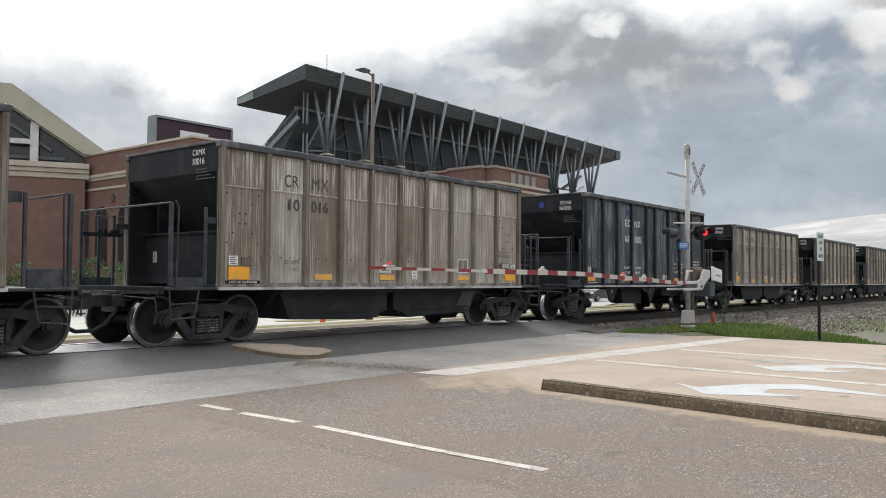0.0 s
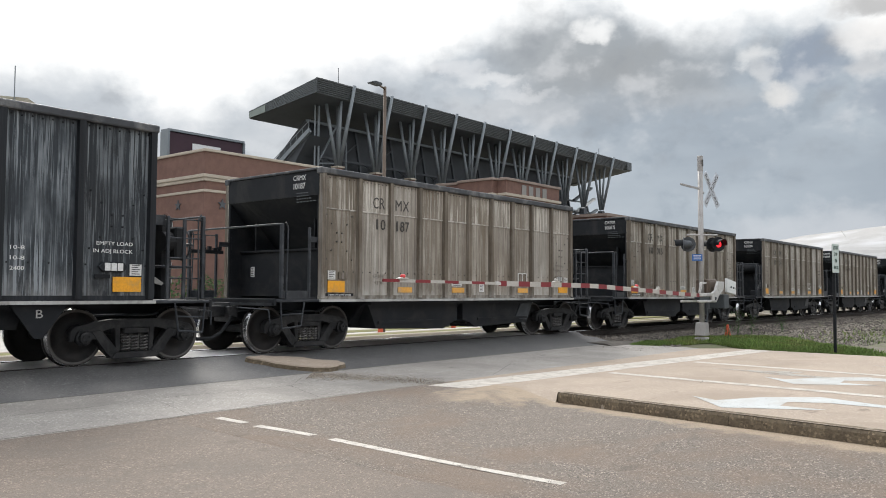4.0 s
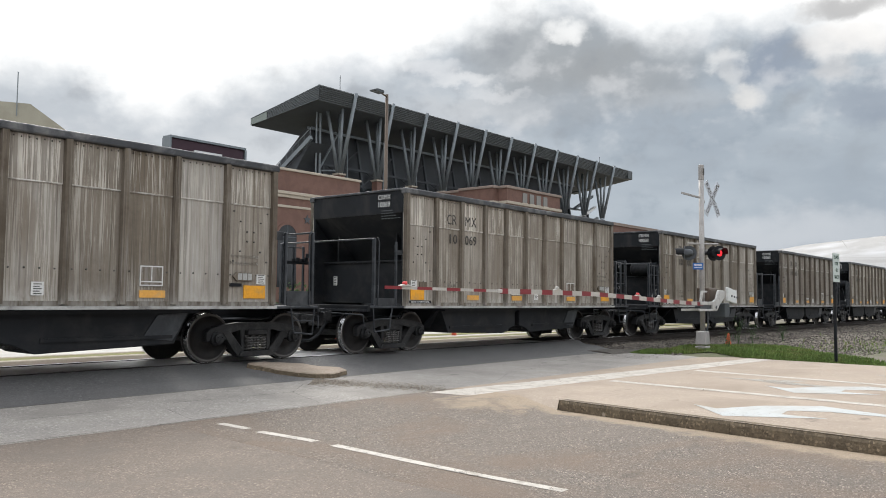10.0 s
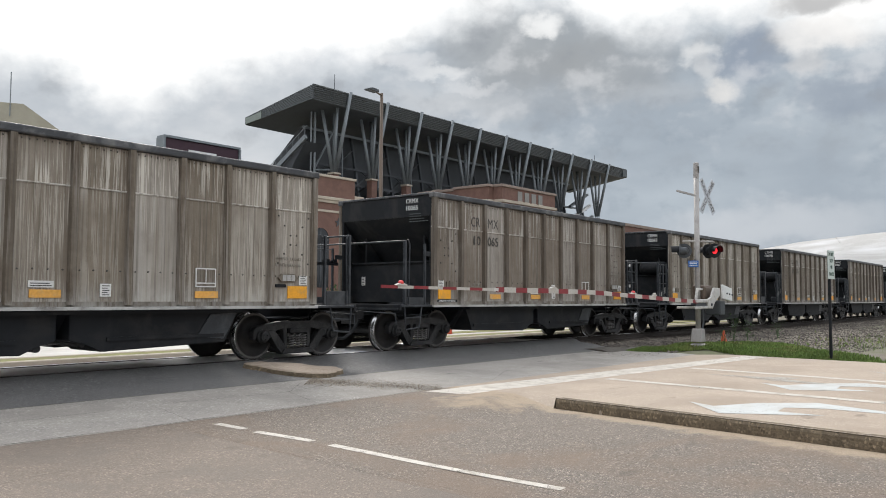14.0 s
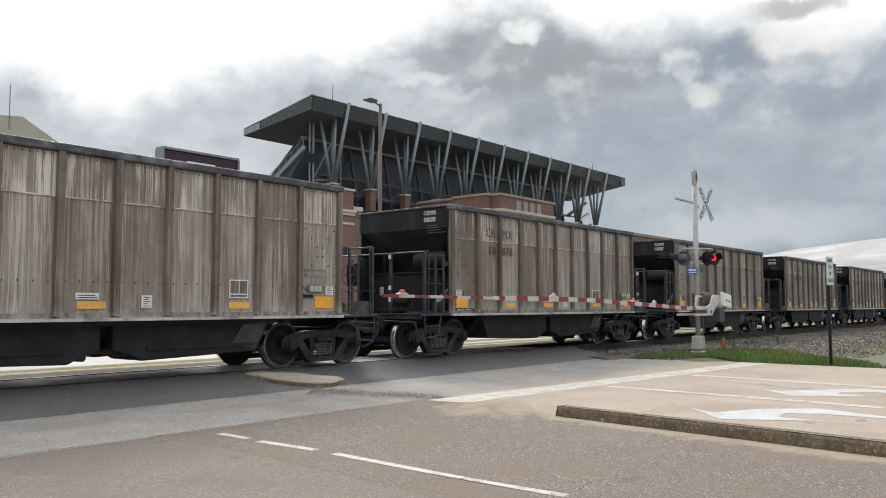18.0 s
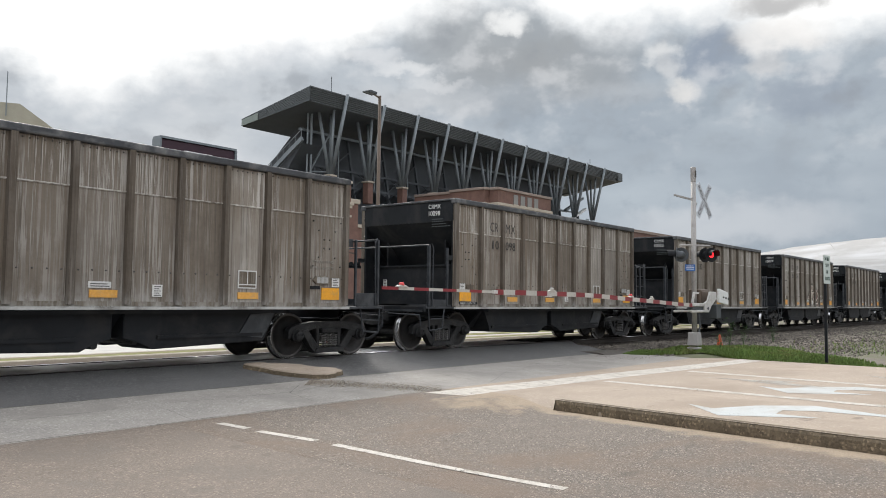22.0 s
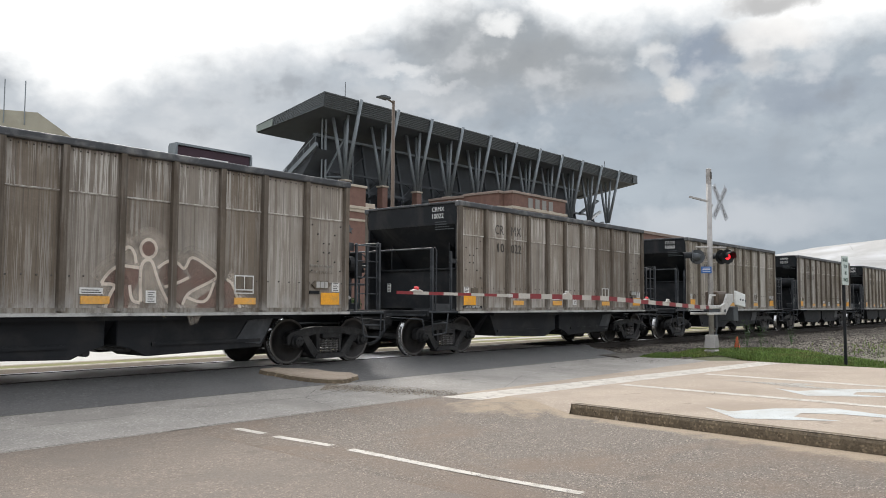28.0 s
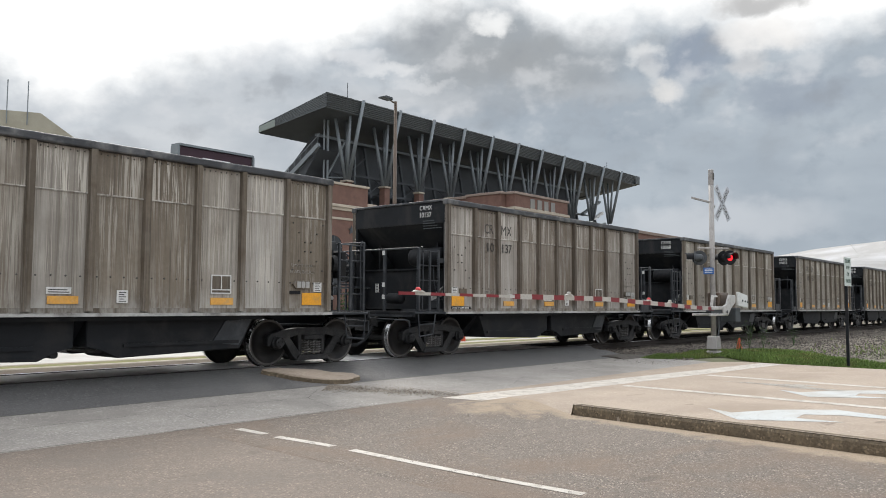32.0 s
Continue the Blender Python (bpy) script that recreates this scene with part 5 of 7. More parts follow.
def mark(car, owner, number, black):
    """Reporting marks and number on the side and on the end."""
    ink = M_WHITEINK if black else M_DARKINK
    cut = len(number) - 3
    zo = 0.03 if black else 0.0
    off = 1.31 if black else 0.0
    spelled(owner[:2], 0.25, 1.50 + off, 2.99 + zo, 0.36, ink, car)
    spelled(owner[2:], 0.25, 2.20 + off, 2.99 + zo, 0.44, ink, car)
    spelled(number[:cut], 0.235, 1.90 - 0.15 * cut - (0.0 if black else 0.04) + off, 2.54 - zo * 1.5, 0.15 * cut - (0.1 if black else -0.02), ink, car)
    spelled(number[cut:], 0.235, 2.20 + off, 2.54 - zo * 1.5, 0.45 if not black else 0.52, ink, car)
    words("reporting_mark", owner, 0.112, on_end(-0.72, 3.475 + zo * 3.6), M_WHITEINK, car, 0.39)
    words("car_number", number, 0.125, on_end(-0.73 if len(number) < 6 else -0.69, 3.30 + zo * 3.6), M_WHITEINK, car, 0.36 if len(number) < 6 else 0.41)
    bm = bmesh.new()
    for k, w in enumerate((0.34, 0.36, 0.44, 0.58)):
        [box(bm, 0.003, 0.009, -0.80 - w + 0.07 * q * w / 0.4, -0.80 - w + (0.07 * q + 0.05) * w / 0.4, 3.12 - 0.06 * k, 3.14 - 0.06 * k) for q in range(6)]
    bmesh.ops.translate(bm, verts=bm.verts, vec=(-0.004, -0.03, 0.08))
    part("stencil_print", bm, M_FASCIA, car, "small unreadable white stencilled lines")["kind"] = "stuff"
    part("stencil_strip", box(bmesh.new(), 0.16, 0.94, -HALF + 0.066, -HALF + 0.08, 1.112, 1.172), M_BLACK, car)
    words("stencil", "2 INCH HF COMP SHOES", 0.035, on_side(0.24, 1.125, 0.025), M_WHITEINK, car, 0.62)
    if black:
        words("load_limit", "LD LMT", 0.085, on_side(2.74, 1.60), M_WHITEINK, car, 0.46)
        words("load_limit", "229900", 0.085, on_side(3.56, 1.60), M_WHITEINK, car, 0.42)
        words("light_weight", "LT WT", 0.085, on_side(2.83, 1.44), M_WHITEINK, car, 0.37)
        words("light_weight", "56100", 0.085, on_side(3.56, 1.44), M_WHITEINK, car, 0.34)
        words("stencil", "EMPTY LOAD", 0.06, on_side(8.72, 1.92), M_WHITEINK, car, 0.60)
        words("stencil", "IN ADJ BLOCK", 0.06, on_side(8.67, 1.80), M_WHITEINK, car, 0.65)
        for k, text in enumerate(("EXW", "EW", "CU FT")):
            words("stencil", text, 0.07, on_side(6.82, 1.80 - 0.15 * k), M_WHITEINK, car, 0.07 * len(text))
        for k, text in enumerate(("10-8", "10-8", "2400")):
            words("stencil", text, 0.06, on_side(7.45, 1.80 - 0.15 * k), M_WHITEINK, car, 0.2)
        for x, text in ((1.83, "A"), (4.78, "C"), (7.85, "B")):
            words("bay_letter", text, 0.13, Matrix.Translation((x, -HALF + 0.095, 0.80)) @ FACING, M_SILL, car, 0.10)
        part("blue_spot", prism(bmesh.new(), [(3.01 + 0.085 * math.cos(k * math.pi / 5), 3.48 + 0.11 * math.sin(k * math.pi / 5)) for k in range(10)], "y", -HALF + 0.068, -HALF + 0.08), M_BLUEPAINT, car)
        part("blue_spot", prism(bmesh.new(), [(-0.02 + 0.10 * math.cos(k * math.pi / 5), 3.60 + 0.10 * math.sin(k * math.pi / 5)) for k in range(10)], "x", -0.0, 0.008), M_BLUEPAINT, car)
    else:
        words("stencil", "EMPTY LOAD", 0.06, on_side(8.72, 1.92), M_POST, car, 0.60)
        words("stencil", "IN ADJ BLOCK", 0.06, on_side(8.67, 1.80), M_POST, car, 0.65)
        words("stencil", "LD LMT", 0.08, on_side(1.52, 1.50), M_POST, car, 0.36)
        words("stencil", "LT WT", 0.08, on_side(1.58, 1.36), M_POST, car, 0.30)


# number and whether the brake stand leads, from the first car in view to the last
TRAIN = ((-2, "10051", 0), (-1, "10102", 1), (0, "10016", 0), (1, "161035", 0), (2, "10187", 0), (3, "10015", 0), (4, "10024", 1), (5, "10069", 0), (6, "10000", 1), (7, "10065", 0),
         (8, "10043", 1), (9, "10078", 1), (10, "10087", 1), (11, "10098", 0), (12, "10032", 0), (13, "10074", 0), (14, "10022", 0), (15, "10060", 0), (16, "10137", 1), (17, "10068", 1),
         (18, "10053", 0), (19, "10091", 0), (20, "10020", 1), (21, "10035", 0))
masters, CARS = {}, []
for index, number, lead in TRAIN:
    black = number == "161035"
    key = (black, lead)
    if key not in masters:
        masters[key] = hopper(black, bool(lead))
    CARS.append((index, number, black, lead))
train = []
for index, number, black, lead in CARS:
    if all(k != (black, lead) for k, _, _ in train):
        car = masters[(black, lead)]
    else:
        car = copy_thing(masters[(black, lead)], pose(0, 0, 0))
    train.append(((black, lead), index, car))
for (key, index, car), (_, number, black, lead) in zip(train, CARS):
    mark(car, "ECNX" if black else "CRMX", number, black)


# the last cars of the train are browner
for _, index, car in train:
    if index in (7, 9, 10, 11, 12, 13, 14, 16):
        for o in car.children:
            for start, other in (("side_panel", M_SIDEBROWN), ("side_post", M_POSTBROWN)):
                if o.name.startswith(start):
                    o.material_slots[0].link = "OBJECT"
                    o.material_slots[0].material = other


# ---- sprayed graffiti, abstract shapes on one car ----
STROKES = (
    ((4.52, 1.51), (4.59, 1.63), (4.7, 1.74), (4.82, 1.8), (4.99, 1.79), (5.15, 1.77)),
    ((4.52, 1.5), (4.77, 1.5), (4.7, 1.4), (4.64, 1.26), (4.58, 1.07)),
    ((4.86, 1.8), (4.84, 1.98), (4.94, 2.13), (5.06, 2.03), (5.09, 1.84)),
    ((5.18, 1.22), (5.16, 1.72), (5.21, 1.88), (5.3, 1.92), (5.38, 1.88), (5.44, 1.68), (5.54, 1.44), (5.78, 1.06)),
    ((4.99, 1.49), (5.02, 1.24), (5.17, 1.21)),
    )
STROKES_MORE = (
    ((5.47, 1.78), (5.57, 1.86), (5.69, 1.92), (5.84, 1.89), (5.94, 1.77), (6.01, 1.84), (6.06, 1.98), (6.17, 1.98), (6.34, 1.89), (6.65, 1.7), (6.53, 1.6), (6.18, 1.45), (6.01, 1.35), (5.94, 1.18)),
    ((5.6, 1.47), (5.81, 1.53), (6.05, 1.64)),
    ((6.02, 1.31), (6.25, 1.22), (6.42, 1.25), (6.51, 1.45), (6.55, 1.57)),
    ((6.8, 1.63), (6.93, 1.57), (7.04, 1.3), (7.12, 1.06)),
    ((6.03, 1.03), (6.19, 1.09), (6.32, 1.03)),
    )
FILLS = (
    ((4.54, 1.51), (4.71, 1.73), (4.84, 1.78), (5.14, 1.75), (5.13, 1.54), (5.0, 1.27), (4.96, 1.07), (4.61, 1.07), (4.69, 1.39), (4.77, 1.49)),
    ((5.48, 1.64), (5.57, 1.85), (5.71, 1.91), (5.84, 1.87), (5.95, 1.73), (6.05, 1.65), (5.87, 1.55), (5.6, 1.5)),
    ((6.06, 1.96), (6.34, 1.88), (6.61, 1.7), (6.5, 1.61), (6.17, 1.46), (5.98, 1.33), (5.92, 1.16), (5.75, 1.29), (5.81, 1.5), (6.1, 1.64), (6.02, 1.77)),
    ((6.24, 1.29), (6.48, 1.44), (6.53, 1.55), (6.8, 1.6), (6.92, 1.54), (7.03, 1.28), (7.06, 1.06), (6.14, 1.06), (6.25, 1.2)),
    )


def ribbon(bm, pts, w, y):
    """A flat stroke of constant width sprayed on the side sheet."""
    n = len(pts)
    rows = []
    for k, (x, z) in enumerate(pts):
        a, b = Vector(pts[max(0, k - 1)]), Vector(pts[min(n - 1, k + 1)])
        d = (b - a).normalized()
        s = Vector((-d.y, d.x)) * w / 2
        rows.append([bm.verts.new((x + s.x, y, z + s.y)), bm.verts.new((x - s.x, y, z - s.y))])
    for a, b in zip(rows, rows[1:]):
        bm.faces.new((a[0], b[0], b[1], a[1]))
    return bm


def smooth(pts):
    """Rounds a stroke once over."""
    outp = [pts[0]]
    for (xa, za), (xb, zb) in zip(pts, pts[1:]):
        outp += [(xa * 0.72 + xb * 0.28, za * 0.72 + zb * 0.28), (xa * 0.28 + xb * 0.72, za * 0.28 + zb * 0.72)]
    return outp + [pts[-1]]


painted = [car for _, index, car in train if index == 13][0]
painted["label"] = "weathered grey-brown open-top hopper car with pale sprayed graffiti"
Y_SHEET = -HALF + 0.085
disc = [(5.30 + 0.14 * math.cos(math.pi * k / 8), 2.09 + 0.15 * math.sin(math.pi * k / 8)) for k in range(17)]
coats = STROKES + STROKES_MORE + (disc,)
for i, pts in enumerate(coats):
    for k, w in enumerate((0.42, 0.28, 0.17)):
        part("graffiti_mist", ribbon(bmesh.new(), smooth(smooth(pts)), w, Y_SHEET - 0.003 - 0.001 * k - 0.00006 * i), M_SPRAYHALO, painted)
for i, pts in enumerate(FILLS + (disc[:-1],)):
    bm = bmesh.new()
    bm.faces.new([bm.verts.new((x, Y_SHEET - 0.007 - 0.0002 * i, z)) for x, z in pts])
    part("graffiti_fill", bm, M_SPRAYBROWN, painted)
for i, pts in enumerate(coats):
    part("graffiti_stroke", ribbon(bmesh.new(), smooth(smooth(pts)), 0.052, Y_SHEET - 0.010 - 0.0001 * i), M_SPRAYPALE, painted)

# ---- crossing signal ----
def crossing_signal(m):
    sig = thing("crossing_signal", m, "grey crossing signal mast with flashing lamps and lowered striped gate arm", "crossing signal")
    part("base_block", bevelled(box(bmesh.new(), -0.19, 0.19, -0.19, 0.19, -0.45, -0.04), 0.04), M_GALV, sig)
    part("base_casting", bevelled(prism(bmesh.new(), [(-0.2, -0.0), (0.2, 0.0), (0.11, 0.4), (-0.11, 0.4)], "y", -0.16, 0.16), 0.02), M_GALV, sig)
    part("mast", tube(bmesh.new(), (0, 0, 0.1), (0, 0, 5.0), 0.076, 16), M_GALV, sig, "", True)
    part("bell", bevelled(tube(bmesh.new(), (0, 0, 4.95), (0, 0, 5.42), 0.082, 14), 0.015), M_GALV, sig)
    # crossbuck, seen nearly edge-on from behind
    turn = pose(0.46, -0.16, 4.42, 0, 0, -12.0)
    for a, text in ((56, "RAILROAD"), (-56, "CROSSING")):
        o = part("crossbuck_blade", bevelled(box(bmesh.new(), -0.61, 0.61, -0.003, 0.003, -0.105, 0.105), 0.001), M_BLADE, sig)
        o.matrix_basis = turn @ pose(0, 0, 0, 0, a, 0) @ Matrix.Translation((0, -0.004 if a > 0 else 0.004, 0))
        words("crossbuck_word", text, 0.12, pose(-0.54, -0.006, -0.06, 90), M_DARKINK, o, 1.08)
    part("crossbuck_bracket", path_tube(bmesh.new(), [(-0.0, 0, 4.32), (0.3, 0.02, 4.34), (0.42, 0.1, 4.3)], 0.025), M_GALV, sig)
    part("crossbuck_bracket", path_tube(bmesh.new(), [(-0.0, 0, 4.05), (0.25, 0.02, 4.05)], 0.02), M_GALV, sig)
    part("sign_blade", bevelled(box(bmesh.new(), -1.45, -0.1, -0.015, 0.015, 4.38, 4.44), 0.005), M_GALV, sig)
    # lamp arm with two pairs of lamps
    part("lamp_bracket", tube(bmesh.new(), (-0.34, 0.30, 3.02), (0.36, -0.36, 3.02), 0.03, 8), M_GALV, sig)
    for x, yl, facing, lens in ((-0.31, 0.25, -1, M_REDOFF), (-0.31, 0.25, 1, M_REDOFF), (0.32, -0.32, -1, M_REDLENS), (0.32, -0.32, 1, M_REDOFF)):
        turn = pose(x, yl, 2.74, 0, 0, (146 if facing < 0 else -30) if x > 0 else (18 if facing < 0 else -60)) @ Matrix.Translation((0, 0.12, 0)) @ Matrix.Diagonal((0.82, 0.82, 0.82, 1))
        lamp = part("signal_lamp", bmesh.new(), M_STEELD if x < 0 else M_BLACK, sig)
        bm = lathe(bmesh.new(), [(0.02, -0.22), (0.09, -0.2), (0.13, -0.08), (0.15, 0.0), (0.15, 0.03)], "y", 18)
        bm.to_mesh(lamp.data)
        lamp.matrix_basis = turn
        back = lathe(bmesh.new(), [(0.16, 0.03), (0.27, 0.03), (0.27, 0.04), (0.16, 0.04)], "y", 28)
        part("background_disc", back, M_STEELD if x < 0 else M_BLACK, lamp, "round backing disc")
        part("lens", lathe(bmesh.new(), [(0.02, 0.06), (0.075, 0.055), (0.115, 0.042)], "y", 18), lens, lamp, "red lens")
        hood = bmesh.new()
        n = 12
        for k in range(n):
            a0, a1 = math.pi * (k / n * 1.2 - 0.1), math.pi * ((k + 1) / n * 1.2 - 0.1)
            p = [(0.165 * math.cos(a), y, 0.165 * math.sin(a)) for a, y in ((a0, 0.03), (a1, 0.03), (a1, 0.42 - 0.1 * abs(math.cos(a1))), (a0, 0.42 - 0.1 * abs(math.cos(a0))))]
            q = [(x_ * 1.05, y_, z_ * 1.05) for x_, y_, z_ in p]
            v = [hood.verts.new(c) for c in p + q]
            for f in ((0, 1, 2, 3), (7, 6, 5, 4), (2, 6, 7, 3), (0, 4, 5, 1)):
                hood.faces.new([v[i] for i in f])
        bmesh.ops.remove_doubles(hood, verts=hood.verts, dist=0.001)
        part("hood", hood, M_BLACK, lamp)
    notice = part("blue_plate", bevelled(box(bmesh.new(), -0.15, 0.15, -0.004, 0.004, -0.10, 0.10), 0.002), M_BLUE, sig, "small blue notice plate")
    notice.matrix_basis = pose(-0.155, 0.06, 2.34, 0, 0, -58)
    for z in (0.045, 0.005, -0.05):
        part("plate_bar", box(bmesh.new(), -0.11, 0.11, -0.009, -0.005, z, z + 0.018), M_SIGNWHITE, notice)
    # gate mechanism and counterweights
    part("gate_machine", bevelled(box(bmesh.new(), 0.09, 0.85, -0.16, 0.22, 1.25, 1.70), 0.04, 2), M_LAMPPOLE, sig, "brown gate machine housing")
    part("machine_door", bevelled(box(bmesh.new(), 0.16, 0.78, -0.175, -0.155, 1.31, 1.64), 0.012), M_LAMPPOLE, sig)
    for s in (-0.335, 0.17):
        part("arm_channel", bevelled(box(bmesh.new(), -1.0, 0.2, s - 0.03, s + 0.03, 1.18, 1.28), 0.012), M_WORNWHITE, sig)
        part("arm_channel", bevelled(box(bmesh.new(), -1.1, 0.25, s - 0.03, s + 0.03, 1.0, 1.07), 0.012), M_WORNWHITE, sig)
    s = -0.335
    part("support_arm", bevelled(prism(bmesh.new(), [(-0.15, 1.02), (0.2, 1.0), (0.4, 1.22), (0.82, 1.40), (0.82, 1.62), (0.34, 1.63), (0.16, 1.34), (-0.15, 1.28)], "y", s - 0.045, s + 0.025), 0.015), M_WORNWHITE, sig, "white bent gate support arm")
    part("arm_bracket", bevelled(prism(bmesh.new(), [(-0.70, 1.285), (-0.58, 1.60), (-0.2, 1.60), (-0.2, 1.55), (-0.52, 1.55), (-0.62, 1.285)], "y", s + 0.1, s + 0.16), 0.008), M_WORNWHITE, sig)
    part("shaft", tube(bmesh.new(), (0.1, -0.4, 1.12), (0.1, 0.25, 1.12), 0.045, 12), M_STEELD, sig)
    part("channel_web", box(bmesh.new(), -0.95, 0.2, -0.32, -0.30, 1.075, 1.175), M_STEELD, sig)
    for s in (-0.42,):
        cw = part("counterweight", bevelled(prism(bmesh.new(), [(0.86, 1.30), (1.62, 1.22), (1.62, 1.62), (0.86, 1.73)], "y", s - 0.04, s + 0.04), 0.015), M_SIGNWHITE, sig, "white counterweight plate")
        for k in range(3):
            part("bolt", tube(bmesh.new(), (1.15 + 0.22 * k, s - 0.065, 1.46 - 0.02 * k), (1.15 + 0.22 * k, s - 0.035, 1.46 - 0.02 * k), 0.03, 8), M_STEELD, cw)
    part("iron_weight", bevelled(box(bmesh.new(), 0.95, 1.35, -0.33, 0.14, 0.80, 1.24), 0.02), M_STEELD, sig)
    part("conduit", path_tube(bmesh.new(), [(0.12, -0.1, 1.25), (0.12, -0.12, 0.6), (0.05, -0.1, 0.3)], 0.025), M_STEELD, sig)
    part("bell_mark", box(bmesh.new(), -0.05, 0.02, -0.092, -0.078, 5.10, 5.30), M_DARKINK, sig)
    # the arm
    bow = lambda x: float(np.interp(x, (-14.08, -10.8, -8.9, -7.4, -6.7, -5.9, -4.3, -2.3, -0.7), (1.469, 1.449, 1.443, 1.434, 1.419, 1.387, 1.331, 1.254, 1.205)))
    ends = [-14.08 + 0.395 * k for k in range(8)] + [-10.83, -10.60] + [-10.19 + 0.4085 * k for k in range(24)]
    for k, (a, b) in enumerate(zip(ends, ends[1:])):
        thin, red = k < 8, k % 2 == 0
        h, y0, y1 = (0.026, -0.325, -0.305) if thin else (0.051, -0.33, -0.30)
        b += 0.002
        bm = prism(bmesh.new(), [(a, bow(a) - h), (b, bow(b) - h), (b, bow(b) + h), (a, bow(a) + h)], "y", y0, y1)
        part("arm_stripe", bm, M_REDSTRIPE if red else M_WHITESTRIPE, sig)
    part("arm_splice", bevelled(box(bmesh.new(), -10.95, -10.80, -0.338, -0.292, 1.415, 1.485), 0.006), M_WORNWHITE, sig)
    for x, w, lit in ((-13.6, 0.13, 1), (-8.76, 0.13, 0), (-4.95, 0.13, 1), (-3.72, 0.10, 0)):
        z = bow(x) + (0.026 if x < -10.9 else 0.051)
        bm = bevelled(prism(bmesh.new(), [(x - w, z - 0.004), (x + w, z - 0.004), (x + w, z + 0.012), (x + 0.06, z + 0.034), (x - 0.06, z + 0.034), (x - w, z + 0.012)], "y", -0.35, -0.28), 0.005)
        l = part("arm_lamp", bm, M_WHITESTRIPE, sig)
        bm = lathe(bmesh.new(), [(0.044, 0.0), (0.046, 0.025), (0.042, 0.045), (0.028, 0.055), (0.006, 0.057)], "z", 14)
        bmesh.ops.translate(bm, verts=bm.verts, vec=(x, -0.315, z + 0.026))
        part("arm_lens", bm, M_REDLAMP if lit else M_WHITESTRIPE, l, "red arm lamp lens" if lit else "pale arm lamp lens", True)
    return sig


crossing_signal(pose(23.65, 9.43, -0.07))

# ---- notice sign on a black post ----
sign = thing("street_sign", pose(23.05, 5.6, -0.3), "white notice sign on a black post in the grass", "sign")
part("post", bevelled(box(bmesh.new(), -0.035, 0.035, -0.035, 0.035, -0.2, 2.82), 0.006), M_BLACK, sig := sign)
plate = part("plate", bevelled(box(bmesh.new(), -0.23, 0.23, -0.055, -0.042, 2.06, 2.82), 0.004), M_SIGNPALE, sign)
plate.matrix_basis = pose(0, 0, 0, 0, 0, -6)
for z, text, w in ((2.67, "DO NOT", 0.34), (2.50, "STOP", 0.22), (2.33, "ON", 0.12), (2.15, "TRACKS", 0.34)):
    o = words("sign_word", text, 0.10, pose(-w / 2, -0.058, z, 90), M_GREENINK, plate, w)

# ---- traffic cone ----
cone = thing("traffic_cone", pose(26.2, 9.6, -0.32), "small orange traffic cone in the grass", "traffic cone")
part("cone_body", lathe(bmesh.new(), [(0.13, 0.03), (0.10, 0.15), (0.03, 0.50), (0.025, 0.52)], "z", 16), M_CONE, cone, "", True)
part("cone_base", bevelled(box(bmesh.new(), -0.17, 0.17, -0.17, 0.17, 0.0, 0.035), 0.01), M_CONE, cone)

# ---- street lamp ----
lamp = thing("street_lamp", pose(26.1, 25.0, -1.0), "tall brown street lamp pole with a single arm", "street lamp")
part("pole", tube(bmesh.new(), (0, 0, 0), (0, 0, 11.45), 0.11, 12, 0.07), M_LAMPPOLE, lamp, "", True)
part("arm", tube(bmesh.new(), (0, 0, 11.35), (-0.65, -0.15, 11.42), 0.04, 8), M_LAMPPOLE, lamp)
part("lamp_head", bevelled(prism(bmesh.new(), [(-0.5, 11.36), (-1.1, 11.38), (-1.1, 11.44), (-0.9, 11.50), (-0.5, 11.48)], "y", -0.33, 0.03), 0.015), M_STEELD, lamp)

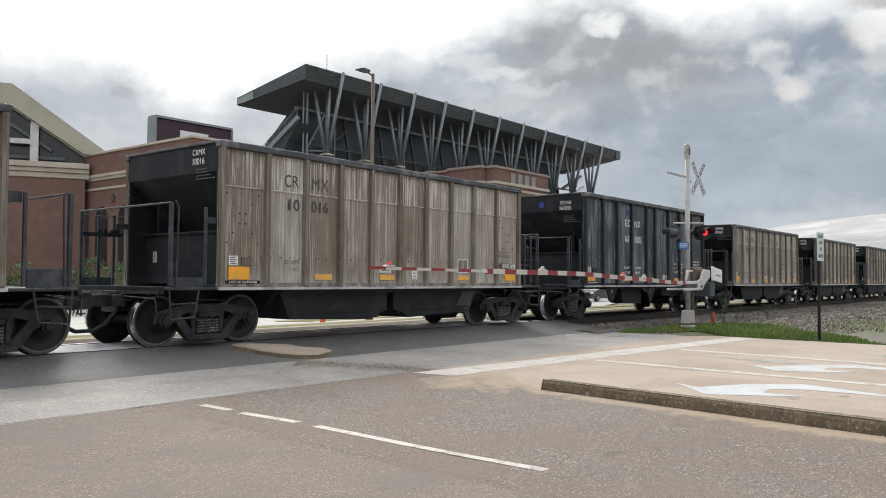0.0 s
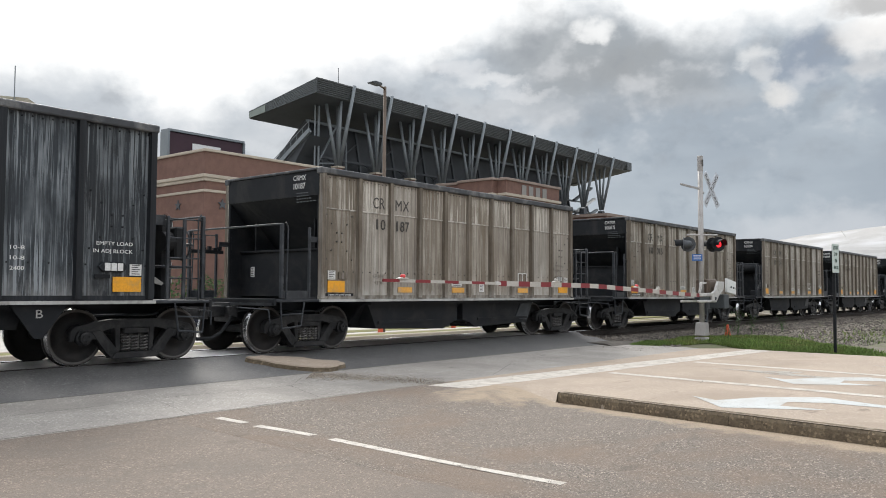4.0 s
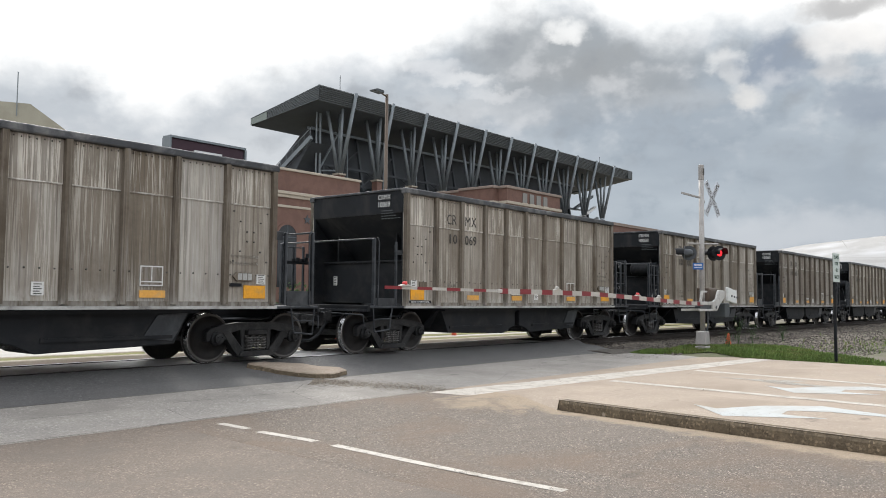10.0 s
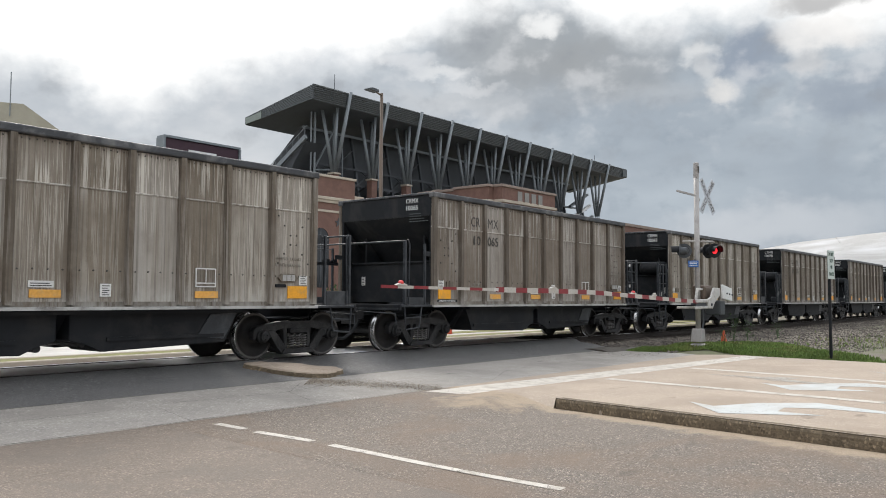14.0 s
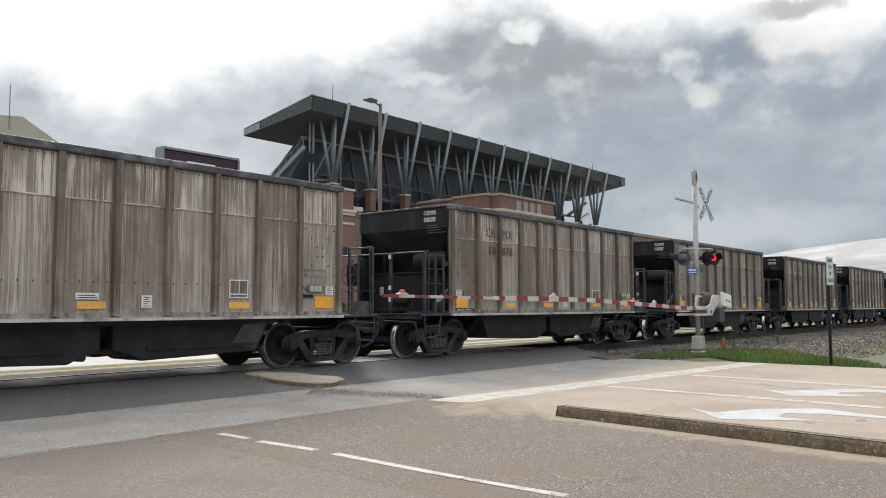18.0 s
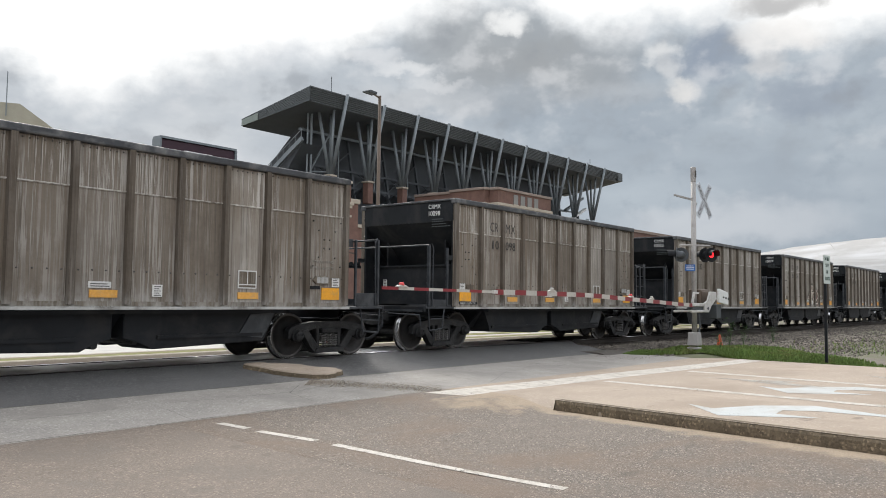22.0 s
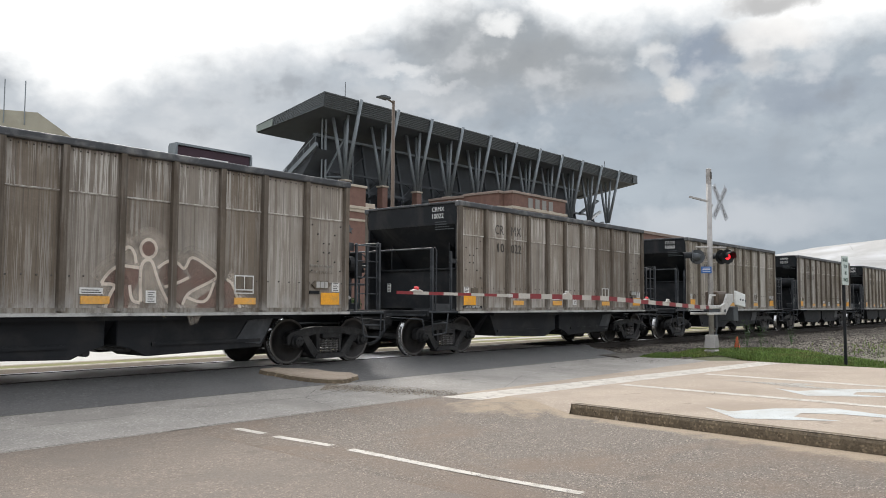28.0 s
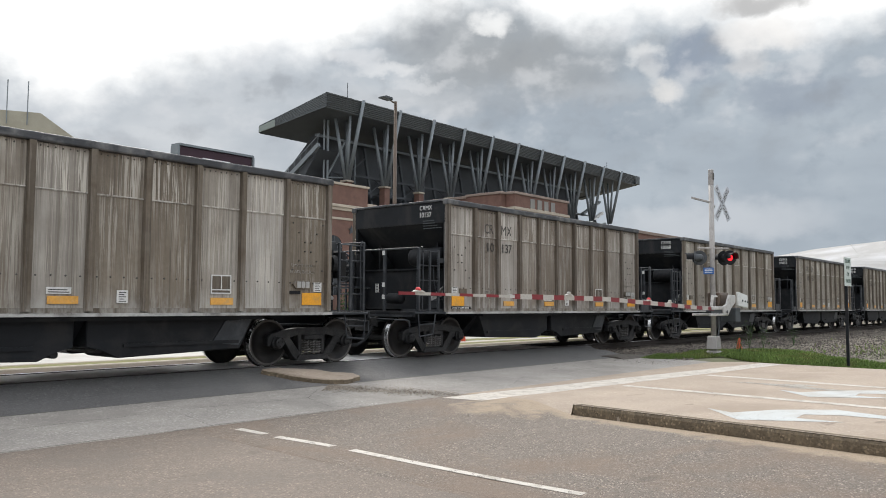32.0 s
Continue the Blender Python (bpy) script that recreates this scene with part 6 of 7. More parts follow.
# ---- stadium ----
def stadium():
    y0, x0, x1 = 64.5, 56.8, 128.5
    ob = thing("stadium", pose(0, 0, 0), "stadium grandstand with a long grey canopy on slender raking columns", "stadium")
    bays = [61.9 + 6.1 * k for k in range(11)]
    zt, zb = 24.0, 22.4
    part("fascia", prism(bmesh.new(), [(y0, zt), (y0 + 0.2, zt), (y0 + 0.65, zb), (y0 + 0.45, zb)], "x", x0, x1), M_FASCIA, ob, "grey metal fascia")
    for k in range(8):
        z = zb + (zt - zb) * k / 8
        d = y0 + 0.45 * (1 - k / 8)
        part("fascia_rib", prism(bmesh.new(), [(d, z), (d - 0.08, z + 0.02), (d - 0.11, z + 0.12), (d - 0.045, z + 0.17)], "x", x0, x1), M_FASCIA, ob)
    for k in range(8):
        f0, f1 = k / 8, k / 8 + 0.09
        a0, a1 = zb + (zt - zb) * f0, zb + (zt - zb) * f1
        c0, c1 = 21.1 + 0.85 * f0, 21.1 + 0.85 * f1
        bm = bmesh.new()
        v = [bm.verts.new(p) for p in ((x0 - 0.07, y0, a0), (x0 - 0.07, y0, a1), (x0 - 0.07, 76.2, c1), (x0 - 0.07, 76.2, c0), (x0 + 0.1, y0, a0), (x0 + 0.1, y0, a1), (x0 + 0.1, 76.2, c1), (x0 + 0.1, 76.2, c0))]
        for f in ((0, 1, 2, 3), (7, 6, 5, 4), (0, 4, 5, 1), (1, 5, 6, 2), (2, 6, 7, 3), (3, 7, 4, 0)):
            bm.faces.new([v[i] for i in f])
        part("fascia_rib", bm, M_FASCIA, ob)
    part("fascia", prism(bmesh.new(), [(y0, zb), (y0, zt), (76.2, 21.95), (76.2, 21.1)], "x", x0 + 0.0, x0 + 0.09), M_FASCIA, ob)
    bm = prism(bmesh.new(), [(y0 + 0.66, zb), (76.2, 21.05), (76.2, 21.9), (y0 + 0.2, zt - 0.02)], "x", x0 + 0.1, x1)
    part("roof", bm, M_UNDER, ob, "dark canopy roof and soffit")
    part("light_panel", prism(bmesh.new(), [(73.2, 21.42), (76.1, 21.12), (76.1, 21.80), (73.2, 22.25)], "x", x0 - 0.12, x0 - 0.075), M_PANELGREEN, ob, "pale greenish end panel")
    part("end_fascia", prism(bmesh.new(), [(y0, zb + 0.2), (y0, zt), (76.2, 21.9), (76.2, 20.8)], "x", x1, x1 + 1.6), M_FASCIA, ob)
    for x in bays:
        base = (x, 66.65, 15.2)
        for top, r in (((x + 0.2, y0 - 0.22, 24.1), 0.24), ((x - 0.6, 65.6, 22.4), 0.19), ((x + 0.3, 67.1, 22.25), 0.19), ((x - 1.4, 67.2, 22.25), 0.22)):
            foot = (base[0] + 0.12 * (top[0] - x), base[1] + 0.10 * (top[1] - base[1]), base[2])
            part("column", tube(bmesh.new(), foot, top, r, 10, r * 0.85), M_STEEL, ob, "", True)
        part("hanger_pipe", tube(bmesh.new(), (x + 2.9, 68.4, 14.6), (x + 2.9, 68.4, 18.6), 0.07, 6), M_STEEL, ob)
        part("column_base", bevelled(box(bmesh.new(), x - 0.45, x + 0.45, 66.2, 67.1, 12.5, 15.0), 0.05), M_BRICK if x < 81 else M_STEELD, ob)
        if x < 81:
            part("pier_cap", bevelled(box(bmesh.new(), x - 0.55, x + 0.55, 66.1, 67.2, 15.005, 15.2), 0.02), M_STONE, ob)
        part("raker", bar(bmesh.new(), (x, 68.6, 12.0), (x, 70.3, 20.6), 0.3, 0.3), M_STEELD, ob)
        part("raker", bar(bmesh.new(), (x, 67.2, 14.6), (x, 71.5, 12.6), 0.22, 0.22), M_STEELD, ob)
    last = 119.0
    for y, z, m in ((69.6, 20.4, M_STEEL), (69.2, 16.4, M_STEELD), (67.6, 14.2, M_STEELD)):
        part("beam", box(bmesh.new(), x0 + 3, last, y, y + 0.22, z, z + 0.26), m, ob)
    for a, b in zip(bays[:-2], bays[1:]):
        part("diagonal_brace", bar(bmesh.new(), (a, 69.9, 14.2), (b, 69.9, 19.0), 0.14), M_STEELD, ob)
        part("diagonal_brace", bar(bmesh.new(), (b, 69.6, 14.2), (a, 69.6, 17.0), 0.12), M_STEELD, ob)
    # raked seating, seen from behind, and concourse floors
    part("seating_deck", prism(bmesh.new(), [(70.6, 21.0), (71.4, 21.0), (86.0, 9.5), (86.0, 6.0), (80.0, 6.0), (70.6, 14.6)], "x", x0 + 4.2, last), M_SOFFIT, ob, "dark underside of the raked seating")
    part("deck_raker", bar(bmesh.new(), (last + 0.2, 68.2, 17.6), (last + 6.5, 70.5, 12.4), 0.35, 0.5), M_STEELD, ob)
    for k in range(10):
        y = 67.2 + 1.0 * k
        part("deck_railing", bar(bmesh.new(), (x0 + 1.2, y, 18.9 - 0.62 * k), (x0 + 1.2, y, 19.9 - 0.62 * k), 0.05), M_STEEL, ob)
    part("deck_edge", bar(bmesh.new(), (x0 + 1.1, 66.9, 18.75), (x0 + 1.1, 84, 8.3), 0.3, 0.5), M_STEEL, ob)
    part("deck_handrail", bar(bmesh.new(), (x0 + 1.2, 66.9, 20.0), (x0 + 1.2, 84, 9.4), 0.06), M_STEEL, ob)
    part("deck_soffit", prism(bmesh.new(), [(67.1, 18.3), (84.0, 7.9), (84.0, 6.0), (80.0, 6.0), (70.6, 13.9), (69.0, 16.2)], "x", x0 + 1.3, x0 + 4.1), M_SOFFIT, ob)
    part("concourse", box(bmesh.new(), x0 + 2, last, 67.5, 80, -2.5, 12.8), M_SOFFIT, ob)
    for dx, rr in ((0.0, 0.10), (0.55, 0.14)):
        part("end_column", tube(bmesh.new(), (59.6 + dx, 68.0, 8), (59.6 + dx, 68.0, 22.0), rr, 10), M_STEEL, ob)
    part("end_brace", bar(bmesh.new(), (60.2, 68.1, 15.6), (63.0, 68.1, 20.2), 0.16), M_STEEL, ob)
    part("end_brace", bar(bmesh.new(), (60.2, 68.1, 15.5), (62.8, 68.1, 15.8), 0.16), M_STEEL, ob)
    part("antenna", tube(bmesh.new(), (61.2, 66, 23.9), (61.2, 66, 26.2), 0.04, 6), M_STEELD, ob)
    part("antenna", tube(bmesh.new(), (121, 66, 23.9), (121, 66, 25.5), 0.04, 6), M_STEELD, ob)
    # gap between podium and roof at the far end
    for k in range(3):
        part("stair_flight", bar(bmesh.new(), (116.2, 67.0 + 0.5 * k, 12.6 + 1.9 * k), (122.0, 67.0 + 0.5 * k, 15.2 + 1.9 * k), 0.5, 0.35), M_SIGNWHITE if k == 1 else M_STEEL, ob)
        part("stair_landing", box(bmesh.new(), 113.8, 122.4, 67.3 + 0.5 * k, 68.6, 12.9 + 1.7 * k, 13.1 + 1.7 * k), M_STEEL, ob)
    return ob


stadium()


# ---- brick building ----
def star(parent, m, r=0.42):
    bm = prism(bmesh.new(), [((r if k % 2 == 0 else r * 0.4) * math.sin(math.pi * k / 5), (r if k % 2 == 0 else r * 0.4) * math.cos(math.pi * k / 5)) for k in range(10)], "y", -0.06, 0.0)
    o = part("star", bm, M_STEELD, parent, "dark metal star on the brick")
    o.matrix_basis = m
    return o


def arch_window(parent, m, w=1.9, h=3.0):
    o = part("arched_window", prism(bmesh.new(), [(-w / 2, -4.0)] + [(-w / 2 * math.cos(math.pi * k / 14), w / 2 * math.sin(math.pi * k / 14)) for k in range(15)] + [(w / 2, -4.0)], "y", -0.03, 0.06), M_GLASS, parent)
    o.matrix_basis = m
    bm = bmesh.new()
    for k in range(14):
        a0, a1 = math.pi * k / 14, math.pi * (k + 1) / 14
        p = [(-r * math.cos(a), r * math.sin(a)) for r, a in ((w / 2, a0), (w / 2, a1), (w / 2 + 0.18, a1), (w / 2 + 0.18, a0))]
        prism(bm, p, "y", -0.07, 0.02)
    part("arch_trim", bm, M_BRICK, o)
    part("mullion", box(bmesh.new(), -0.04, 0.04, -0.06, 0.0, -4, w / 2), M_STEELD, o)
    part("transom", box(bmesh.new(), -w / 2, w / 2, -0.06, 0.0, -0.06, 0.02), M_STEELD, o)
    return o


def brick_hall():
    ob = thing("brick_building", pose(0, 0, 0), "red-brown brick stadium building with cream stone bands, arches and stars", "building")
    x0, x1, y0, y1 = 33.5, 48.9, 50.0, 65.4
    part("wall", box(bmesh.new(), x0, x1, y0, y1, -2.5, 11.25), M_BRICK, ob)
    for z0, z1, out in ((11.25, 11.45, 0.12), (9.35, 9.6, 0.22), (9.1, 9.35, 0.12), (8.3, 8.5, 0.08), (0.2, 0.6, 0.1)):
        part("stone_band", bevelled(box(bmesh.new(), x0 - out, x1 + out, y0 - out, y1, z0, z1), 0.03), M_STONE, ob, "cream stone band")
    for y in (55.2, 58.9, 62.5):
        arch_window(ob, pose(x0, y, 6.0, 0, 0, -90))
    for y in (53.3, 57.05, 60.7):
        star(ob, pose(x0 - 0.02, y, 7.5, 0, 0, -90))
    for x in (37.0, 41.0, 45.0):
        arch_window(ob, pose(x, y0, 6.0))
    for x in (35.0, 39.0, 43.0, 47.0):
        star(ob, pose(x, y0 - 0.02, 7.5))
    part("end_pier", box(bmesh.new(), x1 + 0.13, x1 + 1.2, y0 + 0.3, y0 + 3, -2.5, 9.6), M_BRICK, ob)
    part("end_pier_cap", bevelled(box(bmesh.new(), x1 + 0.14, x1 + 1.35, y0 + 0.15, y0 + 3, 9.6, 10.0), 0.03), M_STONE, ob)
    return ob


brick_hall()


def brick_tower():
    ob = thing("brick_pavilion", pose(0, 0, 0), "brick pavilion with cream bands and four small windows", "building")
    part("wall", box(bmesh.new(), 71.1, 82.0, 50.0, 62, -2.5, 13.3), M_BRICK, ob)
    part("side_wall", box(bmesh.new(), 70.2, 71.09, 51.2, 56.0, -2.5, 13.3), M_BRICK, ob)
    for z0, z1, out in ((13.3, 13.58, 0.15), (11.6, 11.9, 0.2), (11.05, 11.3, 0.1)):
        part("stone_band", bevelled(box(bmesh.new(), 71.1 - out, 82.0 + out, 50.0 - out, 62, z0, z1), 0.03), M_COPING if z0 > 13 else M_STONE, ob, "dull stone band")
        part("stone_band", bevelled(box(bmesh.new(), 70.2 - out, 71.08 - out, 51.2 - out, 56.0, z0, z1 - 0.01), 0.03), M_COPING if z0 > 13 else M_STONE, ob, "dull stone band")
    for k in range(4):
        w = part("window", box(bmesh.new(), 74.1 + 1.4 * k, 74.95 + 1.4 * k, 49.94, 49.99, 11.98, 13.05), M_WINPALE, ob, "pale blinded window")
        part("window_frame", box(bmesh.new(), 74.02 + 1.4 * k, 75.03 + 1.4 * k, 49.88, 49.96, 11.905, 11.975), M_STONE, w)
    part("low_wall", box(bmesh.new(), 50.3, 101, 54.0, 56, -2.5, 8.0), M_BRICK, ob)
    part("annexe_wall", box(bmesh.new(), 101.2, 134, 54.0, 62, -2.5, 11.9), M_BRICK, ob)
    part("annexe_coping", box(bmesh.new(), 101.0, 134.2, 53.85, 62, 11.9, 12.3), M_COPING, ob)
    part("low_wall_coping", box(bmesh.new(), 50.3, 101, 53.85, 56, 8.0, 8.3), M_STONE, ob)
    return ob


brick_tower()


def gable_hall():
    """Its own x runs along the facade, from the corner where it meets the brick building."""
    ob = thing("gabled_building", pose(33.5, 65.3, 0, 0, 0, -28), "brick building with a beige gabled parapet over white-framed glazing", "building")
    prof = [(2.0, 11.35), (-5.5, 16.7), (-9.3, 16.7), (-16.8, 11.35), (-14.7, 11.35), (-9.0, 15.1), (-5.8, 15.1), (-0.15, 11.35)]
    part("gable_band", prism(bmesh.new(), prof, "y", -0.9, 0.0), M_STUCCO, ob, "beige stucco gable band")
    part("roof", prism(bmesh.new(), [(2.0, 11.35), (-5.5, 16.7), (-9.3, 16.7), (-16.8, 11.35)], "y", 1.5, 22), M_STUCCO, ob)
    part("glazing", prism(bmesh.new(), [(-0.15, 11.3), (-5.8, 15.1), (-9.0, 15.1), (-14.7, 11.3), (-14.7, 10.5), (-0.15, 10.5)], "y", 0.6, 0.7), M_GLASS, ob, "dark recessed glazing")
    for x, zt in ((-7.65, 15.1), (-3.85, 13.75), (-11.2, 13.6)):
        part("white_mullion", box(bmesh.new(), x - 0.3, x + 0.3, -0.6, -0.05, 10.5, zt), M_WORNWHITE, ob)
    part("white_transom", box(bmesh.new(), -14.0, -3.9, -0.45, -0.1, 12.0, 12.4), M_WORNWHITE, ob)
    for a, b, wd in (((-7.2, 0.3, 14.6), (-2.6, 0.3, 11.6), 0.55), ((-7.9, 0.3, 14.6), (-12.4, 0.3, 11.6), 0.55), ((-6.0, 0.4, 12.4), (-6.0, 0.4, 14.4), 0.25), ((-7.4, 0.45, 11.0), (-1.6, 0.45, 11.0), 0.4)):
        part("inner_brace", bar(bmesh.new(), a, b, wd, 0.25), M_FASCIA, ob)
    part("wall", box(bmesh.new(), -22, 0.0, -1.0, 20, -2.5, 10.0), M_BRICK, ob)
    for z0, z1, out in ((10.06, 10.5, 0.45), (9.7, 10.05, 0.28), (9.25, 9.69, 0.12)):
        part("stone_band", bevelled(box(bmesh.new(), -22, 0.3, -1.0 - out, 1.0, z0, z1), 0.03), M_STONE, ob, "cream stone cornice")
    for x in (-7.94, -6.45):
        part("antenna", tube(bmesh.new(), (x, -1.0, 15.6), (x, -1.0, 19.2), 0.045, 6), M_STEEL, ob)
    return ob


gable_hall()

# ---- scoreboard ----
sb = thing("scoreboard", pose(0, 0, 0), "dark maroon scoreboard seen from behind with a white lettered panel", "scoreboard")
part("cabinet", bevelled(box(bmesh.new(), 58.0, 69.7, 95, 96.5, 14, 22.2), 0.1), M_MAROON, sb)
part("top_edge", box(bmesh.new(), 57.8, 69.9, 94.8, 96.6, 22.2, 22.5), M_STEEL, sb)
part("side_edge", box(bmesh.new(), 69.7, 70.0, 94.8, 96.6, 14, 22.2), M_STEEL, sb)
part("side_edge", box(bmesh.new(), 57.7, 58.0, 94.8, 96.6, 14, 22.2), M_STEEL, sb)
part("leg", box(bmesh.new(), 60, 60.8, 95.2, 96, -3, 14), M_STEELD, sb)
part("leg", box(bmesh.new(), 67, 67.8, 95.2, 96, -3, 14), M_STEELD, sb)
part("panel", box(bmesh.new(), 61.5, 65.9, 94.85, 94.98, 19.0, 21.0), M_SIGNWHITE, sb)

# ---- white membrane roof far off ----
tent = thing("membrane_hall", pose(0, 0, 0) @ pose(0, 0, 0, 0, 0, 18.2) @ pose(240, 0, -2.5, 0, 0, -90), "long low hall under a white membrane roof", "hall")
prof = [(0, 0), (0, 15.0), (2, 17.6), (12, 19.4), (30, 21.4), (55, 23.0), (85, 23.5), (115, 22.8), (140, 20.0), (150, 15), (150, 0)]
bm = bmesh.new()
low = [bm.verts.new((x, -55, 0.42 * z)) for x, z in prof]
ridge = [bm.verts.new((x, 0, z)) for x, z in prof]
back = [bm.verts.new((x, 60, 0.4 * z)) for x, z in prof]
for a, b in ((low, ridge), (ridge, back)):
    for k in range(len(prof) - 1):
        bm.faces.new((a[k], a[k + 1], b[k + 1], b[k]))
bm.faces.new(low)
bm.faces.new(back[::-1])
part("roof", bm, M_TENT, tent, "white membrane roof", True)
for k in range(9):
    x = 6 + 15 * k
    zt = float(np.interp(x, [p[0] for p in prof[1:-1]], [p[1] for p in prof[1:-1]]))
    part("roof_rib", bar(bmesh.new(), (x, -55, 0.42 * zt), (x, 0, zt), 0.4, 0.3), M_TENT, tent)


# ---- cars behind the tracks ----
def saloon(m, paint, label):
    ob = thing("car", m, label, "car")
    bm = prism(bmesh.new(), [(-2.2, 0.28), (-2.25, 0.62), (-2.1, 0.86), (-1.55, 0.95), (-0.95, 1.38), (0.55, 1.42), (1.25, 0.98), (2.05, 0.84), (2.22, 0.55), (2.15, 0.28)], "y", -0.86, 0.86)
    part("body", bevelled(bm, 0.06, 2), paint, ob)
    part("glass", prism(bmesh.new(), [(-1.45, 0.96), (-0.93, 1.32), (0.52, 1.36), (1.12, 0.99)], "y", -0.875, 0.875), M_GLASS, ob)
    for x in (-1.38, 1.38):
        for s in (-1, 1):
            bm = lathe(bmesh.new(), [(0.05, -0.1), (0.29, -0.1), (0.32, -0.06), (0.32, 0.06), (0.29, 0.1), (0.05, 0.1)], "y", 18)
            w = part("wheel", bm, M_TYRE, ob)
            w.matrix_basis = pose(x, s * 0.80, 0.32)
            part("rim", lathe(bmesh.new(), [(0.02, s * 0.11), (0.20, s * 0.11), (0.20, s * 0.08)], "y", 14), M_STEEL, w)
    return ob


def suv(m, paint, label):
    ob = thing("suv", m, label, "car")
    bm = prism(bmesh.new(), [(-2.3, 0.35), (-2.38, 0.75), (-2.25, 1.05), (-1.25, 1.18), (-0.55, 1.66), (1.75, 1.72), (2.2, 1.2), (2.35, 0.8), (2.3, 0.35)], "y", -0.92, 0.92)
    part("body", bevelled(bm, 0.08, 2), paint, ob)
    part("glass", prism(bmesh.new(), [(-1.1, 1.20), (-0.5, 1.58), (1.65, 1.63), (2.0, 1.22)], "y", -0.935, 0.935), M_GLASS, ob)
    for s in (-1, 1):
        part("headlight", bevelled(box(bmesh.new(), -2.42, -2.2, s * 0.55, s * 0.88, 0.82, 0.98), 0.03), M_SIGNWHITE, ob)
    part("grille", box(bmesh.new(), -2.43, -2.36, -0.5, 0.5, 0.55, 0.92), M_TYRE, ob)
    for x in (-1.45, 1.4):
        for s in (-1, 1):
            w = part("wheel", lathe(bmesh.new(), [(0.05, -0.11), (0.33, -0.11), (0.37, -0.07), (0.37, 0.07), (0.33, 0.11), (0.05, 0.11)], "y", 20), M_TYRE, ob)
            w.matrix_basis = pose(x, s * 0.84, 0.37)
            part("rim", lathe(bmesh.new(), [(0.02, s * 0.12), (0.24, s * 0.12), (0.24, s * 0.09)], "y", 16), M_STEEL, w)
    return ob


# (thing, place along the street at a time, speed, lane, turn)
TRAFFIC = [(suv(pose(23.5, 40, road_z(40)), M_CARGREY, "charcoal sport utility car driving on the street behind the tracks"), 23.5, 2.85, -15.5, 40, 0),
           (suv(pose(24.1, 40, road_z(40)), M_CARSILVER, "grey sport utility car driving on the street behind the tracks"), 24.1, 3.3, -15.5, 40, 0),
           (saloon(pose(22.7, 43, road_z(43), 0, 0, 180), M_CARWHITE, "white saloon car driving on the street behind the tracks"), 22.7, 3.0, -15.5, 43, 180),
           (saloon(pose(13.9, 36, road_z(36)), M_CARDARK, "dark blue saloon car driving on the street behind the tracks"), 13.9, 3.2, 12.3, 36, 0)]
for cx, cy in ((24.6, 23.7), (22.9, 24.65), (33.1, 26.6)):
    k = thing("traffic_cone", pose(cx, cy, road_z(cy)), "orange traffic cone on the street behind the tracks", "traffic cone", "cones behind the tracks")
    part("cone_body", lathe(bmesh.new(), [(0.15, 0.03), (0.12, 0.15), (0.035, 0.68), (0.03, 0.7)], "z", 14), M_CONE, k, "", True)
    part("cone_collar", lathe(bmesh.new(), [(0.098, 0.34), (0.080, 0.46)], "z", 14), M_SIGNWHITE, k)
    part("cone_base", bevelled(box(bmesh.new(), -0.2, 0.2, -0.2, 0.2, 0.0, 0.035), 0.01), M_CONE, k)
# kerb strips and a grass median behind the tracks
for y, x0, x1 in ((19.0, -40, 60), (22.6, -40, 70)):
    z = road_z(y)
    tagged(part("far_kerb", bevelled(box(bmesh.new(), x0, x1, y, y + 0.2, z - 0.1, z + 0.13), 0.02), M_STONE), "pale concrete kerb behind the tracks", "kerb", "", "structure")
tagged(part("median_ground", prism(bmesh.new(), [(19.22, road_z(19.2) + 0.11), (22.58, road_z(22.6) + 0.11), (22.58, road_z(22.6) - 0.1), (19.22, road_z(19.2) - 0.1)], "x", -40, 60), M_VERGE), "dry yellow-green grass median behind the tracks", "grass", "", "structure")

for y0, y1, x0, x1 in ((27.0, 29.0, 24, 70), (15.8, 17.2, 24, 60)):
    tagged(part("median_ground", prism(bmesh.new(), [(y0, road_z(y0) + 0.05), (y1, road_z(y1) + 0.05), (y1, road_z(y1) - 0.15), (y0, road_z(y0) - 0.15)], "x", x0, x1), M_VERGE), "dry yellow-green grass strip behind the tracks", "grass", "", "structure")

# ---- planting and stones ----
def slab_edge(y):
    return float(np.interp(y, (-30, 3, 6.9, 9.0, 10.5), (24, 21, 22.3, 23.2, 21.6)))


def blades(name, count, place, height, material, label):
    verts, faces = [], []
    for _ in range(count):
        x, y, z, k = place()
        h = height * k * random.uniform(0.5, 1.3)
        a = random.uniform(0, 6.28)
        w = 0.012 + 0.01 * random.random()
        lx, ly = random.gauss(0, 0.3) * h, random.gauss(0, 0.3) * h
        o = len(verts)
        verts += [(x - w * math.cos(a), y - w * math.sin(a), z - 0.02), (x + w * math.cos(a), y + w * math.sin(a), z - 0.02), (x + lx * 0.4 + w * 0.6 * math.cos(a), y + ly * 0.4 + w * 0.6 * math.sin(a), z + h * 0.6), (x + lx, y + ly, z + h)]
        faces += [(o, o + 1, o + 2), (o, o + 2, o + 3)]
    me = bpy.data.meshes.new(name)
    me.from_pydata(verts, [], faces)
    me.materials.append(material)
    return tagged(new(name, me), label, "grass", "", "stuff")


def turf_width(y):
    w = float(np.interp(y, (-6, 3, 5, 6.3, 7.8, 9.3, 10.3, 10.9), (1.2, 1.4, 1.9, 2.7, 3.9, 2.6, 1.6, 0.6)))
    return w + 0.5 * noise.noise(Vector((y * 1.3, 2, 0)))


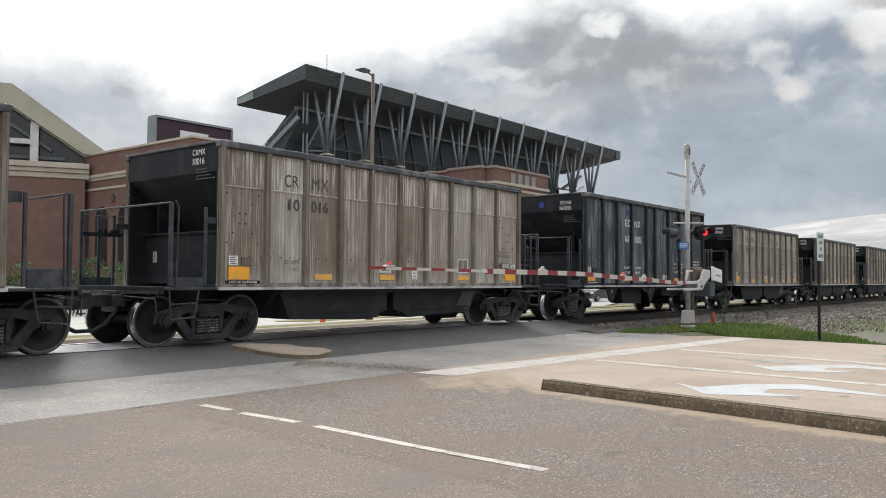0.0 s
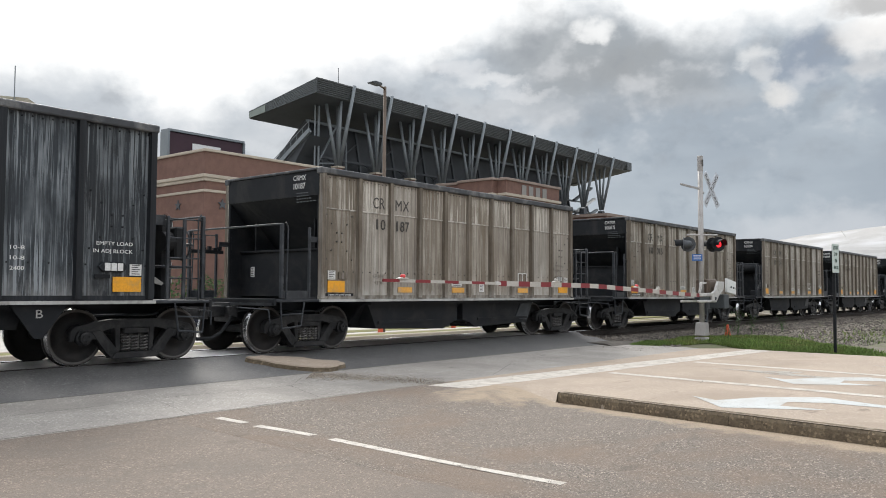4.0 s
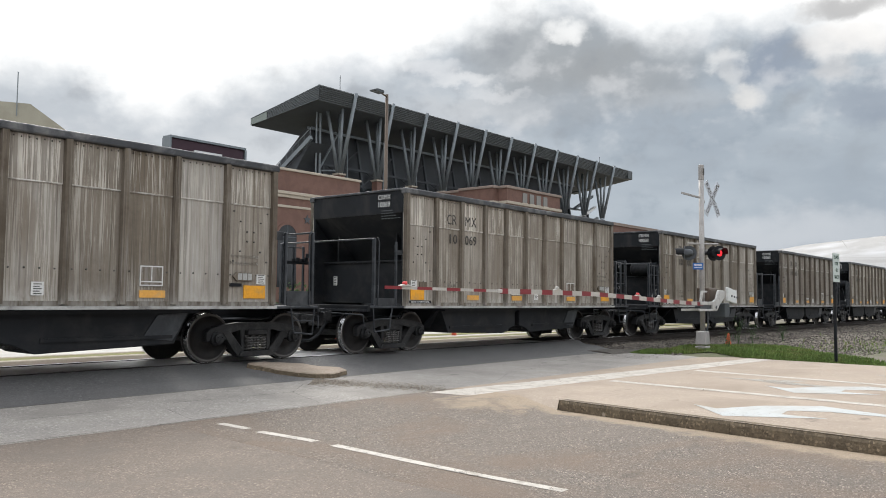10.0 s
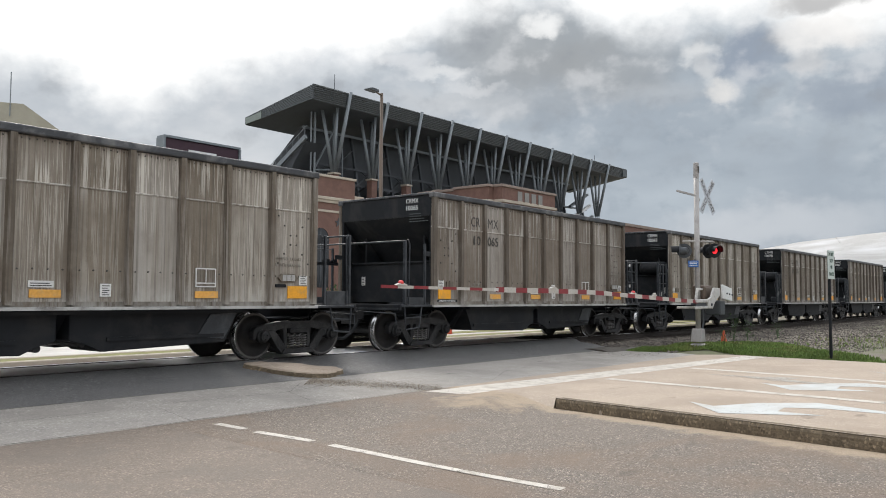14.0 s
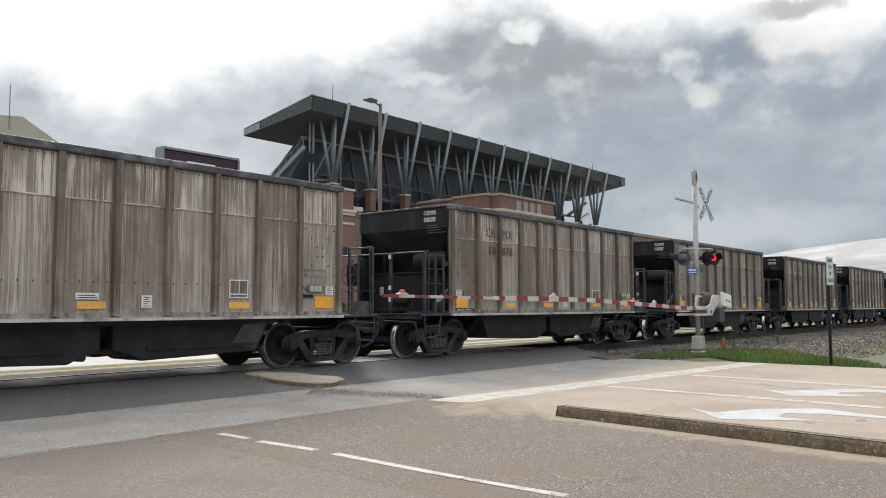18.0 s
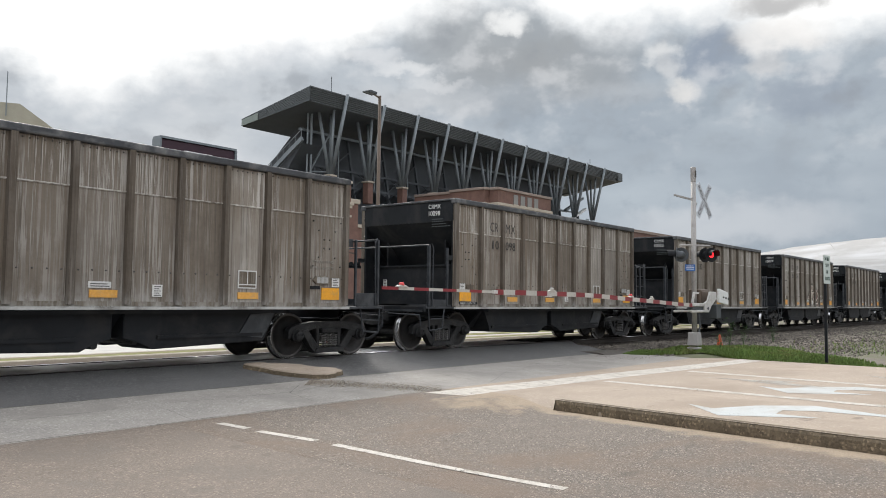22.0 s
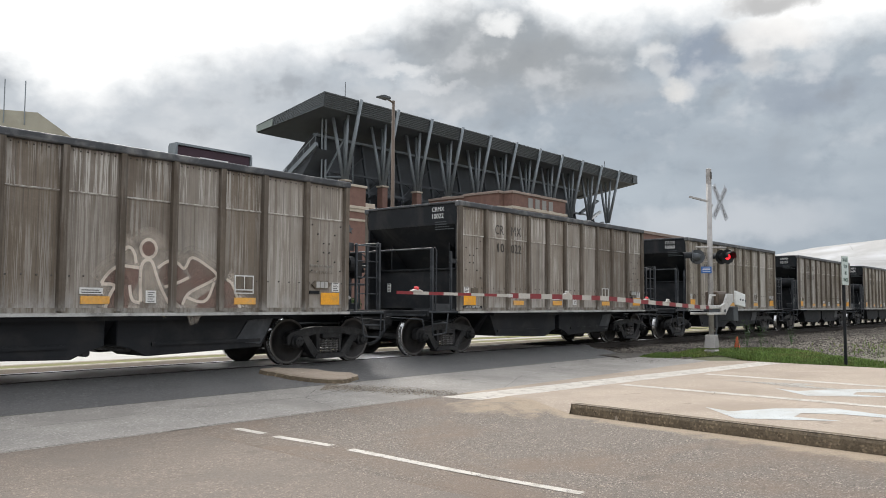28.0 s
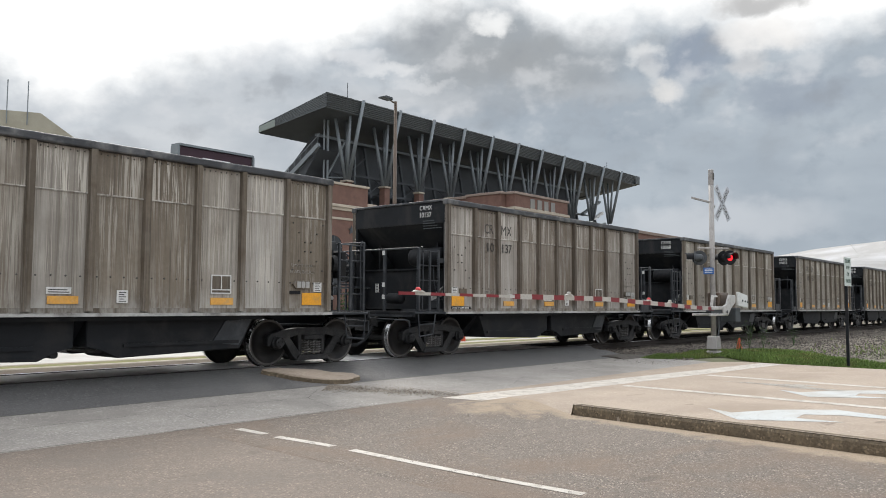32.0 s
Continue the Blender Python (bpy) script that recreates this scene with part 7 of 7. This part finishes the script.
turf_rows = steps(-6, 10.9, 60)
sheet("verge_ground", steps(0, 1, 12), turf_rows, lambda x, y: ground_z(x, y) + 0.03 + 0.02 * noise.noise(Vector((x * 2, y * 2, 0))), M_TURF, "green grassy soil beside the street", lambda y: (slab_edge(y) + 0.03, slab_edge(y) + 0.03 + turf_width(y)))


def verge():
    while True:
        y = random.uniform(-6, 10.8)
        f = random.random() ** 1.2
        x = slab_edge(y) + 0.03 + f * (turf_width(y) + 0.25)
        n = noise.noise(Vector((x * 0.6, y * 0.6, 1)))
        if n + 0.65 > random.random() * (0.3 + f):
            return x, y, ground_z(x, y) + 0.03, 0.7 + 0.6 * max(0, n + 0.3)


blades("grass", 60000, verge, 0.085, M_GRASS, "rough green grass verge beside the street")


def verge_far():
    x = random.uniform(27, 70)
    y = random.gauss(6.0, 1.2) - (x - 27) * 0.05
    return x, y, ground_z(x, y), 0.8


blades("grass", 2600, verge_far, 0.15, M_GRASS, "sparse dry grass along the gravel")


def bed():
    x = 20.0 + 46 * random.random() ** 1.6
    y = random.uniform(9.6, 12.75)
    if y > 11.0:
        x = max(x, 22.0 + 6 * random.random())
    return x, y, max(ground_z(x, y), -0.235 if y > 11.0 else -0.6) + 0.012


def yard():
    x = 26 + 50 * random.random() ** 1.3
    y = random.uniform(5.5, 10.2)
    return x, y, ground_z(x, y) + 0.005


pebbles("ballast_stones", 16000, bed, 0.055, M_STONES, "loose grey ballast stones beside the rails")
pebbles("gravel", 9000, yard, 0.04, M_STONES, "grey gravel yard beyond the verge")


def leafy(parent, name, count, place, size, material):
    verts, faces = [], []
    for _ in range(count):
        c = Vector(place())
        a, b = Vector((random.gauss(0, 1), random.gauss(0, 1), random.gauss(0, 1))).normalized(), Vector((random.gauss(0, 1), random.gauss(0, 1), random.gauss(0, 1))).normalized()
        s = size * random.uniform(0.5, 1.3)
        o = len(verts)
        verts += [tuple(c - a * s), tuple(c + b * s * 0.5), tuple(c + a * s), tuple(c - b * s * 0.5)]
        faces.append((o, o + 1, o + 2, o + 3))
    me = bpy.data.meshes.new(name)
    me.from_pydata(verts, [], faces)
    me.materials.append(material)
    ob = new(name, me)
    ob.parent = parent
    return ob


for wx, wy, wh in ((27.4, 9.7, 0.95), (27.9, 9.4, 0.7), (24.3, 8.9, 0.5), (30.5, 9.2, 0.6)):
    weed = thing("weed", pose(wx, wy, ground_z(wx, wy)), "tall thin green weed in the gravel", "weed")
    for k in range(6):
        a, h = random.uniform(0, 6.28), wh * random.uniform(0.6, 1.0)
        part("stem", tube(bmesh.new(), (0, 0, -0.02), (0.2 * h * math.cos(a), 0.2 * h * math.sin(a), h), 0.006, 5, 0.003), M_LEAF, weed)
    leafy(weed, "leaves", 70, lambda: (random.gauss(0, 0.10), random.gauss(0, 0.10), random.uniform(0.1, wh)), 0.035, M_LEAF)
for hx in (20.0, 24.0, 28.0, 32.0, 36.5, 41.0, 45.0):
    z = road_z(48)
    sh = thing("shrub", pose(hx, 48.3, z), "dense green shrub before the brick wall", "shrub", "shrubs along the brick wall")
    for k in range(5):
        part("stem", tube(bmesh.new(), (0.2 * k - 0.4, 0, -0.1), (0.45 * k - 0.9, random.uniform(-.3, .3), 2.6), 0.04, 5, 0.01), M_TIE, sh)
    lobes = [(random.uniform(-1.5, 1.5), random.uniform(-.5, .5), random.uniform(0.6, 3.0), random.uniform(0.5, 0.85)) for _ in range(14)]

    def spray():
        cx, cy, cz, r = random.choice(lobes)
        v = Vector((random.gauss(0, 1), random.gauss(0, 1), random.gauss(0, 1))).normalized() * r * random.uniform(0.6, 1.05)
        return cx + v.x, cy + v.y, max(0.02, cz + v.z)
    leafy(sh, "leaves", 1500, spray, 0.13, M_LEAF)

# ---- cloud backdrop ----
def cloud_material():
    m = bpy.data.materials.new("storm_cloud_sky")
    m.use_nodes = True
    t = m.node_tree
    t.nodes.clear()
    tc = t.nodes.new("ShaderNodeTexCoord")
    norm = t.nodes.new("ShaderNodeVectorMath")
    norm.operation = "NORMALIZE"
    link(t, tc.outputs["Object"], norm.inputs[0])
    sp = t.nodes.new("ShaderNodeSeparateXYZ")
    link(t, norm.outputs[0], sp.inputs[0])
    az = maths(t, "MULTIPLY", maths(t, "ARCTAN2", sp.outputs[1], sp.outputs[0]), 57.29578)
    u = maths(t, "SUBTRACT", 38.93, az)
    e = maths(t, "MULTIPLY", maths(t, "ARCSINE", sp.outputs[2]), 57.29578)
    co = t.nodes.new("ShaderNodeCombineXYZ")
    link(t, maths(t, "MULTIPLY", u, 0.1), co.inputs[0])
    link(t, maths(t, "MULTIPLY", e, 0.13), co.inputs[1])
    way_ = co.outputs[0]

    def fbm(scale, detail, rough, loc, stretch=(1, 1, 1)):
        return maths(t, "SUBTRACT", noise_tex(t, mapped(t, way_, stretch, loc), scale, detail, rough), 0.5)

    def soft(value, a, b):
        n = t.nodes.new("ShaderNodeMapRange")
        n.interpolation_type = "SMOOTHSTEP"
        link(t, value, n.inputs[0])
        n.inputs[1].default_value, n.inputs[2].default_value = a, b
        return n.outputs[0]

    # billows: the place along and above the horizon is stirred at two sizes
    wu = maths(t, "ADD", u, maths(t, "ADD", maths(t, "MULTIPLY", fbm(1.5, 3, 0.5, (3.1, 1.7, 0)), 5.0), maths(t, "MULTIPLY", fbm(5.0, 6, 0.58, (7.3, 4.1, 2)), 2.5)))
    we = maths(t, "ADD", e, maths(t, "ADD", maths(t, "MULTIPLY", fbm(1.5, 3, 0.5, (9.1, 5.7, 4)), 3.2), maths(t, "MULTIPLY", fbm(5.0, 6, 0.58, (2.3, 8.1, 6)), 2.3)))
    haze = fbm(1.7, 5, 0.5, (1.3, 9.1, 5), (0.6, 1.3, 1))
    puff = fbm(3.4, 6, 0.55, (6.6, 2.2, 8))
    pos = maths(t, "DIVIDE", maths(t, "ADD", wu, 40.0), 90.0, True)
    edge = maths(t, "MULTIPLY", ramp(t, pos, [((p + 40) / 90, (v / 30.0,) * 3) for p, v in EDGE]), 30.0)
    depth = maths(t, "SUBTRACT", edge, we)
    grey = soft(depth, -1.1, 3.0)

    def spot(cu, ce, ru, re, firm):
        du = maths(t, "DIVIDE", maths(t, "SUBTRACT", wu, cu), ru)
        de = maths(t, "DIVIDE", maths(t, "SUBTRACT", we, ce), re)
        d2 = maths(t, "ADD", maths(t, "MULTIPLY", du, du), maths(t, "MULTIPLY", de, de))
        return soft(d2, 1.45, firm - 0.35)

    body = mixed(t, soft(u, -14.0, 20.0), (0.53, 0.57, 0.615), (0.385, 0.440, 0.500))
    body = mixed(t, maths(t, "ADD", 0.25, maths(t, "MULTIPLY", haze, 2.2), True), body, mixed(t, soft(u, -14.0, 20.0), (0.73, 0.752, 0.775), (0.500, 0.560, 0.615)))
    body = mixed(t, maths(t, "MULTIPLY", soft(puff, 0.02, 0.20), 0.35), body, mixed(t, soft(u, -14.0, 20.0), (0.49, 0.532, 0.582), (0.268, 0.323, 0.385)))
    # the thin upper rim of the cover lets the light through
    body = mixed(t, maths(t, "MULTIPLY", soft(depth, 3.4, 0.6), 0.45), body, (0.60, 0.652, 0.70))
    for cu, ce, ru, re, firm, amount, colour in SPOTS:
        body = mixed(t, maths(t, "MULTIPLY", spot(cu, ce, ru, re, firm), amount), body, colour)
    # lit and shaded sides of the billows inside the cover
    rise = maths(t, "SUBTRACT", fbm(2.6, 6, 0.52, (4.4, 3.3, 1)), fbm(2.6, 6, 0.52, (4.4 + 0.12, 3.3 - 0.16, 1)))
    body = mixed(t, maths(t, "MULTIPLY", soft(rise, 0.0, 0.24), maths(t, "MULTIPLY", soft(e, 4.0, 13.0), 0.45)), body, (0.78, 0.79, 0.81))
    body = mixed(t, maths(t, "MULTIPLY", soft(rise, -0.02, -0.26), maths(t, "MULTIPLY", soft(e, 4.0, 13.0), 0.5)), body, (0.30, 0.325, 0.36))
    col = mixed(t, grey, (1.15, 1.15, 1.14), body)
    for cu, ce, ru, re, firm, amount, colour in BREAKS:
        col = mixed(t, maths(t, "MULTIPLY", spot(cu, ce, ru, re, firm), amount), col, colour)
    em = node(t, "ShaderNodeEmission", Strength=1.0)
    link(t, col, em.inputs[0])
    o = t.nodes.new("ShaderNodeOutputMaterial")
    link(t, em.outputs[0], o.inputs[0])
    return m


# (degrees along the horizon, elevation of the cloud's upper edge in degrees)
EDGE = ((-35, 14.5), (-22, 14.6), (-19, 12.5), (-15.6, 12.4), (-11, 15.0), (-6.5, 16.2), (-1.8, 16.2), (0.8, 16.6), (2.0, 17.6), (4.8, 18.6), (6.6, 19.2), (9, 20.0), (11, 20.8), (13, 20.2), (14.4, 18.8), (17, 18.0), (20, 18.0), (22.5, 18.4), (26, 18.2), (28, 17.2), (31, 16.2), (36, 16.4), (45, 18.0))
# lobes of the cover and breaks in it: (along, elevation, two radii, firmness, amount, colour)
SPOTS = ((5.5, 12.3, 5.5, 1.0, 0.2, 0.6, (0.62, 0.635, 0.655)), (13.0, 13.6, 6.4, 2.5, 0.25, 0.38, (0.35, 0.366, 0.384)), (10.0, 16.0, 5.8, 3.0, 0.35, 0.58, (0.335, 0.345, 0.35)), (16.8, 15.0, 5.0, 2.3, 0.35, 0.45, (0.37, 0.38, 0.385)), (19.0, 12.6, 4.0, 1.0, 0.1, 0.35, (0.54, 0.548, 0.56)), (-5.0, 15.3, 5.0, 1.0, 0.2, 0.6, (0.46, 0.51, 0.58)),
         (25.2, 14.4, 2.8, 1.9, 0.3, 0.75, (0.275, 0.325, 0.41)), (31.5, 11.8, 4.0, 1.3, 0.2, 0.6, (0.28, 0.325, 0.40)), (26.0, 3.6, 8.0, 1.7, 0.2, 0.65, (0.66, 0.685, 0.72)))
BREAKS = ((11.2, 17.6, 1.5, 0.9, 0.3, 0.7, (1.1, 1.1, 1.09)), (21.9, 15.1, 1.2, 0.9, -0.2, 0.7, (0.98, 0.98, 0.97)), (22.9, 13.7, 1.0, 1.0, -0.2, 0.55, (0.9, 0.9, 0.89)), (23.5, 12.4, 1.3, 0.75, 0.2, 0.7, (0.86, 0.84, 0.81)), (2.4, 15.0, 2.2, 0.6, 0.35, 0.4, (0.92, 0.92, 0.93)), (4.6, 14.2, 2.4, 0.6, 0.35, 0.5, (0.96, 0.96, 0.96)), (7.2, 13.3, 2.2, 0.5, 0.35, 0.4, (0.86, 0.86, 0.87)),
          (29.7, 17.4, 3.0, 1.0, 0.4, 0.8, (0.42, 0.42, 0.425)), (29.0, 13.6, 1.6, 0.7, 0.2, 0.4, (0.78, 0.75, 0.73)), (30.2, 15.2, 3.4, 1.3, 0.3, 0.65, (0.97, 0.94, 0.91)))
bm = bmesh.new()
rows = []
for j in range(13):
    el = radians(-1.5 + 36 * j / 12)
    rows.append([bm.verts.new((3000 * math.cos(el) * math.cos(a), 3000 * math.cos(el) * math.sin(a), 3000 * math.sin(el))) for a in [radians(-22 + 115 * k / 46) for k in range(47)]])
for a, b in zip(rows, rows[1:]):
    for k in range(46):
        bm.faces.new((a[k], a[k + 1], b[k + 1], b[k]))
cloud_backdrop = tagged(part("cloud_backdrop", bm, cloud_material(), None, "", True), "drifting grey storm clouds with bright breaks", "sky", "", "structure")


# ---- what moves ----
def along(t):
    u = (t - 16.0) / 16.0
    return -91.5698 * u ** 0 + -103.6849 * u ** 1 + -3.7219 * u ** 2 + -0.0716 * u ** 3 + 0.4952 * u ** 4 + 0.1887 * u ** 5


def motions():
    # the clouds drift and rise slowly
    lean = Vector((math.sin(radians(25)), -math.cos(radians(25)), 0))
    walk(cloud_backdrop, [(t, Matrix.Rotation(radians(up), 4, lean) @ pose(0, 0, 0, 0, 0, turn)) for t, turn, up in ((0, 0, 0), (16.5, 5.4, 1.6), (32, 9.1, 2.2))])
    # cars cross behind the train and go on out of sight
    for car, x, at, speed, lane, turn in TRAFFIC:
        rows = [(t, pose(x + speed * (t - at), lane, road_z(lane), 0, 0, turn)) for t in (0, 2, 4, 6, 8, 10)]
        walk(car, rows + [(32, rows[-1][1])])
    coarse = [k for k in range(33)]
    fine = [k * 0.1 for k in range(321)]
    spin = [math.degrees((along(t) - along(0)) / R) for t in fine]
    for _, index, car in train:
        walk(car, [(t, pose(along(t) + index * PITCH, TRACK_Y, 0)) for t in coarse])
        for o in car.children:
            if o.name.startswith("wheelset"):
                x = o.matrix_basis.translation.x
                walk(o, [(t, pose(x, 0, R, 0, a, 0)) for t, a in zip(fine, spin)])


motions()
